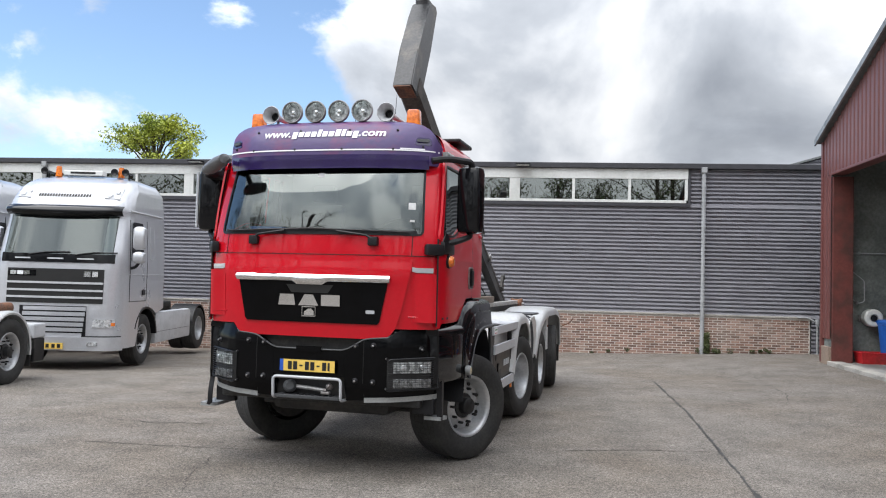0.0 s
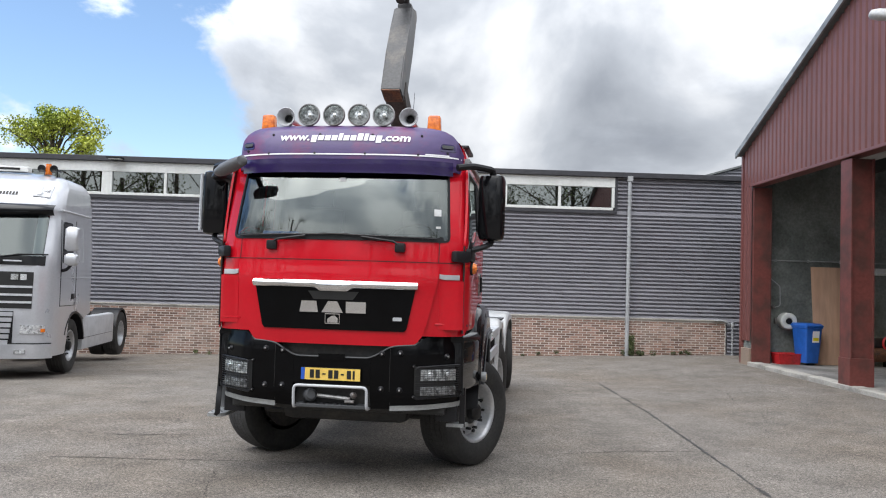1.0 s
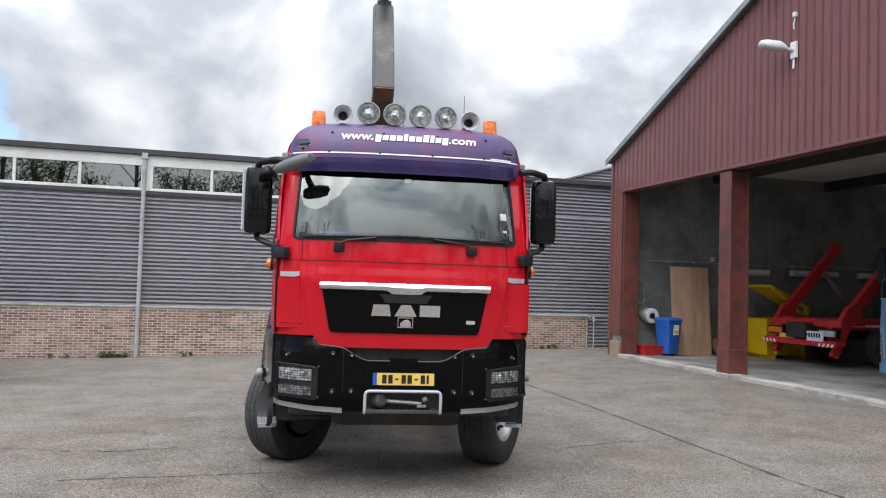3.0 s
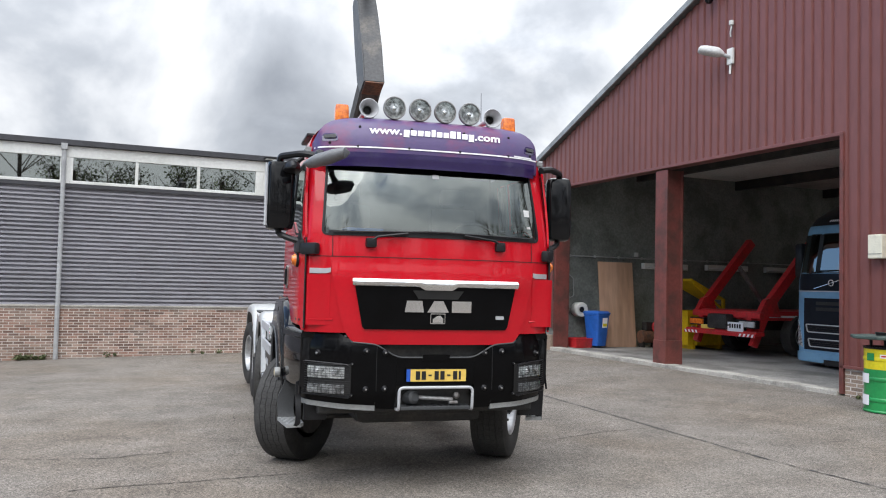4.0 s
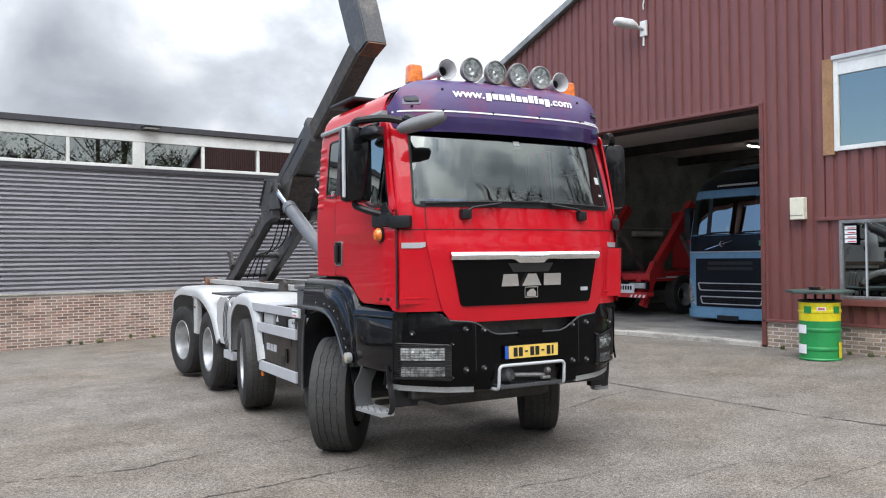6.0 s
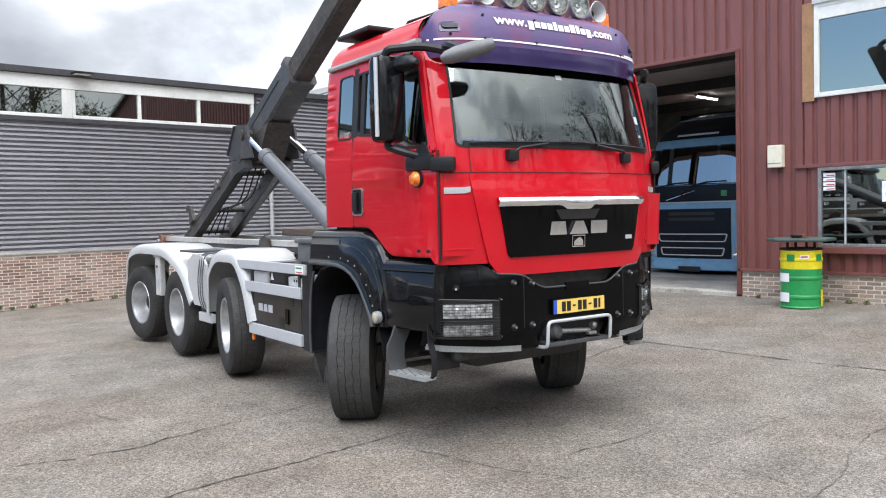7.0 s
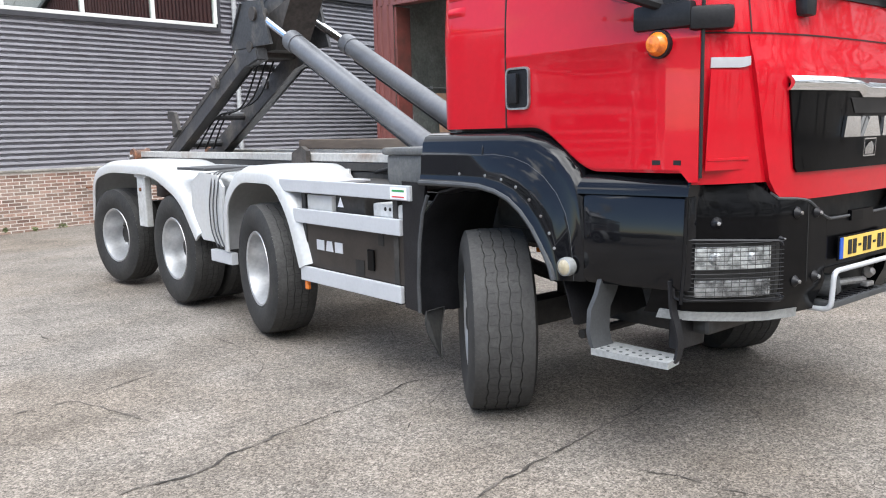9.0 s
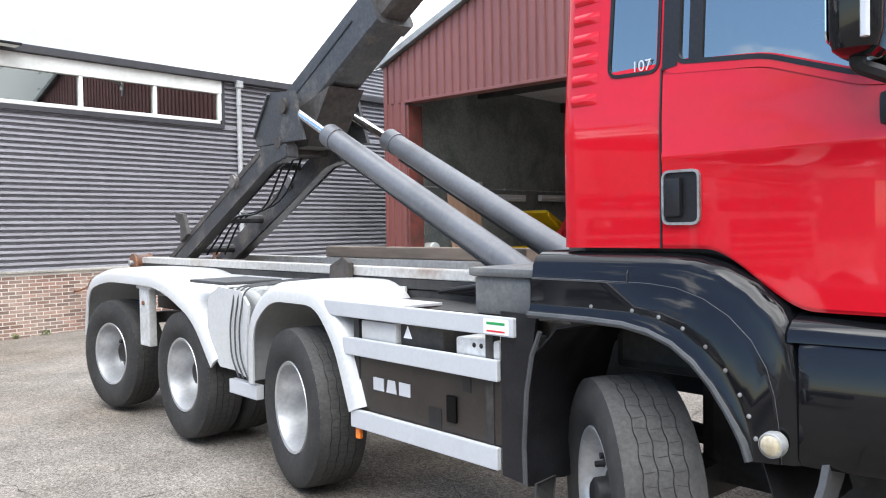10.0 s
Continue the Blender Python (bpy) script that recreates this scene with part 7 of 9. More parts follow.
for i in range(3):
    part("hose", tube(B(), bend([(LU + 0.1 - 0.08 * i, 5.9, 2.25), (LU + 0.12 - 0.1 * i, 6.3, 1.85 - 0.05 * i), (LU - 0.05 * i, 6.9, 1.75), (LU + 0.1 - 0.1 * i, 7.5, 1.36)], 0.25), 0.010), PLASTIC, sub, smooth=True)


def boom_ring(p, d, w, h, ch=0.03):
    """A chamfered box section at p square to d (in the y-z plane)."""
    d = d.normalized()
    up = Vector((0, -d.z, d.y))
    if up.z < 0:
        up = -up
    pts = [(-w / 2 + ch, -h / 2), (w / 2 - ch, -h / 2), (w / 2, -h / 2 + ch), (w / 2, h / 2 - ch), (w / 2 - ch, h / 2), (-w / 2 + ch, h / 2), (-w / 2, h / 2 - ch), (-w / 2, -h / 2 + ch)]
    return [p + Vector((a, 0, 0)) + up * b for a, b in pts]


b0, b1 = Vector((LU, 5.80, 2.56)), Vector((LU, 4.42, 3.28))
outer_boom = part("boom", ring_mesh(B(), [boom_ring(b0, b1 - b0, 0.34, 0.38), boom_ring(b1, b1 - b0, 0.32, 0.34)]), ARM, truck, "dark grey box-section boom with scuffed paint")
part("boom_collar", ring_mesh(B(), [boom_ring(b0 + (b1 - b0) * 0.94, b1 - b0, 0.34, 0.37), boom_ring(b1 + (b1 - b0) * 0.012, b1 - b0, 0.345, 0.375)]), ARM, outer_boom)
part("boom_web", prism(B(), [(LU - 0.17, 5.95, 2.30), (LU - 0.17, 5.35, 2.30), (LU - 0.17, 5.0, 2.75), (LU - 0.17, 5.6, 2.6)], (0.34, 0, 0)), ARM_WORN, outer_boom)
part("boom_seam", box(B(), -0.002, 0.002, -0.5, 0.5, -0.006, 0.006, m=Matrix.Translation(b0.lerp(b1, 0.5) + Vector((-0.168, 0, 0.05))) @ pose(0, 0, 0, -27.5, 0, 0)), INK, outer_boom)
k0, k1 = Vector((LU, 4.55, 3.205)), Vector((LU, 2.93, 4.06))
inner_boom = part("inner_boom", ring_mesh(B(), [boom_ring(k0, k1 - k0, 0.25, 0.27), boom_ring(k1, k1 - k0, 0.25, 0.27)]), ARM_WORN, truck, "sliding inner boom with rusty worn sides")
part("boom_top_plate", prism(B(), [(LU - 0.122, 4.45, 3.385), (LU - 0.122, 3.10, 4.10), (LU - 0.122, 3.08, 4.06), (LU - 0.122, 4.43, 3.345)], (0.244, 0, 0)), ARM, inner_boom)
jib = B()
prism(jib, [(LU - 0.13, 2.655, 3.985), (LU - 0.13, 2.93, 3.90), (LU - 0.13, 3.17, 4.08), (LU - 0.13, 3.43, 4.60), (LU - 0.13, 3.70, 5.20), (LU - 0.13, 3.62, 5.27), (LU - 0.13, 3.36, 5.22), (LU - 0.13, 3.20, 4.98), (LU - 0.13, 2.90, 4.50)], (0.245, 0, 0))
bmesh.ops.bevel(jib, geom=list(jib.edges), offset=0.015, segments=2, affect="EDGES")
jb = part("jib", jib, ARM, truck, "dark grey angled jib", smooth=30)
part("jib_nose", prism(B(), [(LU - 0.115, 2.64, 3.975), (LU - 0.115, 2.92, 3.895), (LU - 0.115, 2.93, 3.90), (LU - 0.115, 2.655, 3.99)], (0.215, 0, 0)), RUST, jb)
hook_pts = [(LU, 3.50, 5.20), (LU, 3.42, 5.34), (LU, 3.28, 5.40), (LU, 3.12, 5.33), (LU, 3.06, 5.20)]
part("hook", tube(B(), bend(hook_pts, 0.08), 0.055, 10), ARM, jb, "forged lifting hook", smooth=True)
part("hook_base", box(B(), LU - 0.09, LU + 0.09, 3.36, 3.62, 5.18, 5.28, 0.02), ARM, jb)

# number shown on the side glass
txt = bpy.data.curves.new("glass_number", "FONT")
txt.body, txt.size, txt.extrude = "107", 0.062, 0.0005
num = new("glass_number", txt)
num.data.materials.append(SILVER_DIM)
num.parent = cab
num.matrix_local = Matrix.Translation(cab_side(-1, 1.445, 2.205, 0.006)) @ Matrix(((0, 0, -1, 0), (-1, 0, 0, 0), (0, 1, 0, 0), (0, 0, 0, 1)))


# ---- other trucks ----
class CabShape:
    """A cab as a plan outline that narrows and leans back with height."""

    def __init__(self, half, width, lean, rear, bottom):
        self.half, self.width, self.lean, self.rear, self.bottom = half, width, lean, rear, bottom
        cut = max(i for i, (u, v) in enumerate(half) if v < 0.5)
        self.nose = half[:cut + 1]
        self.flank = [(v, u) for u, v in half[cut:] if u > 1.0]

    def point(self, u, v, z):
        y = v + lerp_at(z, self.lean) * (1 - smooth01((v - 0.2) / 1.2)) - lerp_at(z, self.rear) * smooth01((v - 1.5) / 0.7)
        return Vector((u * lerp_at(z, self.width), y, z))

    def front(self, u, z, off=0.0):
        v = lerp_at(abs(u) / lerp_at(z, self.width), self.nose)
        return Vector((u, v + lerp_at(z, self.lean) * (1 - smooth01((v - 0.2) / 1.2)) - off, z))

    def side(self, s, v, z, off=0.0):
        return Vector((s * (lerp_at(v, self.flank) * lerp_at(z, self.width) + off), v, z))

    def shell(self, z_even, z_top, rows, step=0.09):
        half = dense(self.half, step)
        line = [(-u, v) for u, v in half[::-1]] + half[1:-1]
        rings = [[self.point(u, v, self.bottom(v) + (z_even - self.bottom(v)) * j / 8) for u, v in line] for j in range(8)]
        rings += [[self.point(u, v, z) for u, v in line] for z in span(z_even, z_top, rows)]
        return ring_mesh(B(), rings)


def band(shape, parent, name, material, u0, u1, z0, z1, off, label="", n=10, m=3, thick=0.015, skew=0.0):
    return part(name, sheet(B(), lambda u, z, o: shape.front(u + skew * (z - z0), z, off + o), span(u0, u1, n), span(z0, z1, m), thick), material, parent, label, smooth=True)


def bars_of_text(shape, parent, u0, u1, z0, z1, count, material, off):
    w = (u1 - u0) / count
    for i in range(count):
        part("lettering", sheet(B(), lambda u, z, o: shape.front(u, z, off + o), [u0 + i * w, u0 + (i + 0.72) * w], [z0, z1]), material, parent)


def silver_tractor(m):
    t = thing("tractor_unit", "silver high-roof tractor unit parked by the grey wall", "truck", m, group="parked tractor units")
    shape = CabShape([(0, 0.0), (0.6, 0.02), (0.95, 0.07), (1.12, 0.15), (1.2, 0.26), (1.24, 0.45), (1.24, 1.2), (1.24, 2.38), (1.2, 2.46), (0, 2.48)],
                     [(0.3, 1), (2.1, 1), (2.9, 0.965), (3.1, 0.965), (3.5, 0.92), (3.68, 0.80), (3.76, 0.6)],
                     [(0.3, 0.0), (1.2, 0.0), (1.9, 0.03), (2.15, 0.06), (2.88, 0.28), (3.1, 0.30), (3.3, 0.42), (3.6, 0.75), (3.7, 1.0), (3.76, 1.3)],
                     [(0.3, 0), (3.5, 0.0), (3.7, 0.08), (3.76, 0.2)],
                     lambda v: 0.40 if v < 0.85 else 0.40 + 0.75 * smooth01((v - 0.85) / 0.25))
    cab_ = part("cab", shape.shell(1.25, 3.76, 26), SILVER, t, "silver painted high-roof cab", smooth=45)
    band(shape, cab_, "grille", INK, -0.90, 0.90, 1.24, 1.88, 0.012, "black grille with silver slats")
    for z in (1.33, 1.46, 1.60):
        band(shape, cab_, "grille_slat", SILVER_DIM, -0.90, 0.90, z, z + 0.038, 0.03, m=1)
    band(shape, cab_, "badge_panel", BLACK, -0.89, -0.35, 1.74, 1.85, 0.02)
    for a, b in ((-0.84, -0.72), (-0.70, -0.58), (-0.56, -0.46)):
        band(shape, cab_, "emblem", CHROME, a, b, 1.76, 1.83, 0.03, "plain chrome emblem shape", n=1, m=1)
    for a, b in ((0.55, 0.67), (0.70, 0.80)):
        band(shape, cab_, "emblem", CHROME, a, b, 1.74, 1.84, 0.03, "plain chrome emblem shape", n=1, m=1)
    band(shape, cab_, "lower_grille", PLASTIC, -0.62, 0.62, 0.60, 1.19, 0.012)
    for i in range(6):
        band(shape, cab_, "lower_slat", SILVER, -0.60 + 0.012 * i, 0.62 - 0.012 * (5 - i), 0.62 + 0.097 * i, 0.69 + 0.097 * i, 0.035, m=1)
    # bumper
    band(shape, cab_, "bumper", SILVER, -1.21, 1.21, 0.37, 0.62, 0.07, "silver moulded bumper", n=20, thick=0.06)
    band(shape, cab_, "bumper_gap", INK, -1.20, 1.20, 0.62, 0.64, 0.03, n=20)
    for s in (-1, 1):
        a, b = sorted((s * 0.74, s * 1.12))
        hl = band(shape, cab_, "headlight", REFLECTOR, a, b, 0.80, 0.95, 0.02, "clear headlight unit")
        a2, b2 = sorted((s * 1.06, s * 1.12))
        band(shape, hl, "indicator", AMBER, a2, b2, 0.83, 0.89, 0.032, n=3)
        a3, b3 = sorted((s * 0.68, s * 0.86))
        band(shape, cab_, "fog_lamp", REFLECTOR, a3, b3, 0.46, 0.53, 0.085, n=3)
        a4, b4 = sorted((s * 0.70, s * 0.98))
        rl = part("roof_lamp", plate_on(B(), shape.front, [(a4, 3.26), (b4, 3.24), (b4 - (0.0 if s > 0 else 0.10), 3.47), (a4 + (0.10 if s > 0 else 0.0), 3.47)], 0.03, 0.03), SILVER_DIM, cab_, "silver-framed roof lamp")
        for du in (-0.05, 0.06):
            part("lamp_lens", lathe(B(), [(0.0, 0.02), (0.05, 0.015), (0.055, 0.0)], 14, Matrix.Translation(shape.front(s * 0.84 + du, 3.36 + du * 0.6, 0.035)) @ pose(0, 0, 0, 70, 0, 0)), REFLECTOR, rl, smooth=True)
        # side: window, mirrors, door lines, arch
        fn = lambda v, z, o, s=s: shape.side(s, v, z, o)
        part("side_window", plate_on(B(), fn, rounded([(0.50, 2.06), (1.14, 2.12), (1.14, 2.82), (0.62, 2.82)], 0.06), 0.008, 0.01), BLACK, cab_, "dark side window")
        part("rear_hatch", gasket(B(), fn, rounded([(1.52, 2.10), (1.80, 2.10), (1.80, 2.78), (1.52, 2.78)], 0.05), 0.02, 0.008), SILVER_DIM, cab_)
        part("door_gap", tube(B(), [fn(v, z, 0.001) for v, z in ((0.46, 1.28), (0.46, 2.0), (0.48, 2.85))], 0.007, 5), PLASTIC, cab_)
        part("door_gap", tube(B(), [fn(v, z, 0.001) for v, z in ((1.36, 1.28), (1.36, 2.0), (1.36, 2.88))], 0.007, 5), PLASTIC, cab_)
        part("door_gap", tube(B(), [fn(v, z, 0.001) for v, z in ((0.46, 1.28), (1.36, 1.28))], 0.007, 5), PLASTIC, cab_)
        part("door_gap", tube(B(), [fn(v, z, 0.001) for v, z in ((0.30, 1.80), (1.0, 1.80), (2.2, 1.80))], 0.006, 5), SILVER_DIM, cab_)
        part("door_handle", plate_on(B(), fn, rounded([(1.12, 1.40), (1.26, 1.40), (1.26, 1.50), (1.12, 1.50)], 0.02), 0.02, 0.02), PLASTIC, cab_)
        part("roof_fairing_edge", tube(B(), [fn(v, 3.02, 0.004) for v in span(0.5, 2.2, 5)], 0.02, 6), SILVER_DIM, cab_)
        for z0, z1 in ((2.28, 2.72), (2.02, 2.24)):
            rings = [[Vector((s * 1.42 + a * k, 0.42 + b * k, z)) for a, b in rounded([(-0.12, -0.08), (0.12, -0.08), (0.12, 0.08), (-0.12, 0.08)], 0.06, 3)] for z, k in ((z0, 0.6), (z0 + 0.04, 1), (z1 - 0.04, 1), (z1, 0.6))]
            part("mirror", ring_mesh(B(), rings), SILVER, t, "silver door mirror", smooth=45)
        part("mirror_arm", tube(B(), bend([(s * 1.2, 0.5, 1.92), (s * 1.34, 0.46, 1.94), (s * 1.42, 0.44, 2.06)], 0.08), 0.03), PLASTIC, t, smooth=True)
        part("wheel_arch", ring_mesh(B(), [[Vector((s * u, 1.40 + r * math.cos(a), 0.52 + r * math.sin(a))) for u, r in ((0.85, 0.60), (1.245, 0.60), (1.25, 0.64), (1.22, 0.66))] for a in span(0.1, math.pi - 0.35, 14)], closed=False), PLASTIC, t, smooth=True)
        part("arch_filler", plate_on(B(), lambda v, z, o, s=s: Vector((s * (1.235 + o), v, z)), [(0.88, 1.26), (0.80, 0.60), (0.82, 0.62), (0.86, 0.80), (0.98, 1.0), (1.2, 1.14), (1.45, 1.17), (1.75, 1.10), (2.0, 1.0), (2.42, 1.10), (2.42, 1.26)], 0.0, 0.05), SILVER, t)
        part("side_skirt", box(B(), min(s * 1.02, s * 1.22), max(s * 1.02, s * 1.22), 2.06, 4.45, 0.36, 1.02, 0.06), SILVER_DIM, t, "silver side skirt", smooth=True)
        part("skirt_seam", box(B(), min(s * 1.222, s * 1.225), max(s * 1.222, s * 1.225), 2.1, 4.3, 0.60, 0.607), PLASTIC, t)
        part("rear_mudguard", ring_mesh(B(), [[Vector((s * u, 5.15 + 0.58 * math.cos(a), 0.52 + 0.58 * math.sin(a))) for u in (0.62, 1.22)] + [Vector((s * 1.22, 5.15 + 0.54 * math.cos(a), 0.52 + 0.54 * math.sin(a)))] for a in span(-0.25, math.pi - 0.3, 14)], closed=False), PLASTIC, t, smooth=True)
    # windscreen over a black sheet for the shade inside, black lower panel, visor
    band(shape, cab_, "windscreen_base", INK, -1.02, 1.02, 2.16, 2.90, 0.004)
    band(shape, cab_, "windscreen", PANE_SCREEN, -1.02, 1.02, 2.16, 2.90, 0.02, "windscreen reflecting the sky", n=16, thick=0.0)
    band(shape, cab_, "lower_panel", BLACK, -1.06, 1.06, 2.0, 2.17, 0.02, "black panel below the windscreen")
    for a in (-0.62, 0.0, 0.55):
        band(shape, cab_, "panel_grip", SILVER_DIM, a - 0.15, a + 0.15, 2.06, 2.085, 0.035, n=2, m=1)
    for a in (-0.5, 0.35):
        part("wiper", tube(B(), [shape.front(a, 2.14, 0.05), shape.front(a + 0.3, 2.19, 0.05), shape.front(a + 0.75, 2.20, 0.045)], 0.012), PLASTIC, cab_)
    part("sun_visor", sheet(B(), lambda u, k, o: shape.front(u, 2.86 + 0.24 * k + 0.05 * (u / 1.1) ** 2 * (1 - k), 0.17 * math.sin(0.5 + 2.3 * k) + o), span(-1.10, 1.10, 24), span(0, 1, 8), 0.02), BLACK, cab_, "smoked black sun visor", smooth=True)
    bars_of_text(shape, cab_, -0.56, 0.46, 3.265, 3.33, 19, INK, 0.012)
    part("number_plate", box(B(), -0.26, 0.26, -0.10, -0.085, 0.40, 0.51), PLATE_YELLOW, t, "yellow number plate with bars")
    for a in (-0.16, -0.05, 0.06, 0.16):
        part("plate_bar", box(B(), a, a + 0.06, -0.104, -0.1005, 0.42, 0.49), INK, t)
    # roof equipment
    part("light_box", box(B(), -0.45, 0.35, 1.15, 1.35, 3.77, 3.87, 0.02), WHITE_PVC, t, "white roof light box")
    part("light_box_slot", box(B(), -0.3, 0.2, 1.143, 1.149, 3.80, 3.84), INK, t)
    for u in (-0.80, 0.60, 0.82):
        part("air_horn", lathe(B(), [(0.0, -0.4), (0.02, -0.4), (0.03, -0.1), (0.075, 0.0), (0.07, 0.01), (0.0, -0.03)], 14, Matrix.Translation((u, 1.1, 3.84)) @ pose(0, 0, 0, 90, 0, 0)), PLASTIC, t, smooth=True)
        part("horn_foot", cyl(B(), (u, 1.3, 3.70), (u, 1.3, 3.83), 0.015, n=6), PLASTIC, t)
    for u in (-0.58, 0.68):
        part("beacon", lathe(B(), [(0.0, 0.14), (0.05, 0.13), (0.06, 0.03), (0.065, -0.08), (0.0, -0.08)], 16, pose(u, 1.25, 3.82)), AMBER, t, "amber beacon", smooth=True)
    # chassis and wheels
    part("chassis_frame", box(B(), -0.43, 0.43, 1.2, 5.9, 0.70, 0.98), CHASSIS, t)
    part("fifth_wheel", box(B(), -0.45, 0.45, 4.55, 5.35, 0.98, 1.16, 0.05), CHASSIS, t, "black coupling plate")
    part("engine_underside", box(B(), -0.9, 0.9, 0.3, 2.2, 0.42, 1.2), CHASSIS, t)
    wm = wheel("steer", t, pose(1.03, 1.40, 0.505), 0.505, 0.32, "front wheel with silver rim")
    wheel_copy(wm, pose(-1.03, 1.40, 0.505, 0, 0, 180))
    rw = wheel("deep", t, pose(1.07, 5.15, 0.505), 0.505, 0.31, "twin rear wheel with silver rim")
    for u, r in ((-1.07, 180), (0.74, 0), (-0.74, 180)):
        wheel_copy(rw, pose(u, 5.15, 0.505, 0, 0, r))
    return t


tractor = silver_tractor(pose(-9.02, 14.15, -0.185, 0, 0, 7.2))
neighbour = copy_thing(tractor, pose(-11.95, 14.1, -0.22, 0, 0, 7.2))
tagged(neighbour, "silver tractor unit, its cab corner beside the other")


def white_tipper():
    """A truck seen by its rear wheel and tail, parked beside the tractor units."""
    t = thing("flatbed_truck", "rear of a parked truck with white mudguard and silver wheel", "truck", pose(-8.24, 11.72, -0.12, 0, 0, 4))
    rw = wheel("steer", t, pose(-0.06, 0, 0.505), 0.505, 0.31, "wheel with bright silver rim")
    wheel_copy(rw, pose(-1.95, 0, 0.505, 0, 0, 180))
    for k in (0.0, -2.11):
        sg = 1 if k == 0 else -1
        arch = [[Vector((k + sg * u, r * math.cos(a), 0.50 + (r + 0.04) * math.sin(a))) for u, r in ((-0.45, 0.57), (0.05, 0.60), (0.09, 0.595), (0.11, 0.57), (0.10, 0.54))] for a in span(-0.15, math.pi + 0.1, 18)]
        part("mudguard", ring_mesh(B(), arch, closed=False), WHITE, t, "white mudguard", smooth=True)
    part("chassis_frame", box(B(), -1.45, -0.6, -2.6, 0.75, 0.70, 1.0), CHASSIS, t)
    part("rear_bumper", box(B(), -2.15, 0.10, 0.66, 0.98, 0.28, 0.66, 0.02), PLASTIC, t, "black rear bumper")
    part("tail_panel", box(B(), -2.15, 0.10, 0.64, 1.0, 0.665, 0.90, 0.03), SILVER_DIM, t, "silver tail panel")
    part("tail_box", box(B(), -0.35, 0.102, 0.655, 0.70, 0.50, 0.665, 0.01), CHASSIS, t)
    part("air_tank", cyl(B(), (-0.16, -0.22, 1.17), (-0.16, 0.34, 1.17), 0.085, n=14), RUST, t, smooth=True)
    part("tank_stay", box(B(), -0.20, -0.12, -0.05, 0.05, 0.95, 1.12), CHASSIS, t)
    part("axle", bar(B(), (-1.9, 0, 0.5), (-0.1, 0, 0.5), 0.12, 0.12), CHASSIS, t)
    part("mud_flap", box(B(), -0.4, 0.06, 0.62, 0.64, 0.22, 0.70), RUBBER, t)
    return t


white_tipper()


# ---- workshop ----
def blue_tractor():
    t = thing("tractor_unit", "light blue tractor unit with dark nose parked inside the workshop", "truck", pose(9.25, 12.50, SFLOOR, 0, 0, -90))
    shape = CabShape([(0, 0.0), (0.6, 0.02), (0.95, 0.07), (1.12, 0.14), (1.2, 0.24), (1.24, 0.42), (1.24, 1.2), (1.24, 2.1), (1.2, 2.2), (0, 2.22)],
                     [(0.2, 1), (2.0, 1), (2.95, 0.95), (3.05, 0.95), (3.4, 0.88), (3.62, 0.74), (3.7, 0.55)],
                     [(0.2, 0.02), (1.2, 0.0), (1.95, 0.02), (2.1, 0.05), (2.95, 0.21), (3.05, 0.23), (3.3, 0.45), (3.6, 0.9), (3.7, 1.25)],
                     [(0.2, 0), (3.4, 0), (3.7, 0.2)],
                     lambda v: 0.22 if v < 0.8 else 0.22 + 0.85 * smooth01((v - 0.8) / 0.25))
    cab_ = part("cab", shape.shell(1.2, 3.7, 24), LIGHT_BLUE, t, "light blue painted cab", smooth=45)
    band(shape, cab_, "roof_front", NAVY, -1.02, 1.02, 3.10, 3.62, 0.012, "black roof front", n=16, m=6)
    # black sheet painted as the unlit cab interior behind the glass
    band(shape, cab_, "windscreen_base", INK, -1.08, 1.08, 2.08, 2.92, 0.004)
    band(shape, cab_, "windscreen", PANE_DARK, -1.06, 1.06, 2.10, 2.90, 0.02, "windscreen reflecting the doorway", n=16, thick=0.0)
    band(shape, cab_, "windscreen_post", INK, -0.60, -0.50, 2.10, 2.90, 0.03, n=1)
    band(shape, cab_, "nose_panel", NAVY, -1.18, 1.18, 1.72, 2.07, 0.015, "dark blue nose panel", n=20)
    bar1 = part("chrome_diagonal", plate_on(B(), shape.front, [(-0.62, 1.76), (-0.58, 1.76), (0.10, 1.95), (0.06, 1.95)], 0.03, 0.02), CHROME, cab_)
    part("emblem", lathe(B(), [(0.05, 0.0), (0.05, 0.02), (0.07, 0.02), (0.07, 0.0)], 20, Matrix.Translation(shape.front(-0.15, 1.88, 0.03)) @ pose(0, 0, 0, 90, 0, 0), True), CHROME, cab_, "plain chrome ring emblem")
    band(shape, cab_, "sticker", GREEN, 0.70, 0.82, 1.82, 1.94, 0.03, n=1, m=1)
    band(shape, cab_, "chrome_line", ALU, -1.12, 1.12, 1.695, 1.715, 0.02, n=20, m=1)
    band(shape, cab_, "grille", NAVY, -0.90, 0.90, 0.48, 1.56, 0.012, "dark grille with silver slats", n=16, m=4)
    for z in (1.30, 1.42):
        band(shape, cab_, "grille_opening", INK, -0.55, 0.55, z, z + 0.07, 0.02, n=8, m=1)
    for z0, z1, w in ((0.84, 1.02, 0.84), (0.54, 0.72, 0.78)):
        loop_ = [(-w, z1), (w, z1), (w * 0.94, z0), (-w * 0.94, z0)]
        part("grille_ring", gasket(B(), shape.front, refine(rounded(loop_[::-1], 0.05, 3), 0.1), 0.022, 0.035), ALU, cab_, "bright ring round the grille opening")
        for z in span(z0 + 0.05, z1 - 0.05, 2):
            band(shape, cab_, "grille_slat", PLASTIC, -w * 0.9, w * 0.9, z, z + 0.012, 0.028, n=14, m=1)
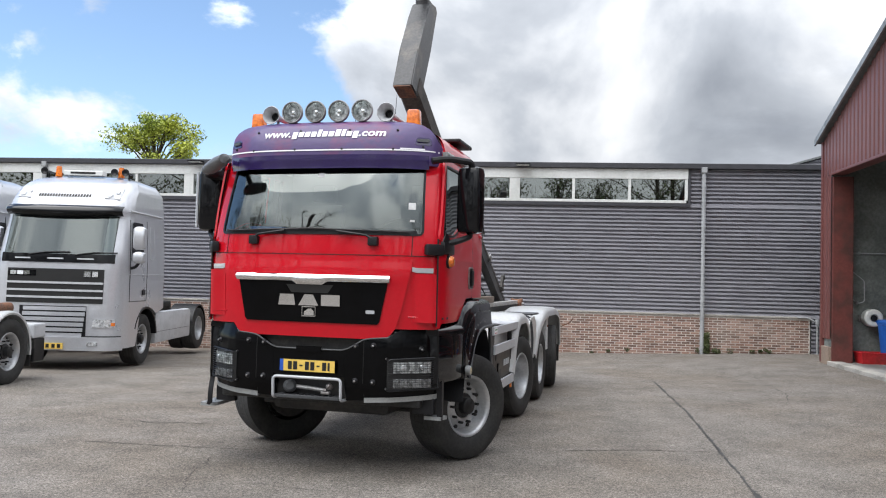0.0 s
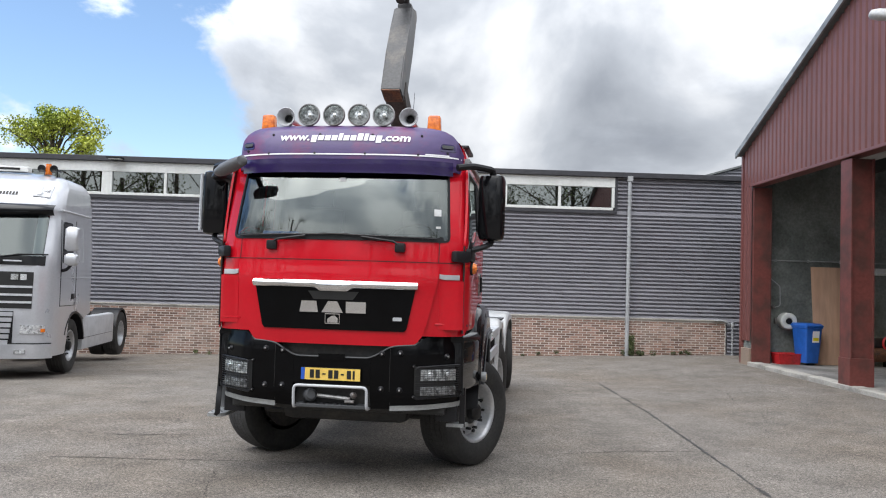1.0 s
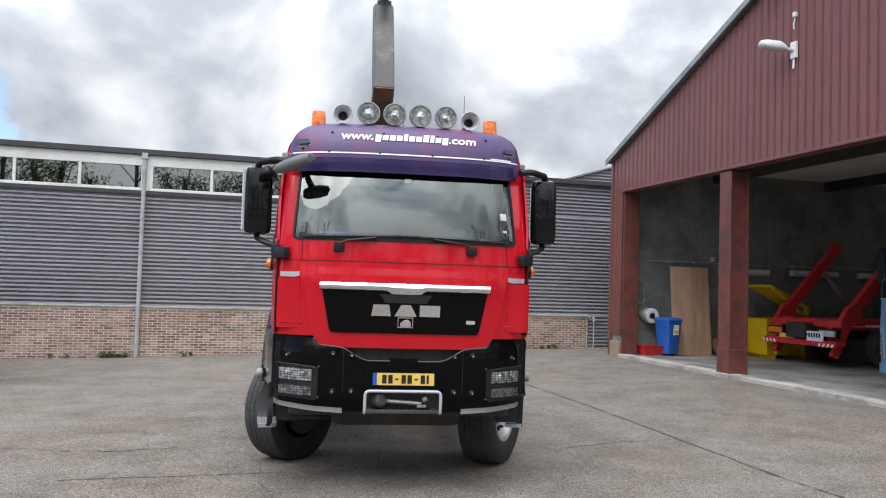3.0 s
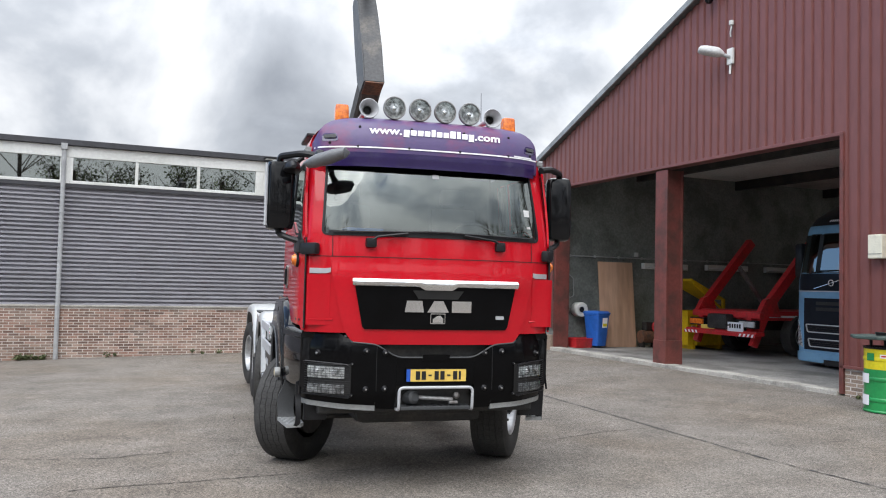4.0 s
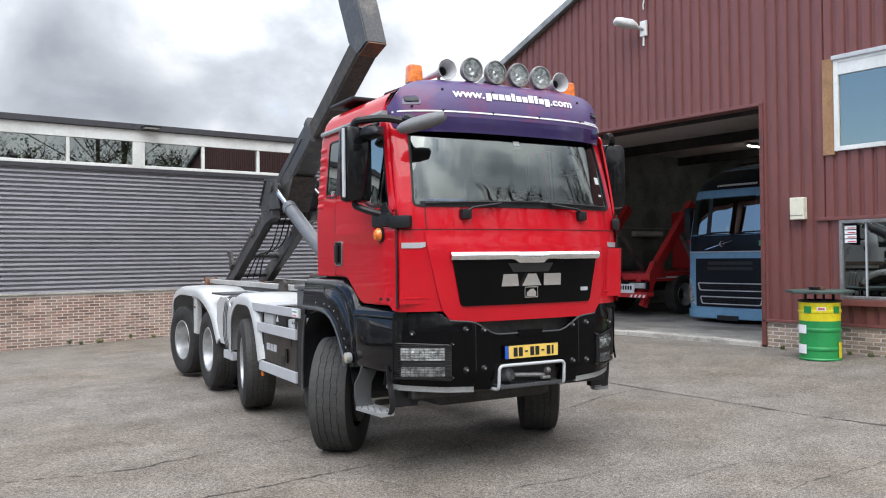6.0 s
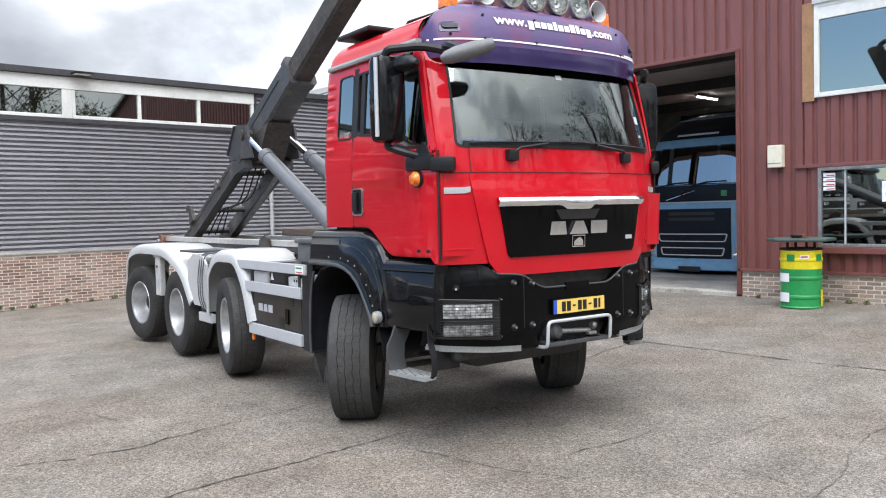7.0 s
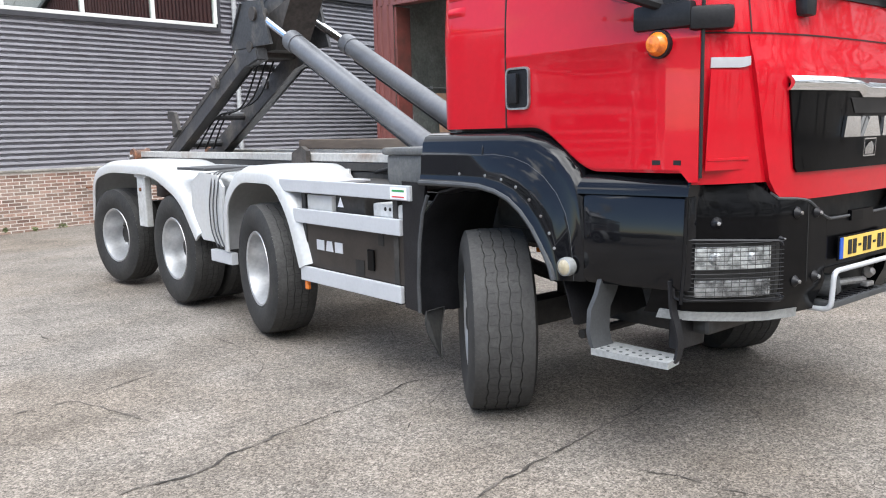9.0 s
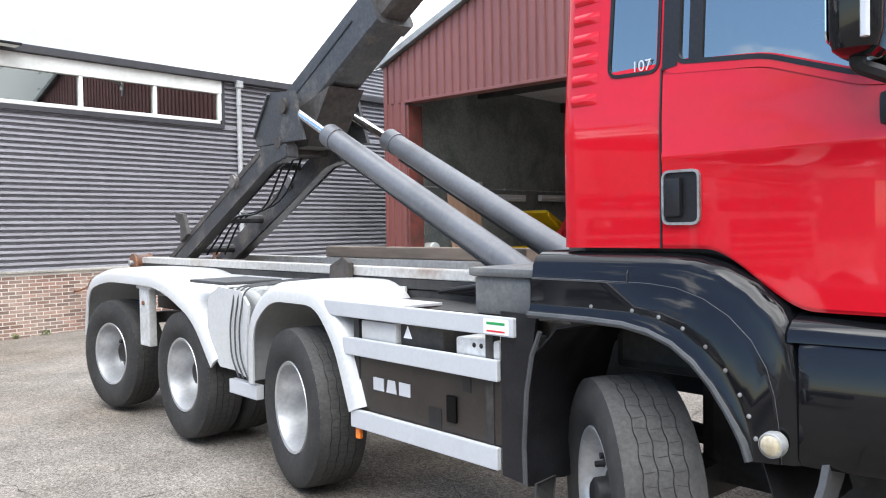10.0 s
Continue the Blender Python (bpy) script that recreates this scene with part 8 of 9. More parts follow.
    band(shape, cab_, "bumper", LIGHT_BLUE, -1.20, 1.20, 0.24, 0.42, 0.06, "light blue bumper", n=20, thick=0.05)
    for s in (-1, 1):
        part("headlight", plate_on(B(), shape.front, refine([(s * u, z) for u, z in ((0.93, 0.52), (1.16, 0.60), (1.17, 1.10), (1.10, 1.12), (1.02, 0.85))][::int(s)], 0.06), 0.03, 0.03), REFLECTOR, cab_, "upright headlight")
        fn = lambda v, z, o, s=s: shape.side(s, v, z, o)
        part("side_window", plate_on(B(), fn, rounded([(0.5, 2.0), (1.2, 2.08), (1.2, 2.8), (0.72, 2.8)], 0.06), 0.008, 0.01), BLACK, cab_)
        rings = [[Vector((s * 1.36 + a * k, 0.45 + b * k, z)) for a, b in rounded([(-0.10, -0.08), (0.10, -0.08), (0.10, 0.08), (-0.10, 0.08)], 0.05, 3)] for z, k in ((2.0, 0.6), (2.05, 1), (2.70, 1), (2.75, 0.6))]
        part("mirror", ring_mesh(B(), rings), PLASTIC, t, smooth=45)
        part("mirror_arm", tube(B(), [(s * 1.15, 0.5, 2.7), (s * 1.36, 0.45, 2.72)], 0.03), PLASTIC, t)
    bars_of_text(shape, cab_, -0.50, 0.50, 3.17, 3.215, 18, WHITE_FILM, 0.02)
    for a in (-0.75, 0.05):
        part("wiper", tube(B(), [shape.front(a, 2.07, 0.05), shape.front(a + 0.3, 2.13, 0.05), shape.front(a + 0.75, 2.14, 0.045)], 0.012), PLASTIC, cab_)
    part("number_plate", box(B(), -0.26, 0.26, -0.10, -0.08, 0.20, 0.31), INK, t, "dark number plate with bars")
    part("chassis_frame", box(B(), -0.43, 0.43, 1.2, 5.6, 0.65, 0.95), CHASSIS, t)
    part("under_body", box(B(), -1.0, 1.0, 0.3, 2.1, 0.35, 1.15), CHASSIS, t)
    w = wheel("steer", t, pose(1.03, 1.38, 0.505), 0.505, 0.32, "front wheel with silver rim")
    for u, v, r in ((-1.03, 1.38, 180), (1.03, 4.9, 0), (-1.03, 4.9, 180)):
        wheel_copy(w, pose(u, v, 0.505, 0, 0, r))
    for ob in t.children:            # the cab sits low on its springs
        if not ob.name.startswith(("wheel", "chassis")):
            ob.location.z -= 0.13
    return t


blue_tractor()


def red_loader():
    """Rear end of a skip loader: low beam, lamps and slanting lift arms."""
    t = thing("skip_loader", "red skip-loader truck with slanting lift arms in the workshop", "truck", pose(9.55, 16.15, SFLOOR, 0, 0, -90))
    deck = part("deck", box(B(), -1.05, 1.05, 0.25, 5.2, 0.86, 1.08, 0.02), DULL_RED, t, "red steel deck")
    part("rear_beam", box(B(), -1.2, 1.2, -0.05, 0.22, 0.50, 0.60, 0.02), DULL_RED, t, "red underrun beam")
    part("beam_lip", box(B(), -1.22, 1.22, -0.10, -0.05, 0.47, 0.55, 0.01), DULL_RED, t)
    part("tail_frame", box(B(), -1.15, 1.15, 0.12, 0.26, 0.90, 1.05, 0.02), DULL_RED, t)
    for s in (-1, 1):
        part("beam_post", box(B(), min(s * 0.75, s * 0.9), max(s * 0.75, s * 0.9), 0.1, 0.3, 0.55, 0.92), DULL_RED, t)
        part("tail_lamp", box(B(), min(s * 0.62, s * 1.1), max(s * 0.62, s * 1.1), -0.02, 0.10, 0.70, 0.83, 0.015), AMBER if s < 0 else WHITE_DIRTY, t)
        part("lamp_housing", box(B(), min(s * 0.60, s * 1.13), max(s * 0.60, s * 1.13), 0.02, 0.14, 0.67, 0.86, 0.015), PLASTIC, t)
        part("lift_arm", bar(B(), (s * 1.05, 0.35, 1.10), (s * 1.05, 1.98, 2.85), 0.16, 0.22), DULL_RED, t, "red slanting lift arm")
        part("arm_foot", prism(B(), [(s * 0.98, 0.1, 0.95), (s * 0.98, 0.8, 0.95), (s * 0.98, 0.62, 1.45), (s * 0.98, 0.35, 1.35)], (s * 0.14, 0, 0)), DULL_RED, t)
        part("stabiliser", bar(B(), (s * 0.95, 0.1, 0.25), (s * 1.0, 0.4, 0.95), 0.14, 0.16), DULL_RED, t)
        part("arm_ram", cyl(B(), (s * 0.9, 2.4, 1.1), (s * 1.0, 1.5, 2.2), 0.06, n=12), STEEL, t, smooth=True)
        part("grey_strip", box(B(), min(s * 1.055, s * 1.065), max(s * 1.055, s * 1.065), 0.5, 3.0, 0.93, 0.98), WHITE_FILM, t)
    for i in range(4):
        for s in (-1, 1):
            part("beam_stripe", prism(B(), [(s * (0.70 + 0.13 * i), -0.104, 0.475), (s * (0.76 + 0.13 * i), -0.104, 0.475), (s * (0.80 + 0.13 * i), -0.104, 0.545), (s * (0.74 + 0.13 * i), -0.104, 0.545)], (0, 0.003, 0)), WHITE_FILM, t)
    part("plate", box(B(), -0.62, -0.15, -0.06, -0.03, 0.60, 0.70), PLATE_YELLOW, t, "yellow plate with bars")
    part("plate", box(B(), 0.30, 0.80, -0.06, -0.03, 0.58, 0.80), WHITE_FILM, t, "white plate with bars")
    for i in range(5):
        part("plate_bar", box(B(), 0.36 + 0.08 * i, 0.41 + 0.08 * i, -0.064, -0.0605, 0.66, 0.76), INK, t)
    part("coupling", box(B(), -0.35, 0.30, -0.12, 0.2, 0.62, 0.98, 0.05), CHASSIS, t, "oily black tow coupling", smooth=True)
    for i in range(4):
        part("hose", tube(B(), bend([(-0.4 + 0.2 * i, 0.0, 0.95), (-0.35 + 0.2 * i, -0.12, 0.85 - 0.04 * i), (-0.25 + 0.2 * i, -0.06, 0.72)], 0.08), 0.016), GREEN if i == 1 else PLASTIC, t, smooth=True)
    part("chassis_frame", box(B(), -0.43, 0.43, 0.2, 5.2, 0.6, 0.86), CHASSIS, t)
    w = wheel("deep", t, pose(1.0, 1.55, 0.5), 0.5, 0.32, "dusty twin wheel")
    for u, v, r in ((-1.0, 1.55, 180), (1.0, 4.6, 0), (-1.0, 4.6, 180)):
        wheel_copy(w, pose(u, v, 0.5, 0, 0, r))
    part("front_cab", box(B(), -1.15, 1.15, 4.0, 5.8, 1.1, 2.8, 0.1), DULL_RED, t)
    return t


red_loader()


def wheelie_bin():
    t = thing("wheelie_bin", "blue plastic wheelie bin with paper label by the wall", "bin", pose(7.44, 18.34, SFLOOR, 0, 0, 12) @ Matrix.Diagonal((0.74, 0.8, 0.9, 1)))
    rings = [[Vector((a, b, z)) for a, b in rounded([(-w, -d), (w, -d), (w, d), (-w, d)], 0.05, 3)] for z, w, d in ((0.06, 0.22, 0.24), (0.5, 0.255, 0.28), (0.92, 0.285, 0.32), (0.93, 0.305, 0.345), (0.97, 0.305, 0.345))]
    part("body", ring_mesh(B(), rings), BIN_BLUE, t, smooth=45)
    lid = [[Vector((a, b, z)) for a, b in rounded([(-w, -d), (w, -d), (w, d + 0.06), (-w, d + 0.06)], 0.05, 3)] for z, w, d in ((0.972, 0.315, 0.36), (1.0, 0.315, 0.36), (1.05, 0.26, 0.28))]
    part("lid", ring_mesh(B(), lid), BIN_BLUE, t, smooth=45)
    part("handle", tube(B(), [(-0.2, 0.42, 0.98), (0.2, 0.42, 0.98)], 0.02), BIN_BLUE, t)
    for s in (-1, 1):
        part("wheel", cyl(B(), (s * 0.20, 0.26, 0.1), (s * 0.26, 0.26, 0.1), 0.1, n=16), RUBBER, t)
    part("label", plate_on(B(), lambda u, z, o: Vector((u, -0.29 - 0.09 * (z - 0.55) - o, z)), [(-0.06, 0.58), (0.17, 0.58), (0.17, 0.86), (-0.06, 0.86)], 0.012, 0.01), WHITE_FILM, t, "white paper label")
    part("label_bar", plate_on(B(), lambda u, z, o: Vector((u, -0.29 - 0.09 * (z - 0.55) - o, z)), [(-0.04, 0.62), (0.15, 0.62), (0.15, 0.70), (-0.04, 0.70)], 0.016, 0.003), DRUM_YELLOW, t)


wheelie_bin()


def red_crate():
    t = thing("crate", "small open red plastic crate on the workshop floor", "crate", pose(7.02, 18.45, SFLOOR, 0, 0, 5))
    body = ring_mesh(B(), [[Vector((a, b, z)) for a, b in ((-w, -d), (w, -d), (w, d), (-w, d))] for z, w, d in ((0.0, 0.24, 0.16), (0.24, 0.28, 0.2), (0.24, 0.265, 0.185), (0.02, 0.225, 0.145))])
    part("body", body, DULL_RED, t)
    part("rim", tube(B(), [(-0.28, -0.2, 0.235), (0.28, -0.2, 0.235), (0.28, 0.2, 0.235), (-0.28, 0.2, 0.235), (-0.28, -0.2, 0.235)], 0.014, 6), DULL_RED, t)


red_crate()


def hose_reel():
    t = thing("hose_reel", "white wall-mounted paper roll holder on the dark wall", "reel", pose(7.12, 18.68, 1.10, 0, 0, 0))
    part("drum", lathe(B(), [(0.0, -0.13), (0.17, -0.13), (0.19, -0.1), (0.19, 0.12), (0.17, 0.14), (0.09, 0.14), (0.085, 0.10), (0.0, 0.10)], 28, pose(0, 0, 0, 90)), WHITE_PVC, t, smooth=True)
    part("core", lathe(B(), [(0.0, 0.145), (0.06, 0.145), (0.07, 0.13)], 20, pose(0, 0, 0, 90)), PLASTIC, t)
    part("bracket", box(B(), -0.24, 0.24, 0.08, 0.15, -0.08, 0.05, 0.01), STEEL, t)
    part("side_arm", box(B(), 0.20, 0.24, -0.15, 0.1, -0.05, 0.02, 0.005), STEEL, t)


hose_reel()


def plywood():
    bm = box(B(), 0.04, 1.14, -0.011, 0.011, 0, 2.25, 0.002, 1)
    solid("plywood_sheet", bm, PLY, "large brown plywood sheet leaning on the dark wall", "board", pose(7.62, 18.42, SFLOOR, -6, 0, 0))


plywood()


def yellow_container():
    t = thing("waste_container", "yellow steel waste container with its lid open", "container", pose(10.35, 17.95, SFLOOR))
    body = ring_mesh(B(), [[Vector((a, b, z)) for a, b in ((-w, -d), (w, -d), (w, d), (-w, d))] for z, w, d in ((0.10, 0.62, 0.42), (0.95, 0.72, 0.52), (1.0, 0.74, 0.54), (1.0, 0.69, 0.49), (0.2, 0.58, 0.38))])
    part("body", body, YELLOW, t)
    for s in (-1, 1):
        part("skid", box(B(), s * 0.45 - 0.05, s * 0.45 + 0.05, -0.45, 0.45, 0.0, 0.11), YELLOW, t)
        part("rib", box(B(), s * 0.4 - 0.03, s * 0.4 + 0.03, -0.55, -0.44, 0.12, 0.96), YELLOW, t)
    lid = part("lid", prism(B(), [(-0.60, -0.5, 1.78), (0.48, -0.5, 1.30), (0.50, -0.5, 1.34), (-0.58, -0.5, 1.84)], (0, 0.95, 0)), YELLOW, t, "open yellow lid")
    part("lid_rib", prism(B(), [(-0.55, -0.52, 1.70), (0.44, -0.52, 1.02), (0.47, -0.52, 1.06), (-0.53, -0.52, 1.79)], (0, 0.03, 0)), YELLOW, t)
    part("hinge", cyl(B(), (0.5, -0.5, 1.2), (0.5, 0.45, 1.2), 0.02, n=8), STEEL, t)
    part("hinge_post", box(B(), 0.46, 0.54, -0.5, -0.44, 0.95, 1.33), YELLOW, t)
    part("label", box(B(), -0.62, -0.48, -0.56, -0.545, 0.45, 0.62), WHITE_FILM, t)


yellow_container()


def compressor():
    t = thing("compressor", "small rusty red compressor beside the container", "compressor", pose(9.05, 18.3, SFLOOR))
    part("tank", cyl(B(), (-0.25, 0, 0.28), (0.25, 0, 0.28), 0.17, n=16), RUST, t, smooth=True)
    part("motor", box(B(), -0.15, 0.15, -0.1, 0.1, 0.44, 0.66, 0.03), CHASSIS, t)
    part("guard", lathe(B(), [(0.16, 0.0), (0.18, 0.02), (0.18, 0.06), (0.16, 0.08)], 16, pose(0.2, -0.1, 0.55, 90, 0, 0), True), DULL_RED, t)
    for s in (-1, 1):
        part("foot", box(B(), s * 0.2 - 0.03, s * 0.2 + 0.03, -0.1, 0.1, 0.0, 0.15), CHASSIS, t)


compressor()


def wall_strip(x0, x1, z, lit):
    t = solid("strip_light", box(B(), x0, x1, 18.70, 18.83, z - 0.06, z + 0.10, 0.01), WHITE_PVC, "long white strip light on the dark workshop wall", "lamp", group="wall strip lights")
    part("tube", cyl(B(), (x0 + 0.05, 18.68, z), (x1 - 0.05, 18.68, z), 0.018, n=8), WHITE_FILM, t)


for a, b, z in ((9.2, 10.7, 2.28), (11.4, 12.9, 2.30), (13.6, 15.0, 2.30)):
    wall_strip(a, b, z, True)


def conduit():
    bm = tube(B(), [(6.5, 18.80, 2.50), (24, 18.80, 2.50)], 0.018, 6)
    t = solid("wall_conduit", bm, PIPE_GREY, "thin grey pipe along the dark workshop wall", "pipe")
    for x_ in span(6.9, 13, 8):
        part("clip", box(B(), x_ - 0.015, x_ + 0.015, 18.775, 18.83, 2.47, 2.54), PIPE_GREY, t)
    part("socket", box(B(), 8.95, 9.05, 18.76, 18.83, 2.54, 2.66, 0.01), WHITE_DIRTY, t)
    tap = tube(B(), bend([(6.75, 18.78, 2.1), (6.75, 18.78, 1.5), (6.85, 18.74, 1.4), (7.0, 18.76, 1.45), (7.0, 18.78, 1.9), (6.75, 18.78, 2.1)], 0.05), 0.012, 6)
    solid("tap_pipes", tap, PIPE_GREY, "thin water pipes with a tap on the workshop wall", "pipe")
    solid("tap", lathe(B(), [(0.0, 0.05), (0.03, 0.05), (0.045, 0.02), (0.03, -0.05), (0.0, -0.06)], 10, pose(6.82, 18.74, 1.42, 90)), STEEL, "small metal tap on the workshop wall", "tap", smooth=True)


conduit()


def ceiling_tube(x_, y_):
    t = solid("tube_light", box(B(), x_ - 0.6, x_ + 0.6, y_ - 0.05, y_ + 0.05, 4.78, 4.86, 0.01), WHITE_PVC, "lit tube light under the workshop ceiling", "lamp", group="ceiling tube lights")
    part("tube", cyl(B(), (x_ - 0.56, y_, 4.76), (x_ + 0.56, y_, 4.76), 0.02, n=8), TUBE, t)


for x_, y_ in ((15.2, 15.4), (17.6, 15.4), (17.5, 11.0)):
    ceiling_tube(x_, y_)


# ---- drum used as a standing table ----
def drum_table():
    gz = ground_z(5.46, 8.46)
    t = thing("drum_table", "green and yellow oil drum used as standing table", "table", pose(5.46, 8.46, gz))
    R = 0.29

    def hoop(z0, z1, material, label):
        prof = [(R, z0), (R, (z0 + z1) / 2 - 0.03)] + [(R + 0.010 * math.cos(a), (z0 + z1) / 2 + 0.03 * math.sin(a)) for a in span(-1.5, 1.5, 5)] + [(R, (z0 + z1) / 2 + 0.03), (R, z1)]
        return part("drum_section", lathe(B(), prof, 40, Matrix()), material, t, label, smooth=True)

    part("base_rim", lathe(B(), [(0.0, 0.012), (R, 0.012), (R + 0.012, 0.0), (R + 0.014, 0.015), (R + 0.004, 0.03)], 40), GREEN, t, smooth=True)
    hoop(0.02, 0.31, GREEN, "green lower drum")
    hoop(0.31, 0.58, GREEN, "green drum middle")
    hoop(0.58, 0.86, DRUM_YELLOW, "yellow drum top")
    part("top_rim", lathe(B(), [(R, 0.855), (R + 0.012, 0.86), (R + 0.012, 0.885), (R - 0.004, 0.885), (R - 0.01, 0.85), (0.0, 0.85)], 40), PLASTIC, t, smooth=True)
    for i in range(4):
        a = math.pi / 4 + i * math.pi / 2
        part("leg", cyl(B(), (0.2 * math.cos(a), 0.2 * math.sin(a), 0.85), (0.2 * math.cos(a), 0.2 * math.sin(a), 1.0), 0.02, n=8), PLASTIC, t)
    part("table_top", ring_mesh(B(), [[Vector((0.48 * k * math.cos(a), 0.48 * k * math.sin(a), z)) for a in (math.pi / 8 + math.pi / 4 * j for j in range(8))] for z, k in ((0.99, 0.98), (1.0, 1.0), (1.025, 1.0), (1.035, 0.985))]), GREEN_GREY, t, "dark grey-green eight-sided top")
    ash = part("ashtray", lathe(B(), [(0.0, 1.045), (0.06, 1.045), (0.08, 1.08), (0.085, 1.08), (0.07, 1.037), (0.0, 1.037)], 16, pose(-0.05, 0.05, 0)), PLASTIC, t, smooth=True)
    part("small_box", box(B(), 0.02, 0.14, -0.02, 0.06, 1.037, 1.08, 0.005), RUST, t)

    def on_drum(a, z, o):
        return Vector(((R + 0.012 + o) * math.cos(a), (R + 0.012 + o) * math.sin(a), z))

    for a0, a1, z0, z1, mt, lb in ((2.85, 3.25, 0.70, 0.80, GREEN, "plain green shape"), (4.3, 4.68, 0.70, 0.80, GREEN, "plain green shape"), (3.50, 3.92, 0.74, 0.79, WHITE_FILM, "white label with red bar"),
                                   (2.30, 2.98, 0.39, 0.52, WHITE_FILM, "white sticker"), (2.30, 2.98, 0.09, 0.23, WHITE_FILM, "white sticker"), (4.62, 4.95, 0.03, 0.27, DRUM_YELLOW, "yellow sticker")):
        part("sticker", sheet(B(), on_drum, span(a0, a1, 6), [z0, z1]), mt, t, lb)
    part("sticker_bar", sheet(B(), lambda a, z, o: on_drum(a, z, 0.003), span(3.56, 3.86, 5), [0.755, 0.775]), DULL_RED, t)


drum_table()


# ---- asphalt joints and cracks ----
strip_on_ground("tar_joint", [(2.05, 15.2), (2.04, 11.7), (1.93, 9.6), (1.86, 7.8), (1.82, 6.9), (1.9, 5.6), (2.0, 3.0)], 0.042, TAR, "dark tar-filled joint", 0.004, 2)
strip_on_ground("tar_joint", [(1.9, 8.95), (1.0, 8.85), (0.2, 8.6)], 0.022, CRACK, "", 0.008, 3)
for k, (pts, w) in enumerate((([(4.18, 17.35), (4.0, 15.6), (3.95, 13.8), (3.6, 12.6)], 0.03),
                              ([(-5.6, 9.35), (-5.17, 9.21), (-4.77, 9.07), (-4.41, 9.06), (-3.81, 9.16)], 0.036),
                              ([(-3.81, 9.16), (-3.55, 9.16), (-3.15, 9.13), (-2.8, 9.21), (-2.36, 9.14)], 0.02),
                              ([(-4.9, 7.86), (-4.36, 7.84), (-3.83, 7.85), (-3.13, 7.87), (-2.6, 7.88), (-2.15, 7.9), (-1.55, 7.86)], 0.032),
                              ([(-3.06, 7.51), (-3.04, 7.28), (-3.04, 6.95), (-2.89, 6.57), (-2.78, 6.24)], 0.014),
                              ([(-5.2, 10.6), (-4.7, 10.65), (-4.35, 10.6), (-4.25, 10.27), (-4.19, 9.9)], 0.022),
                              ([(-4.35, 10.6), (-3.95, 10.72), (-3.51, 10.86), (-3.2, 10.82)], 0.014),
                              ([(-3.92, 12.95), (-3.72, 12.7), (-3.73, 12.3)], 0.022),
                              ([(-6.5, 12.2), (-5.2, 11.6), (-4.2, 11.9), (-3.0, 11.7)], 0.014),
                              ([(-6.0, 14.2), (-4.5, 13.6), (-3.2, 13.9)], 0.018),
                              ([(-1.77, 6.03), (-1.27, 6.02), (-0.46, 6.01)], 0.012),
                              ([(-3.4, 5.2), (-2.0, 5.1), (-0.6, 5.35), (0.9, 5.2), (2.0, 5.3)], 0.012),
                              ([(-0.5, 10.2), (0.8, 9.9), (1.9, 10.1)], 0.014),
                              ([(3.4, 9.6), (4.1, 8.6), (4.0, 7.2), (4.6, 6.1)], 0.016),
                              ([(1.9, 7.9), (2.9, 7.4), (3.9, 7.5), (4.9, 7.2)], 0.014))):
    strip_on_ground("crack", pts, 0.62 * w, CRACK, "" if k else "fine dark crack in the asphalt", 0.016, 10 + k)


rndc = random.Random(21)
for k in range(18):
    x_, y_ = rndc.uniform(-8, 5.2), rndc.uniform(2.6, 15)
    a = rndc.choice((0.05, 0.1, 1.45, 3.0)) + rndc.uniform(-0.35, 0.35)
    pts = [(x_, y_)]
    for _ in range(rndc.randint(3, 8)):
        a += rndc.uniform(-0.5, 0.5)
        x_, y_ = x_ + 0.42 * math.cos(a), y_ + 0.42 * math.sin(a)
        pts.append((x_, y_))
    strip_on_ground("hairline_crack", pts, rndc.uniform(0.004, 0.008), CRACK, "", 0.013, 40 + k)


# ---- planting ----
def leaf_cloud(name, centres, count, size, material, label, seed, category="", kind="", parent=None):
    """Many small leaf quads round clump centres (x, y, z, radius)."""
    rnd_ = random.Random(seed)
    verts, faces = [], []
    for cx, cy, cz, r in centres:
        for _ in range(count):
            d = Vector((rnd_.gauss(0, 1), rnd_.gauss(0, 1), rnd_.gauss(0, 1))).normalized() * r * rnd_.random() ** 0.45
            c = Vector((cx, cy, cz)) + Vector((d.x, d.y, d.z * 0.85))
            q = Euler((rnd_.uniform(-1.2, 1.2), rnd_.uniform(-1.2, 1.2), rnd_.uniform(0, 6.3))).to_matrix()
            s = size * rnd_.uniform(0.6, 1.3)
            k = len(verts)
            verts += [c + q @ Vector(p) for p in ((-s * 0.5, 0, 0), (0, -s * 0.32, s * 0.05), (s * 0.5, 0, 0), (0, s * 0.32, s * 0.05))]
            faces.append((k, k + 1, k + 2, k + 3))
    me = bpy.data.meshes.new(name)
    me.from_pydata(verts, [], faces)
    me.materials.append(material)
    ob = new(name, me)
    ob.parent = parent
    return tagged(ob, label, category, "", kind)


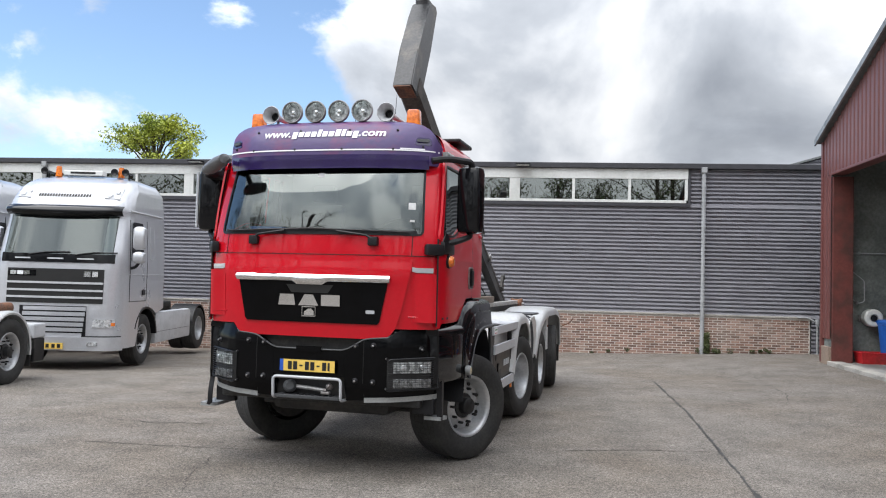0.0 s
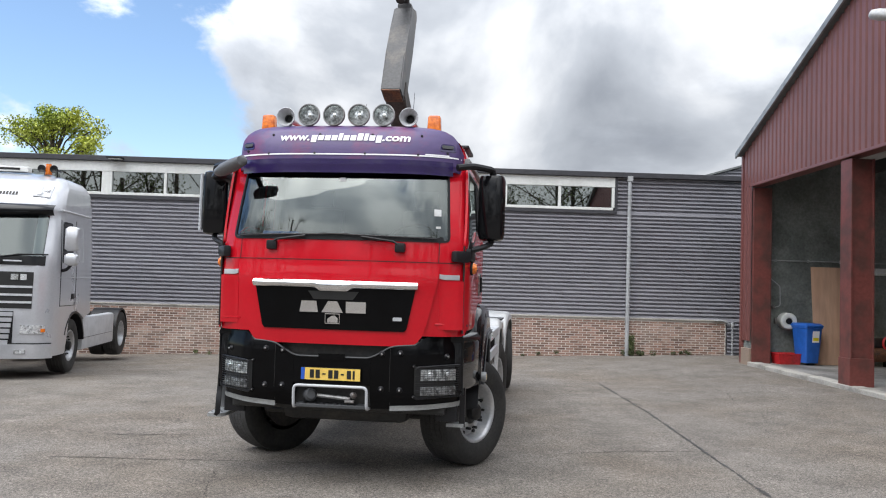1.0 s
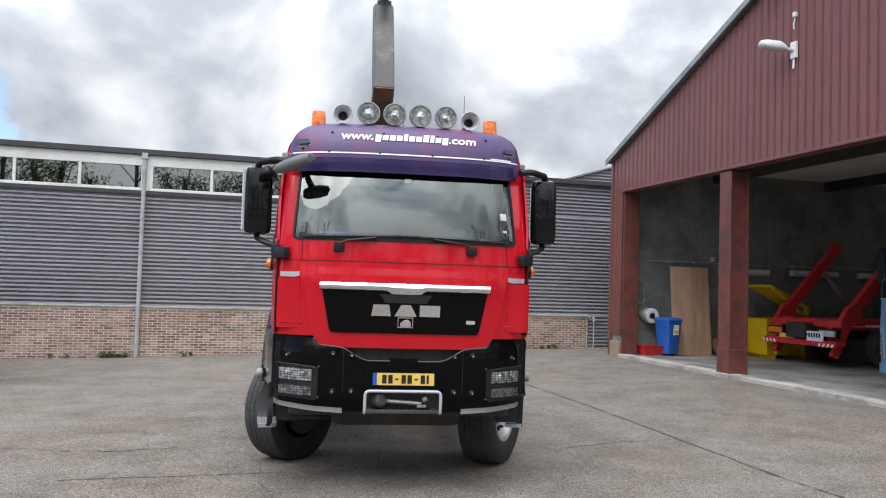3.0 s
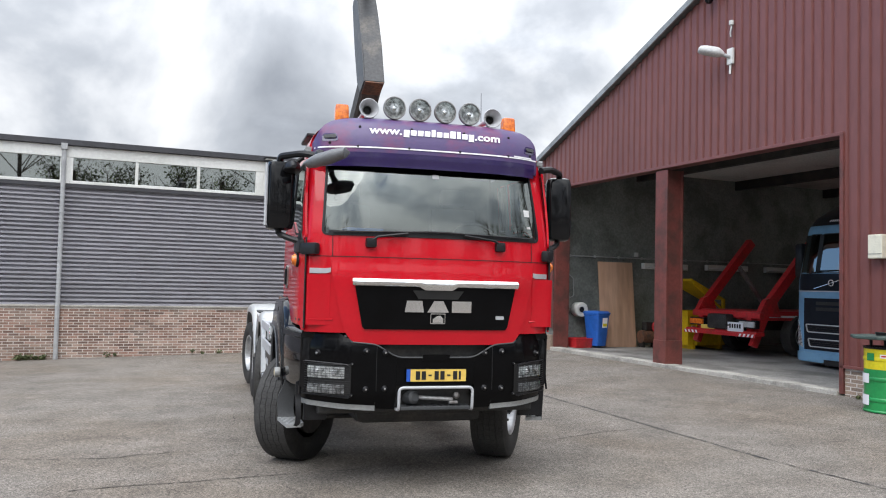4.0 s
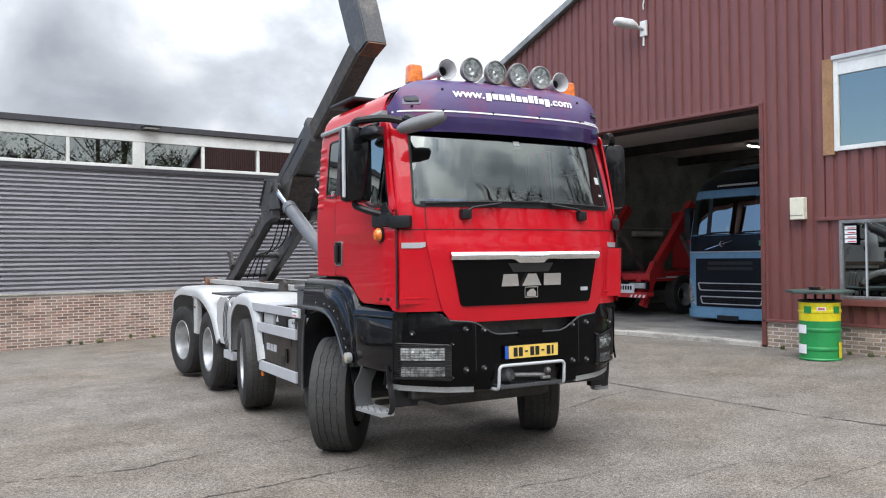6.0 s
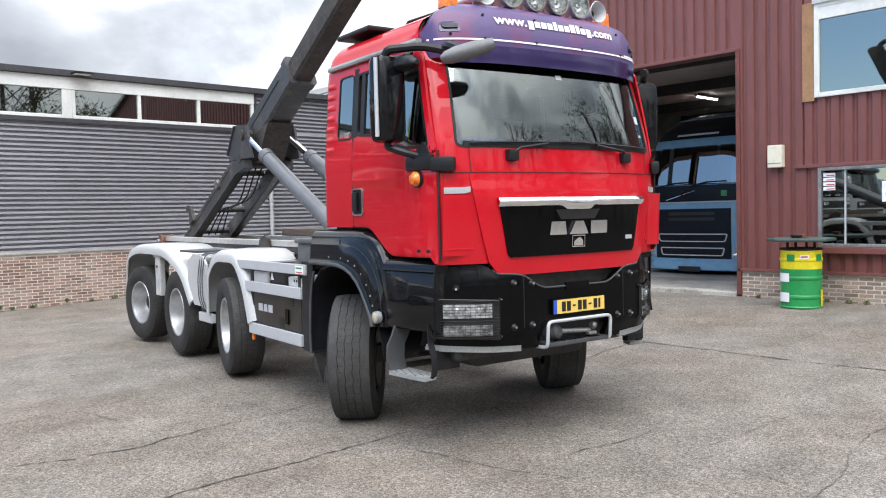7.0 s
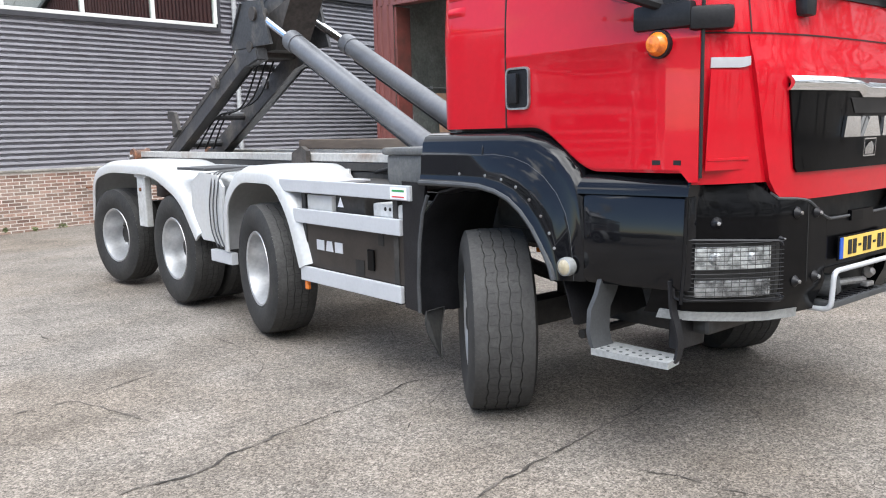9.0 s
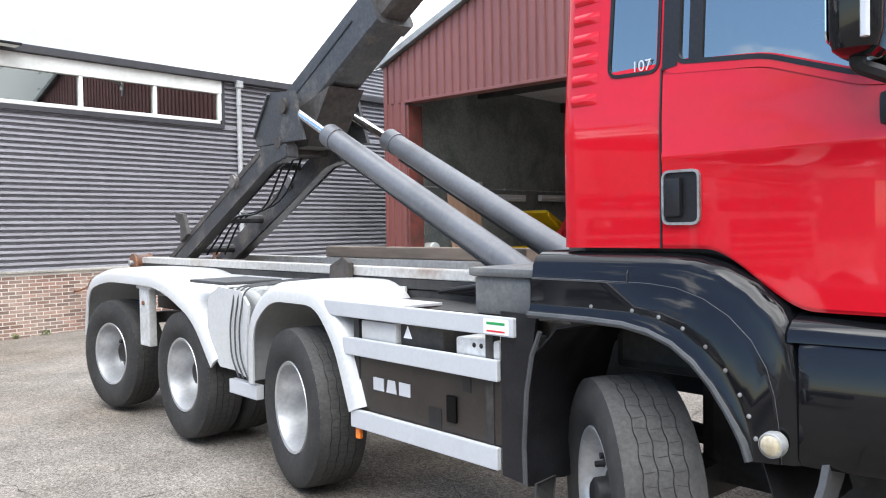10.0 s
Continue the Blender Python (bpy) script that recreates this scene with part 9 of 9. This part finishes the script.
def young_tree(x_, y_, top, spread, seed):
    rnd_ = random.Random(seed)
    g = ground_z(x_, y_)
    t = thing("tree", "tree in fresh green leaf behind the long building", "tree", pose(x_, y_, 0))
    trunk = tube(B(), [(0, 0, g - 0.1), (0.05, 0.02, 1.5), (-0.03, 0.05, 3.2), (0.05, 0, top - 2.0)], 0.16, 10)
    clumps = []
    for i in range(46):
        a, h = rnd_.uniform(0, 6.28), rnd_.random()
        rad = spread * (0.35 + 0.65 * math.sin(math.pi * (0.15 + 0.75 * h))) * rnd_.uniform(0.3, 1.0)
        c = Vector((rad * math.cos(a), rad * math.sin(a), top - 3.9 + 3.6 * h))
        tube(trunk, [(0, 0, max(1.8, c.z - 1.6)), (c.x * 0.5, c.y * 0.5, c.z - 0.5), c], 0.03, 5)
        clumps.append((*c, rnd_.uniform(0.4, 0.75)))
    part("trunk", trunk, BARK, t)
    leaf_cloud("crown", clumps, 300, 0.115, LEAF, "", seed, parent=t)


young_tree(-16.1, 32.0, 8.3, 2.2, 5)
young_tree(-20.6, 34.0, 6.4, 1.1, 8)

rndt = random.Random(3)
far_clumps = []
belt_wood = B()
for i in range(30):
    a = -3.05 + 2.85 * (i + rndt.uniform(-0.4, 0.4)) / 30
    dist = rndt.uniform(18, 25)
    bx_, by_ = -4 + dist * math.cos(a), 4 + dist * math.sin(a)
    h = rndt.choice((8.5, 10.5, 12.5, 14.5, 16.0)) * rndt.uniform(0.9, 1.1)
    tube(belt_wood, [(bx_, by_, -0.2), (bx_ + 0.1, by_, h * 0.5), (bx_, by_ + 0.1, h * 0.92)], 0.14, 6)
    for z_ in range(26):
        k = rndt.uniform(0.12, 1.0)
        wide = h * 0.26 * math.sin(math.pi * min(0.97, 0.2 + 0.75 * k))
        c = Vector((bx_ + rndt.uniform(-1, 1) * wide * 1.3, by_ + rndt.uniform(-1, 1) * wide, h * k))
        tube(belt_wood, [(bx_, by_, h * k * 0.75), c], 0.04, 4)
        for _ in range(5):
            tube(belt_wood, [c, c + Vector((rndt.uniform(-1, 1), rndt.uniform(-1, 1), rndt.uniform(0.1, 1.3)))], 0.014, 3)
        far_clumps.append((*c, rndt.uniform(0.7, 1.35)))
belt = leaf_cloud("tree_belt", far_clumps, 60, 0.2, LEAF_DARK, "belt of trees and bushes across the yard", 6, "trees", "stuff")
part("branches", belt_wood, BARK, belt)

tufts = []
for i in range(46):
    x_ = rndt.choice((rndt.uniform(3.9, 4.5), rndt.uniform(-6.2, -5.4), rndt.uniform(-9, 6.4)))
    tufts.append((x_, WALL_Y - rndt.uniform(0.05, 0.16), ground_z(x_, WALL_Y) + rndt.uniform(0.02, 0.10), rndt.uniform(0.04, 0.10)))
for i in range(14):
    tufts.append((4.13, WALL_Y - 0.12, ground_z(4.1, WALL_Y) + 0.05 + 0.035 * i, 0.09))
for i in range(6):
    y_ = rndt.uniform(7, 9.9)
    tufts.append((SX - rndt.uniform(0.03, 0.1), y_, ground_z(SX, y_) + 0.02, 0.04))
leaf_cloud("weeds", tufts, 40, 0.05, LEAF_DARK, "thin weeds along the foot of the walls", 9, "weeds", "stuff")


# ---- bricks ----
def joined_bricks(name, rows, m, material, parent):
    verts, faces = [], []
    b, H, D = 0.002, 0.05, 0.004
    for x_, L, z_ in rows:
        k = len(verts)
        verts += [m @ Vector(p) for p in ((x_ - L / 2, 0, z_), (x_ + L / 2, 0, z_), (x_ + L / 2, 0, z_ + H), (x_ - L / 2, 0, z_ + H), (x_ - L / 2 + b, -D, z_ + b), (x_ + L / 2 - b, -D, z_ + b), (x_ + L / 2 - b, -D, z_ + H - b), (x_ - L / 2 + b, -D, z_ + H - b))]
        faces += [(k + 4, k + 5, k + 6, k + 7), (k, k + 1, k + 5, k + 4), (k + 1, k + 2, k + 6, k + 5), (k + 2, k + 3, k + 7, k + 6), (k + 3, k, k + 4, k + 7)]
    me = bpy.data.meshes.new(name)
    me.from_pydata(verts, [], faces)
    me.materials.append(material)
    ob = new(name, me)
    ob.parent = parent
    return tagged(ob, kind="stuff")


def single_bricks(rows, m, material, parent):
    shared = {}
    for x_, L, z_ in rows:
        key = round(L, 2)
        if key not in shared:
            shared[key] = finish("brick", brick_mesh(None, key, 0.05, 0.005), material)
        ob = new("brick", shared[key])
        ob.parent = parent
        ob.matrix_local = m @ Matrix.Translation((x_, 0, z_))


face_back = Matrix.Translation((0, WALL_Y - 0.02, 0))
rows_back = brick_courses(-20.0, 6.62, -0.40, 0.95)
near_rows = [r for r in rows_back if 1.2 < r[0] < 4.4]
joined_bricks("brick_rows", [r for r in rows_back if not 1.2 < r[0] < 4.4], face_back, BRICK, wall_back)
single_bricks(near_rows[:300], face_back, BRICK, wall_back)
joined_bricks("brick_row", near_rows[300:], face_back, BRICK, wall_back)
face_shed = Matrix.Translation((SX + 0.02, 0, 0)) @ pose(0, 0, 0, 0, 0, -90)
single_bricks(brick_courses(-(DOOR_R - 0.06), -4.2, -0.02, 0.50), face_shed, BRICK_DARK, wall_shed)
